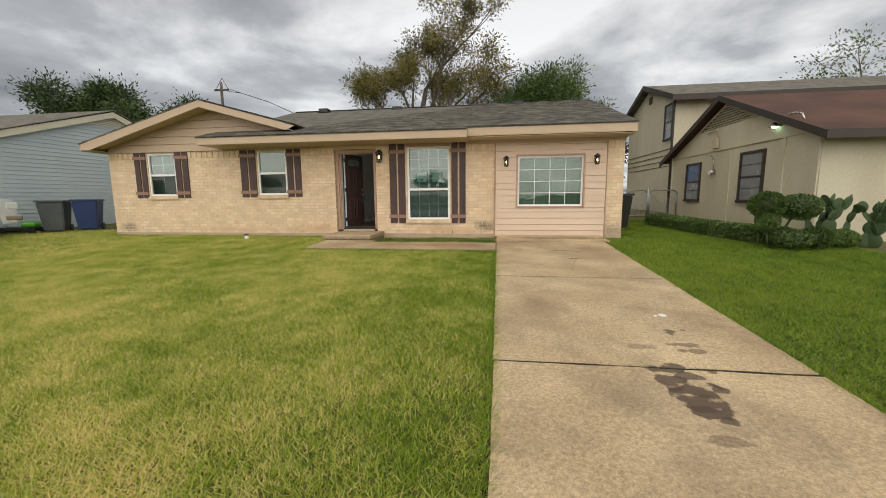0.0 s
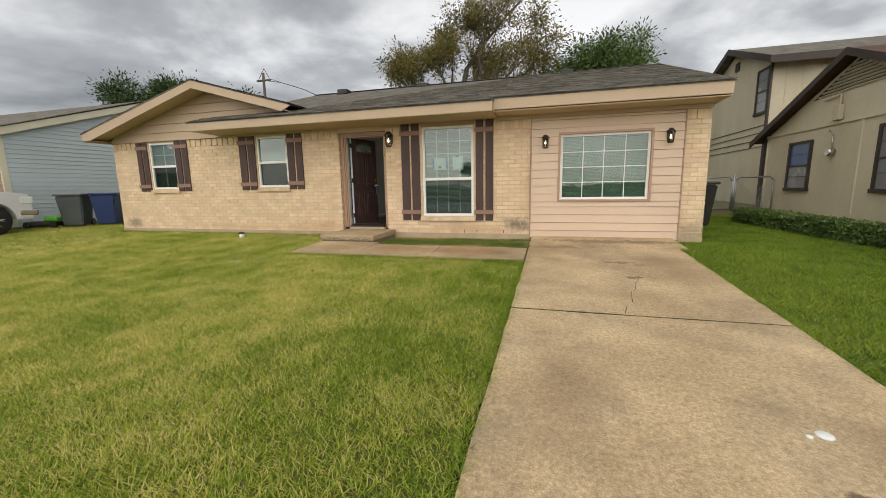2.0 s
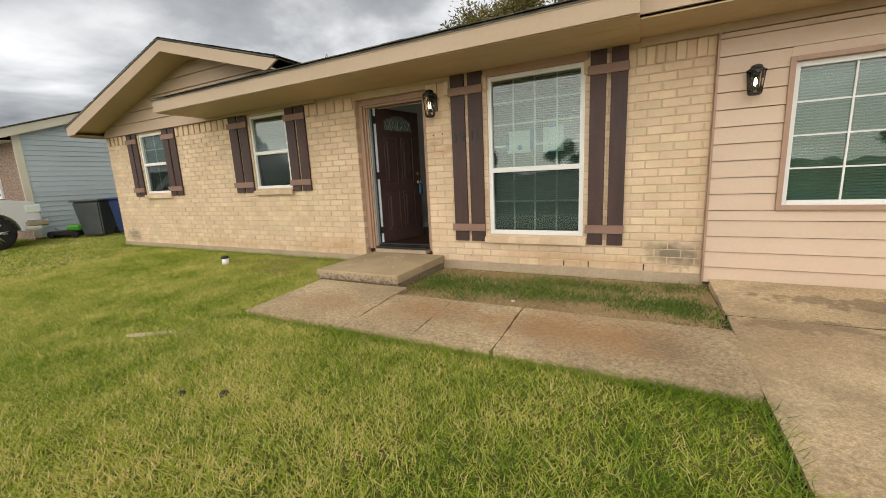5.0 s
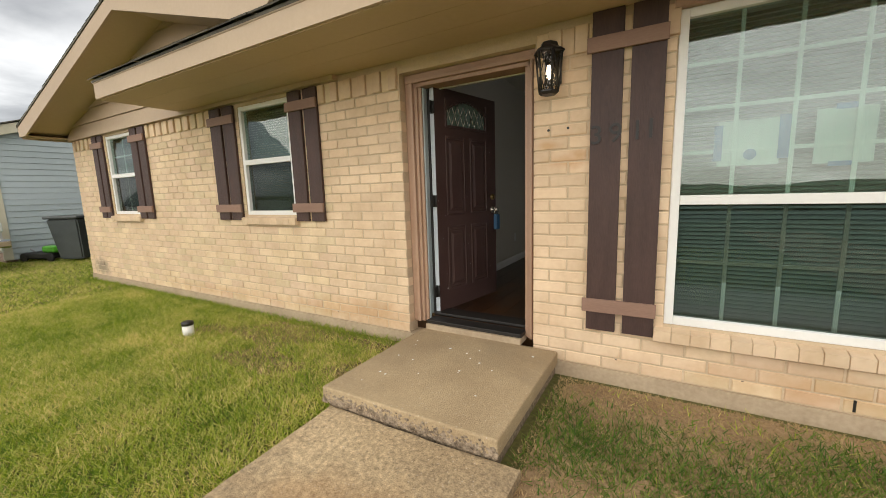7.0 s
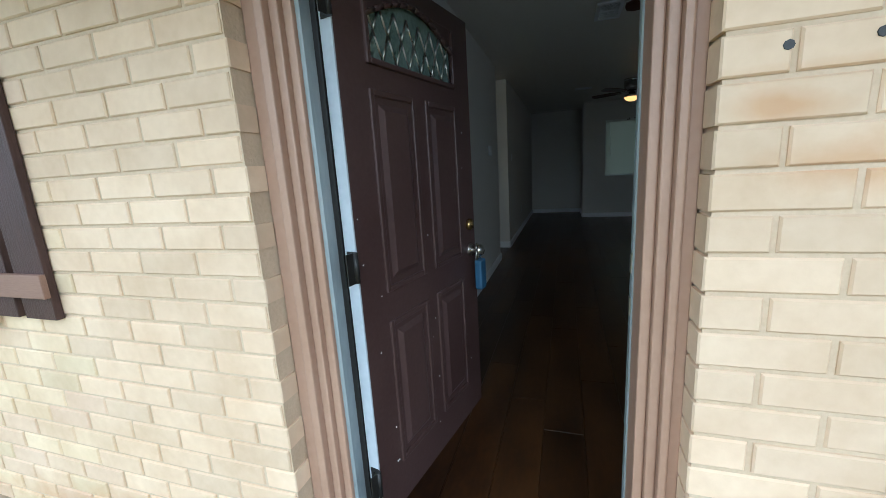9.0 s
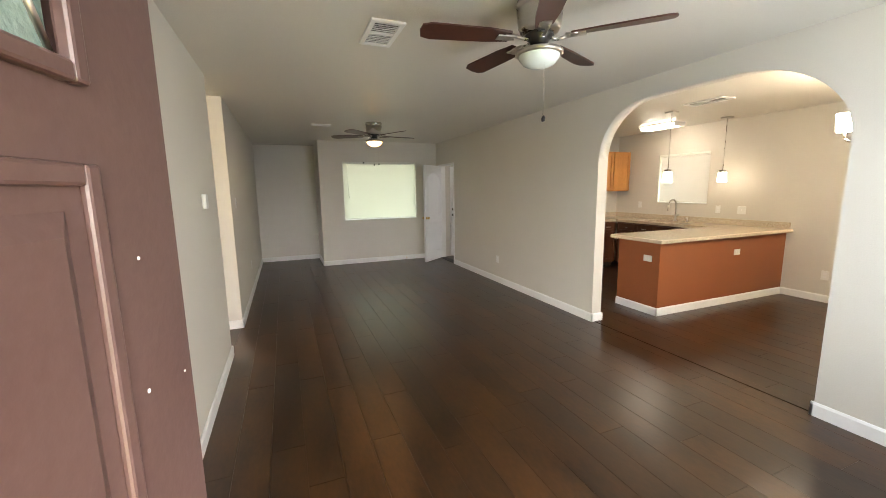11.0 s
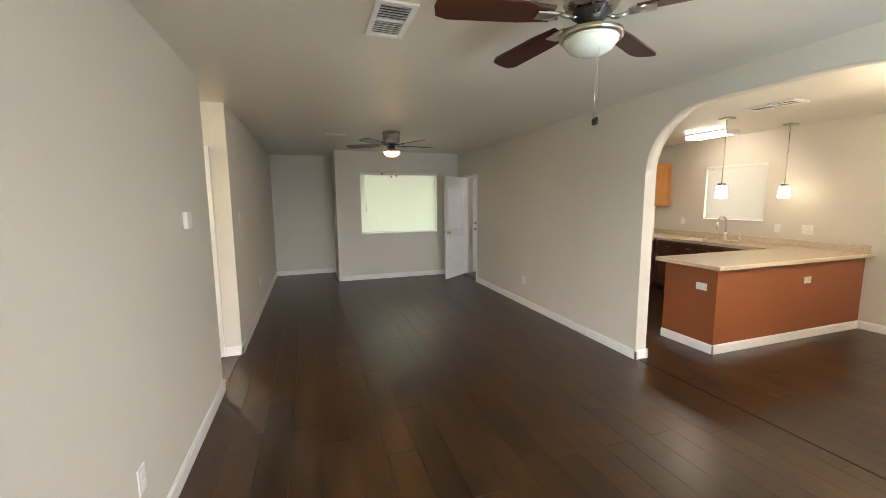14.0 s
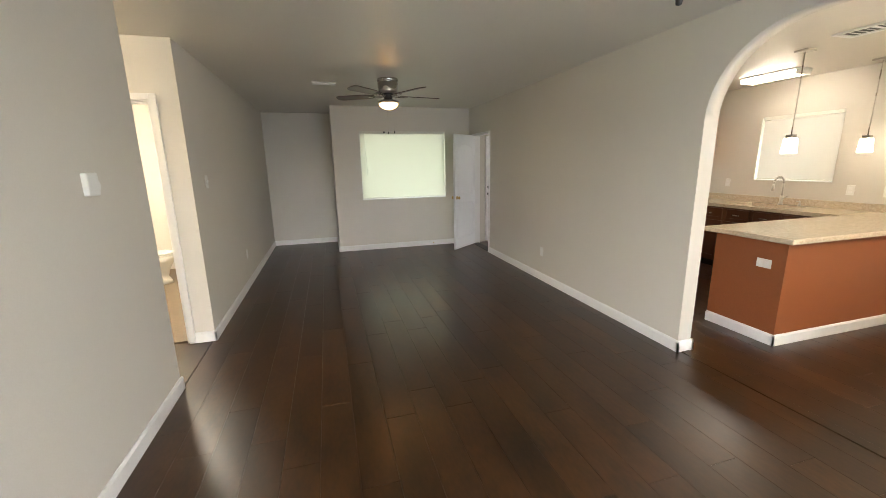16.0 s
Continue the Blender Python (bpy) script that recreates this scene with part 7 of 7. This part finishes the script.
nt = thing("neighbour_house", "two-storey weathered cream house with dark eaves", "house", kind="structure")
bm = bmesh.new(); prism(bm, [(18.9, 0.3), (24.9, 0.3), (24.9, 5.75), (21.9, 6.75), (18.9, 5.75)], "x", 7.6, 7.8); part("gable_wall", bm, CREAM, nt)
part("front_wall", B((7.8, 24, 18.9, 19.1, 0.3, 5.75)), CREAM, nt)
bm = bmesh.new()
sheet(bm, [(7.25, 18.3, 5.66), (24, 18.3, 5.66), (24, 21.9, 6.92), (7.25, 21.9, 6.92)], 0.08)
sheet(bm, [(7.25, 21.9, 6.92), (24, 21.9, 6.92), (24, 25.5, 5.66), (7.25, 25.5, 5.66)], 0.08)
part("roof", bm, SHINGLE, nt, "grey shingle roof")
for y0 in (18.28, 25.52):
    bm = bmesh.new(); prism(bm, [(y0, 5.45), (y0, 5.68), (21.9, 6.95), (21.9, 6.72)], "x", 7.22, 7.26); part("rake_board", bm, DARKTRIM, nt)
part("fascia", B((7.23, 24, 18.25, 18.29, 5.42, 5.66)), DARKTRIM, nt)
part("downpipe", B((7.53, 7.60, 18.86, 18.95, 0.4, 5.6)), DARKTRIM, nt)
nb_window(nt, 7.59, 19.05, 19.8, 4.0, 5.45)
part("small_vent", B((7.56, 7.6, 21.6, 21.95, 6.0, 6.35)), DARKTRIM, nt)
for z in (3.0, 3.25, 3.5, 2.75):
    part("siding_line", B((7.57, 7.6, 18.95, 24.9, z, z + 0.02)), DARKTRIM, nt)
for k in range(30):
    part("siding_batten", B((8.0 + 0.5 * k, 8.03 + 0.5 * k, 18.885, 18.9, 3.0, 5.7)), CREAM, nt)

# chain-link gate and bin in the side passage
GALV = surface("galvanised_pipe", (0.30, 0.31, 0.31), (0.42, 0.43, 0.43), 5, 80, 0.45, metal=0.8)
gt_ = thing("chain_link_gate", "galvanised chain-link gate between the houses", "gate", (0, 0, 0))
for x0, x1 in ((4.75, 5.85), (5.95, 6.95)):
    bm = bmesh.new()
    z0 = 0.65
    tube(bm, [(x0, 16.6, z0), (x0, 16.6, 1.55), (x0 + 0.1, 16.6, 1.65), (x1 - 0.1, 16.6, 1.65), (x1, 16.6, 1.55), (x1, 16.6, z0), (x0, 16.6, z0)], 0.025, 8)
    part("gate_frame", bm, GALV, gt_)
    bm = bmesh.new()
    for k in range(24):
        a = x0 + (x1 - x0) * k / 24
        for s in (1, -1):
            e = a + s * 0.95
            f = 1.0
            if e > x1: f = (x1 - a) / 0.95
            if e < x0: f = (a - x0) / 0.95
            if f > 0.03:
                cyl(bm, (a, 16.6, z0), (a + s * 0.95 * f, 16.6, z0 + 0.95 * f), 0.003, n=4, caps=False)
    tagged(part("mesh", bm, GALV, gt_), "", "", "", "stuff")
for x in (4.65, 5.9):
    bm = bmesh.new(); cyl(bm, (x, 16.6, 0.4), (x, 16.6, 1.78), 0.035); part("post", bm, GALV, gt_)


def wheelie_bin(at, rz, mat, label, scale=1.0, mark=True):
    b = thing("wheelie_bin", label, "bin", at, rz, group="wheelie bins")
    bm = bmesh.new()
    s = scale
    lo = [(-0.25 * s, -0.28 * s), (0.25 * s, -0.28 * s), (0.25 * s, 0.28 * s), (-0.25 * s, 0.28 * s)]
    hi = [(-0.33 * s, -0.40 * s), (0.33 * s, -0.40 * s), (0.33 * s, 0.38 * s), (-0.33 * s, 0.38 * s)]
    v0 = [bm.verts.new((x, y, 0.06)) for x, y in lo]; v1 = [bm.verts.new((x, y, 0.98 * s)) for x, y in hi]
    bm.faces.new(v0[::-1]); bm.faces.new(v1)
    for k in range(4):
        bm.faces.new((v0[k], v0[(k + 1) % 4], v1[(k + 1) % 4], v1[k]))
    bmesh.ops.bevel(bm, geom=list(bm.edges), offset=0.03, segments=2, affect="EDGES")
    part("body", bm, mat, b)
    bm = bmesh.new(); box(bm, -0.36 * s, 0.36 * s, -0.44 * s, 0.40 * s, 0.985 * s, 1.05 * s, bev=0.025); part("lid", bm, mat, b)
    bm = bmesh.new(); cyl(bm, (-0.30, 0.42 * s, 0.95 * s), (0.30, 0.42 * s, 0.95 * s), 0.02); part("handle", bm, mat, b)
    for x in (-0.27 * s, 0.25 * s):
        bm = bmesh.new(); cyl(bm, (x, 0.28 * s, 0.12), (x + 0.05, 0.28 * s, 0.12), 0.12); part("wheel", bm, BLACKM, b)
    if mark:
        part("label_mark", B((-0.12, -0.02, -0.358 * s, -0.345 * s, 0.75, 0.85), (-0.12, 0.02, -0.356 * s, -0.33 * s, 0.72, 0.74)), PAPER, b, "plain white printed mark")
    return b


GREYBIN = surface("grey_bin_plastic", (0.065, 0.075, 0.075), (0.095, 0.105, 0.105), 2, 40, 0.5)
BLUEBIN = surface("blue_bin_plastic", (0.012, 0.03, 0.11), (0.02, 0.045, 0.15), 2, 40, 0.5)
wheelie_bin((-14.3, 10.85, 0.444), 35, GREYBIN, "dark grey wheeled rubbish bin by the blue-grey wall")
wheelie_bin((-13.72, 11.42, 0.458), 35, BLUEBIN, "blue wheeled recycling bin beside a grey one", 1.0, False)
wheelie_bin((3.50, 12.3, 0.48), 0, BLACKM, "dark wheeled bin in the side passage", 1.0, False)
# loose boards and a green mower-like tool by the wall
for k, (x, y, m, lab) in enumerate(((-13.2, 12.7, PLASTIC, "white slatted board leaning on the wall"), (-12.7, 13.0, CREAM, "pale board leaning on the wall"))):
    lb_ = thing("leaning_board", lab, "board", (x, y, 0.49), 60)
    for j in range(6):
        bm = bmesh.new(); box(bm, -0.4, 0.4, 0, 0.02, 0.2 * j, 0.2 * j + 0.17); bm.transform(pose(0, 0, 0, -14)); part("slat", bm, m, lb_)
    bm = bmesh.new(); box(bm, -0.42, -0.36, 0.02, 0.05, 0, 1.2); box(bm, 0.36, 0.42, 0.02, 0.05, 0, 1.2); bm.transform(pose(0, 0, 0, -14)); part("stile", bm, m, lb_)
tl = thing("push_mower", "small black and bright green garden machine on the grass", "mower", (-15.1, 10.5, 0.435), 20)
bm = bmesh.new(); box(bm, -0.5, 0.3, -0.2, 0.2, 0.06, 0.2, bev=0.04); part("deck", bm, BLACKM, tl)
bm = bmesh.new(); box(bm, 0.0, 0.4, -0.15, 0.15, 0.2, 0.36, bev=0.05); part("motor_cover", bm, surface("bright_green_plastic", (0.10, 0.42, 0.03), (0.14, 0.5, 0.05), 3, 40, 0.4), tl, "bright green cover")
for x in (-0.45, 0.32):
    for y in (-0.22, 0.2):
        bm = bmesh.new(); cyl(bm, (x, y, 0.1), (x, y + 0.04, 0.1), 0.1); part("wheel", bm, BLACKM, tl)
bm = bmesh.new(); tube(bm, [(-0.4, 0, 0.2), (-0.9, 0, 0.5)], 0.015, 8); part("handle", bm, GALV, tl)

# ---- neighbouring house to the west ----
nw = thing("neighbour_house", "blue-grey lap-sided house with a white rake", "house", kind="structure")
XW = -15.6
z = 0.5
while z < 4.75:
    f = lambda zz: max(0.0, (zz - 3.33) / 0.345)
    lo, hi = 9.9 + f(z), 18.7 - f(z)
    bm = bmesh.new(); prism(bm, [(lo, z), (hi, z), (18.7 - f(z + 0.14), z + 0.137), (9.9 + f(z + 0.14), z + 0.137)], "x", XW - 0.05, XW)
    for v in bm.verts:
        if abs(v.co.x - XW) < 1e-5 and v.co.z < z + 0.07:
            v.co.x += 0.016
    part("siding_board", bm, BLUESIDE, nw)
    z += 0.14
CREAMT = surface("cream_trim", (0.62, 0.58, 0.44), (0.68, 0.64, 0.50), 1.5, 30, 0.6)
part("corner_board", B((XW - 0.02, XW + 0.03, 9.86, 10.02, 0.5, 3.35)), CREAMT, nw, "cream corner board")
STONE = surface("mixed_brown_brick", (0.16, 0.09, 0.06), (0.42, 0.32, 0.25), 9, 40, 0.85, 0.01, grain=0.3, stretch=(1, 1, 2.5))
part("front_wall", B((-30, XW - 0.05, 9.9, 10.1, 0.3, 3.35)), STONE, nw, "brown mixed brick front")
for s, y0 in ((1, 9.35), (-1, 19.25)):
    bm = bmesh.new(); prism(bm, [(y0, 3.06), (y0, 3.28), (14.3, 4.98), (14.3, 4.76)], "x", XW + 0.10, XW + 0.16); part("rake_board", bm, CREAMT, nw, "cream rake board")
bm = bmesh.new()
sheet(bm, [(-32, 9.3, 3.30), (XW + 0.2, 9.3, 3.30), (XW + 0.2, 14.3, 5.05), (-32, 14.3, 5.05)])
sheet(bm, [(-32, 14.3, 5.05), (XW + 0.2, 14.3, 5.05), (XW + 0.2, 19.3, 3.30), (-32, 19.3, 3.30)])
part("roof", bm, SHINGLE, nw, "dark grey shingle roof")
for k in range(7):
    z = 4.38 + 0.07 * k
    h = (4.86 - z) / 0.345
    part("louvre", B((XW + 0.0, XW + 0.05, 14.3 - h, 14.3 + h, z, z + 0.035)), CREAMT, nw)
w_ = part("window", B((-17.9, -17.82, 9.85, 9.92, 1.6, 2.7), (-17.2, -17.12, 9.85, 9.92, 1.6, 2.7), (-17.82, -17.2, 9.85, 9.92, 2.62, 2.7), (-17.82, -17.2, 9.85, 9.92, 1.6, 1.68), (-17.82, -17.2, 9.86, 9.92, 2.12, 2.18)), VINYL, nw)
part("pane", B((-17.82, -17.2, 9.895, 9.898, 1.68, 2.62)), SCREEN, w_)
part("fascia", B((-32, XW + 0.2, 9.26, 9.3, 3.08, 3.3)), CREAMT, nw)
part("soffit", B((-32, XW - 0.05, 9.3, 9.9, 3.1, 3.13)), CREAMT, nw)

# ---- pickup truck parked on the neighbouring drive ----
SILVER = surface("silver_car_paint", (0.66, 0.67, 0.68), (0.72, 0.73, 0.74), 1, 80, 0.25, metal=0.0, coat=0.6, rough_var=0.03)
RUBBER = surface("tyre_rubber", (0.012, 0.012, 0.012), (0.025, 0.025, 0.025), 6, 60, 0.85, 0.002)
CHROME = surface("chrome", (0.72, 0.72, 0.72), (0.8, 0.8, 0.8), 4, 60, 0.12, metal=1.0, rough_var=0.03)
tr = thing("pickup_truck", "silver pickup truck parked on the neighbouring drive", "pickup truck", (-13.9, 8.7, ground_z(8.7)), 91)


def arch_pts(cx, r, n=10):
    return [(cx + r * math.cos(math.pi * k / n), 0.42 + r * math.sin(math.pi * k / n)) for k in range(n + 1)]


side = [(0.86, 0.42)] + [(0.88, 0.60), (0.88, 0.95), (0.80, 1.10), (0.35, 1.17), (-0.72, 1.20), (-1.45, 1.82), (-3.2, 1.85), (-3.45, 1.25), (-5.0, 1.22), (-5.0, 0.5)] + [(-4.25, 0.42)] + [(p[0], p[1]) for p in arch_pts(-3.75, 0.47)[::-1]][1:-1] + [(-3.27, 0.42), (-0.49, 0.42)] + [(p[0], p[1]) for p in arch_pts(0.0, 0.48)[::-1]][1:-1] + [(0.49, 0.42)]
bm = bmesh.new(); prism(bm, side, "y", 0.0, 1.95)
bmesh.ops.bevel(bm, geom=[e for e in bm.edges if abs(e.verts[0].co.y - e.verts[1].co.y) < 1e-6], offset=0.035, segments=2, affect="EDGES")
part("body", bm, SILVER, tr)
bm = bmesh.new()
for r0, r1, y in ((0.47, 0.53, -0.02),):
    a = [(r1 * math.cos(math.pi * k / 12), 0.42 + r1 * math.sin(math.pi * k / 12)) for k in range(13)]
    b = [(r0 * math.cos(math.pi * k / 12), 0.42 + r0 * math.sin(math.pi * k / 12)) for k in range(12, -1, -1)]
    prism(bm, a + b, "y", -0.025, 0.02)
part("wheel_arch", bm, SILVER, tr)
TINT = surface("tinted_car_glass", (0.015, 0.018, 0.02), (0.03, 0.034, 0.036), 2, 30, 0.06)
bm = bmesh.new(); prism(bm, [(-0.95, 1.25), (-1.50, 1.74), (-2.2, 1.76), (-2.2, 1.25)], "y", -0.006, 0.004); part("side_window", bm, TINT, tr)
bm = bmesh.new(); prism(bm, [(-2.3, 1.25), (-2.3, 1.76), (-3.1, 1.77), (-3.2, 1.25)], "y", -0.006, 0.004); part("side_window", bm, TINT, tr)
bm = bmesh.new(); sheet(bm, [(-0.74, 0.12, 1.235), (-0.74, 1.83, 1.235), (-1.42, 1.72, 1.81), (-1.42, 0.23, 1.81)], 0.012); part("windshield", bm, TINT, tr)
bm = bmesh.new(); box(bm, 0.60, 0.90, -0.012, 0.45, 0.83, 1.03, bev=0.03); part("headlight", bm, BOWL_OFF, tr, "clear headlight")
bm = bmesh.new(); box(bm, 0.55, 0.99, -0.01, 1.96, 0.50, 0.68, bev=0.04); part("bumper", bm, CHROME, tr, "chrome front bumper")
part("grille", B((0.87, 0.90, 0.48, 1.47, 0.72, 1.06), bev=0.01), CHROME, tr, "chrome grille")
part("fender_vent", B((-0.66, -0.38, -0.012, 0.0, 1.02, 1.06)), BLACKM, tr)
bm = bmesh.new(); box(bm, -1.2, -1.05, -0.22, -0.02, 1.22, 1.42, bev=0.03); part("mirror", bm, SILVER, tr)
bm = bmesh.new(); cyl(bm, (-3.2, 0.02, 0.36), (-0.5, 0.02, 0.36), 0.045); part("running_board", bm, BLACKM, tr)
for cx in (0.0, -3.75):
    for y0, y1 in ((0.02, 0.28), (1.67, 1.93)):
        bm = bmesh.new()
        lathe(bm, [(0.27, 0), (0.37, 0), (0.405, 0.03), (0.41, 0.13), (0.405, 0.23), (0.37, 0.26), (0.27, 0.26)], 32)
        bm.transform(pose(cx, y1, 0.41, 90))
        ty = part("wheel", bm, RUBBER, tr, "black tyre on an alloy rim")
        bm = bmesh.new(); yf = y0 - 0.025 if y0 < 1 else y1 + 0.005
        cyl(bm, (cx, yf, 0.41), (cx, yf + 0.02, 0.41), 0.06)
        for k in range(6):
            a = 2 * math.pi * k / 6
            for o in (-0.12, 0.12):
                tube(bm, [(cx + 0.05 * math.cos(a), yf + 0.01, 0.41 + 0.05 * math.sin(a)), (cx + 0.265 * math.cos(a + o), yf + 0.02, 0.41 + 0.265 * math.sin(a + o))], 0.02, 6)
        part("rim", bm, CHROME, ty, "bright alloy rim")

# service pole and wires
po = thing("utility_pole", "grey service pole with wires beyond the roof", "utility pole", (-20.7, 28, 0.5))
bm = bmesh.new(); cyl(bm, (0, 0, 0), (0, 0, 9.6), 0.13, 0.09, 10); part("pole", bm, BARK, po)
bm = bmesh.new(); box(bm, -0.6, 0.6, -0.05, 0.05, 9.0, 9.12); part("cross_arm", bm, BARK, po)
bm = bmesh.new()
for dx in (-0.5, 0.5):
    tube(bm, [(dx, 0, 9.15), (3, -2, 8.2), (6.5, -4.6, 6.9), (9.5, -7, 5.6)], 0.02, 5)
tube(bm, [(-0.4, 0, 9.2), (0.1, 0, 9.9), (0.5, 0, 9.2)], 0.02, 5)
part("wires", bm, BLACKM, po)

# ---- bricks of the front wall ----
wf = bpy.data.objects["wall_front"]
CH, BL = 0.0833, 0.243
rng = random.Random(31)


def brick_mesh(w, h, d=0.055, c=0.004):
    bm = bmesh.new()
    a = [bm.verts.new((x, 0, z)) for x, z in ((c, c), (w - c, c), (w - c, h - c), (c, h - c))]
    b = [bm.verts.new((x, c, z)) for x, z in ((0, 0), (w, 0), (w, h), (0, h))]
    e = [bm.verts.new((x, d, z)) for x, z in ((0, 0), (w, 0), (w, h), (0, h))]
    bm.faces.new(a)
    for p, q in ((a, b), (b, e)):
        for k in range(4):
            bm.faces.new((p[k], q[k], q[(k + 1) % 4], p[(k + 1) % 4]))
    bmesh.ops.recalc_face_normals(bm, faces=bm.faces)
    return mesh_of(bm, "brick", BRICK)


brick_cache = {}


def brick_of(w, h, d=0.055):
    key = (round(w, 2), round(h, 3), d)
    if key not in brick_cache:
        brick_cache[key] = brick_mesh(key[0], key[1], d)
    return brick_cache[key]


BLOCKS = [((a + 0.008, b - 0.008) if c < 0.6 else (a - 0.004, b + 0.004)) + (c - 0.1, d + 0.1) for a, b, c, d in HOLES[:4]]
rest = bmesh.new()
rows = []
for r in range(25):
    z = 0.537 + r * CH
    for lo, hi, joint in ((-11.168, -4.312, -4.312), (-4.312, -0.10, -3.188), (2.59, 2.98, 2.59)):
        x = joint - BL * math.ceil((joint - lo) / BL) - (BL / 2 if r % 2 else 0)
        while x < hi:
            a, b = max(x, lo), min(x + BL - 0.010, hi)
            x += BL
            cuts = [(a, b)]
            for h0, h1, g0, g1 in BLOCKS:
                if z + CH * 0.5 < g0 or z + CH * 0.4 > g1:
                    continue
                nxt = []
                for p, q in cuts:
                    if q <= h0 or p >= h1:
                        nxt.append((p, q)); continue
                    if p < h0: nxt.append((p, h0))
                    if q > h1: nxt.append((h1, q))
                cuts = nxt
            rows += [(p, q, z, CH - 0.010) for p, q in cuts if q - p > 0.025]
# soldier course under the soffit, every second brick proud
x, k = -11.165, 0
while x < 2.9:
    if not any(h0 - 0.02 < x + 0.04 < h1 + 0.02 for h0, h1, _, g1 in BLOCKS) and not -0.12 < x < 2.55:
        rows.append((x, x + 0.075, 2.622, -0.165))
    x += 0.0833
for p, q, z, h in rows:
    soldier = h < 0
    y = FRONT - (0.020 if soldier and round((p + 11.165) / 0.0833) % 2 else 0) + rng.uniform(-0.002, 0.002)
    if -5.35 < p < -2.30 and not soldier:
        piece("brick", brick_of(q - p, h, 0.074 if abs(q + 4.312) < 0.012 or abs(p + 3.188) < 0.012 else 0.055), wf, pose(p, y, z))
    else:
        me = brick_of(q - p, abs(h))
        n0 = len(rest.verts)
        rest.from_mesh(me)
        rest.verts.ensure_lookup_table()
        for v in rest.verts[n0:]:
            v.co += Vector((p, y, z))
ob = part("brickwork", rest, BRICK, wf)
tagged(ob, "tan painted bricks in running bond", "", "", "stuff")
# weep slots in the lowest courses and old screw holes by the lantern
for x in (-10.2, -8.6, -7.1, -5.2, -2.62, -1.93, -1.45, -1.18, -0.62):
    part("weep_slot", B((x, x + 0.012, FRONT - 0.001, FRONT + 0.02, 0.545, 0.61)), BLACKM, wf)
for x, z in ((-3.085, 2.165), (-2.955, 2.168)):
    bm = bmesh.new(); cyl(bm, (x, FRONT - 0.003, z), (x, FRONT + 0.01, z), 0.009, n=8); part("screw_hole", bm, BLACKM, wf)
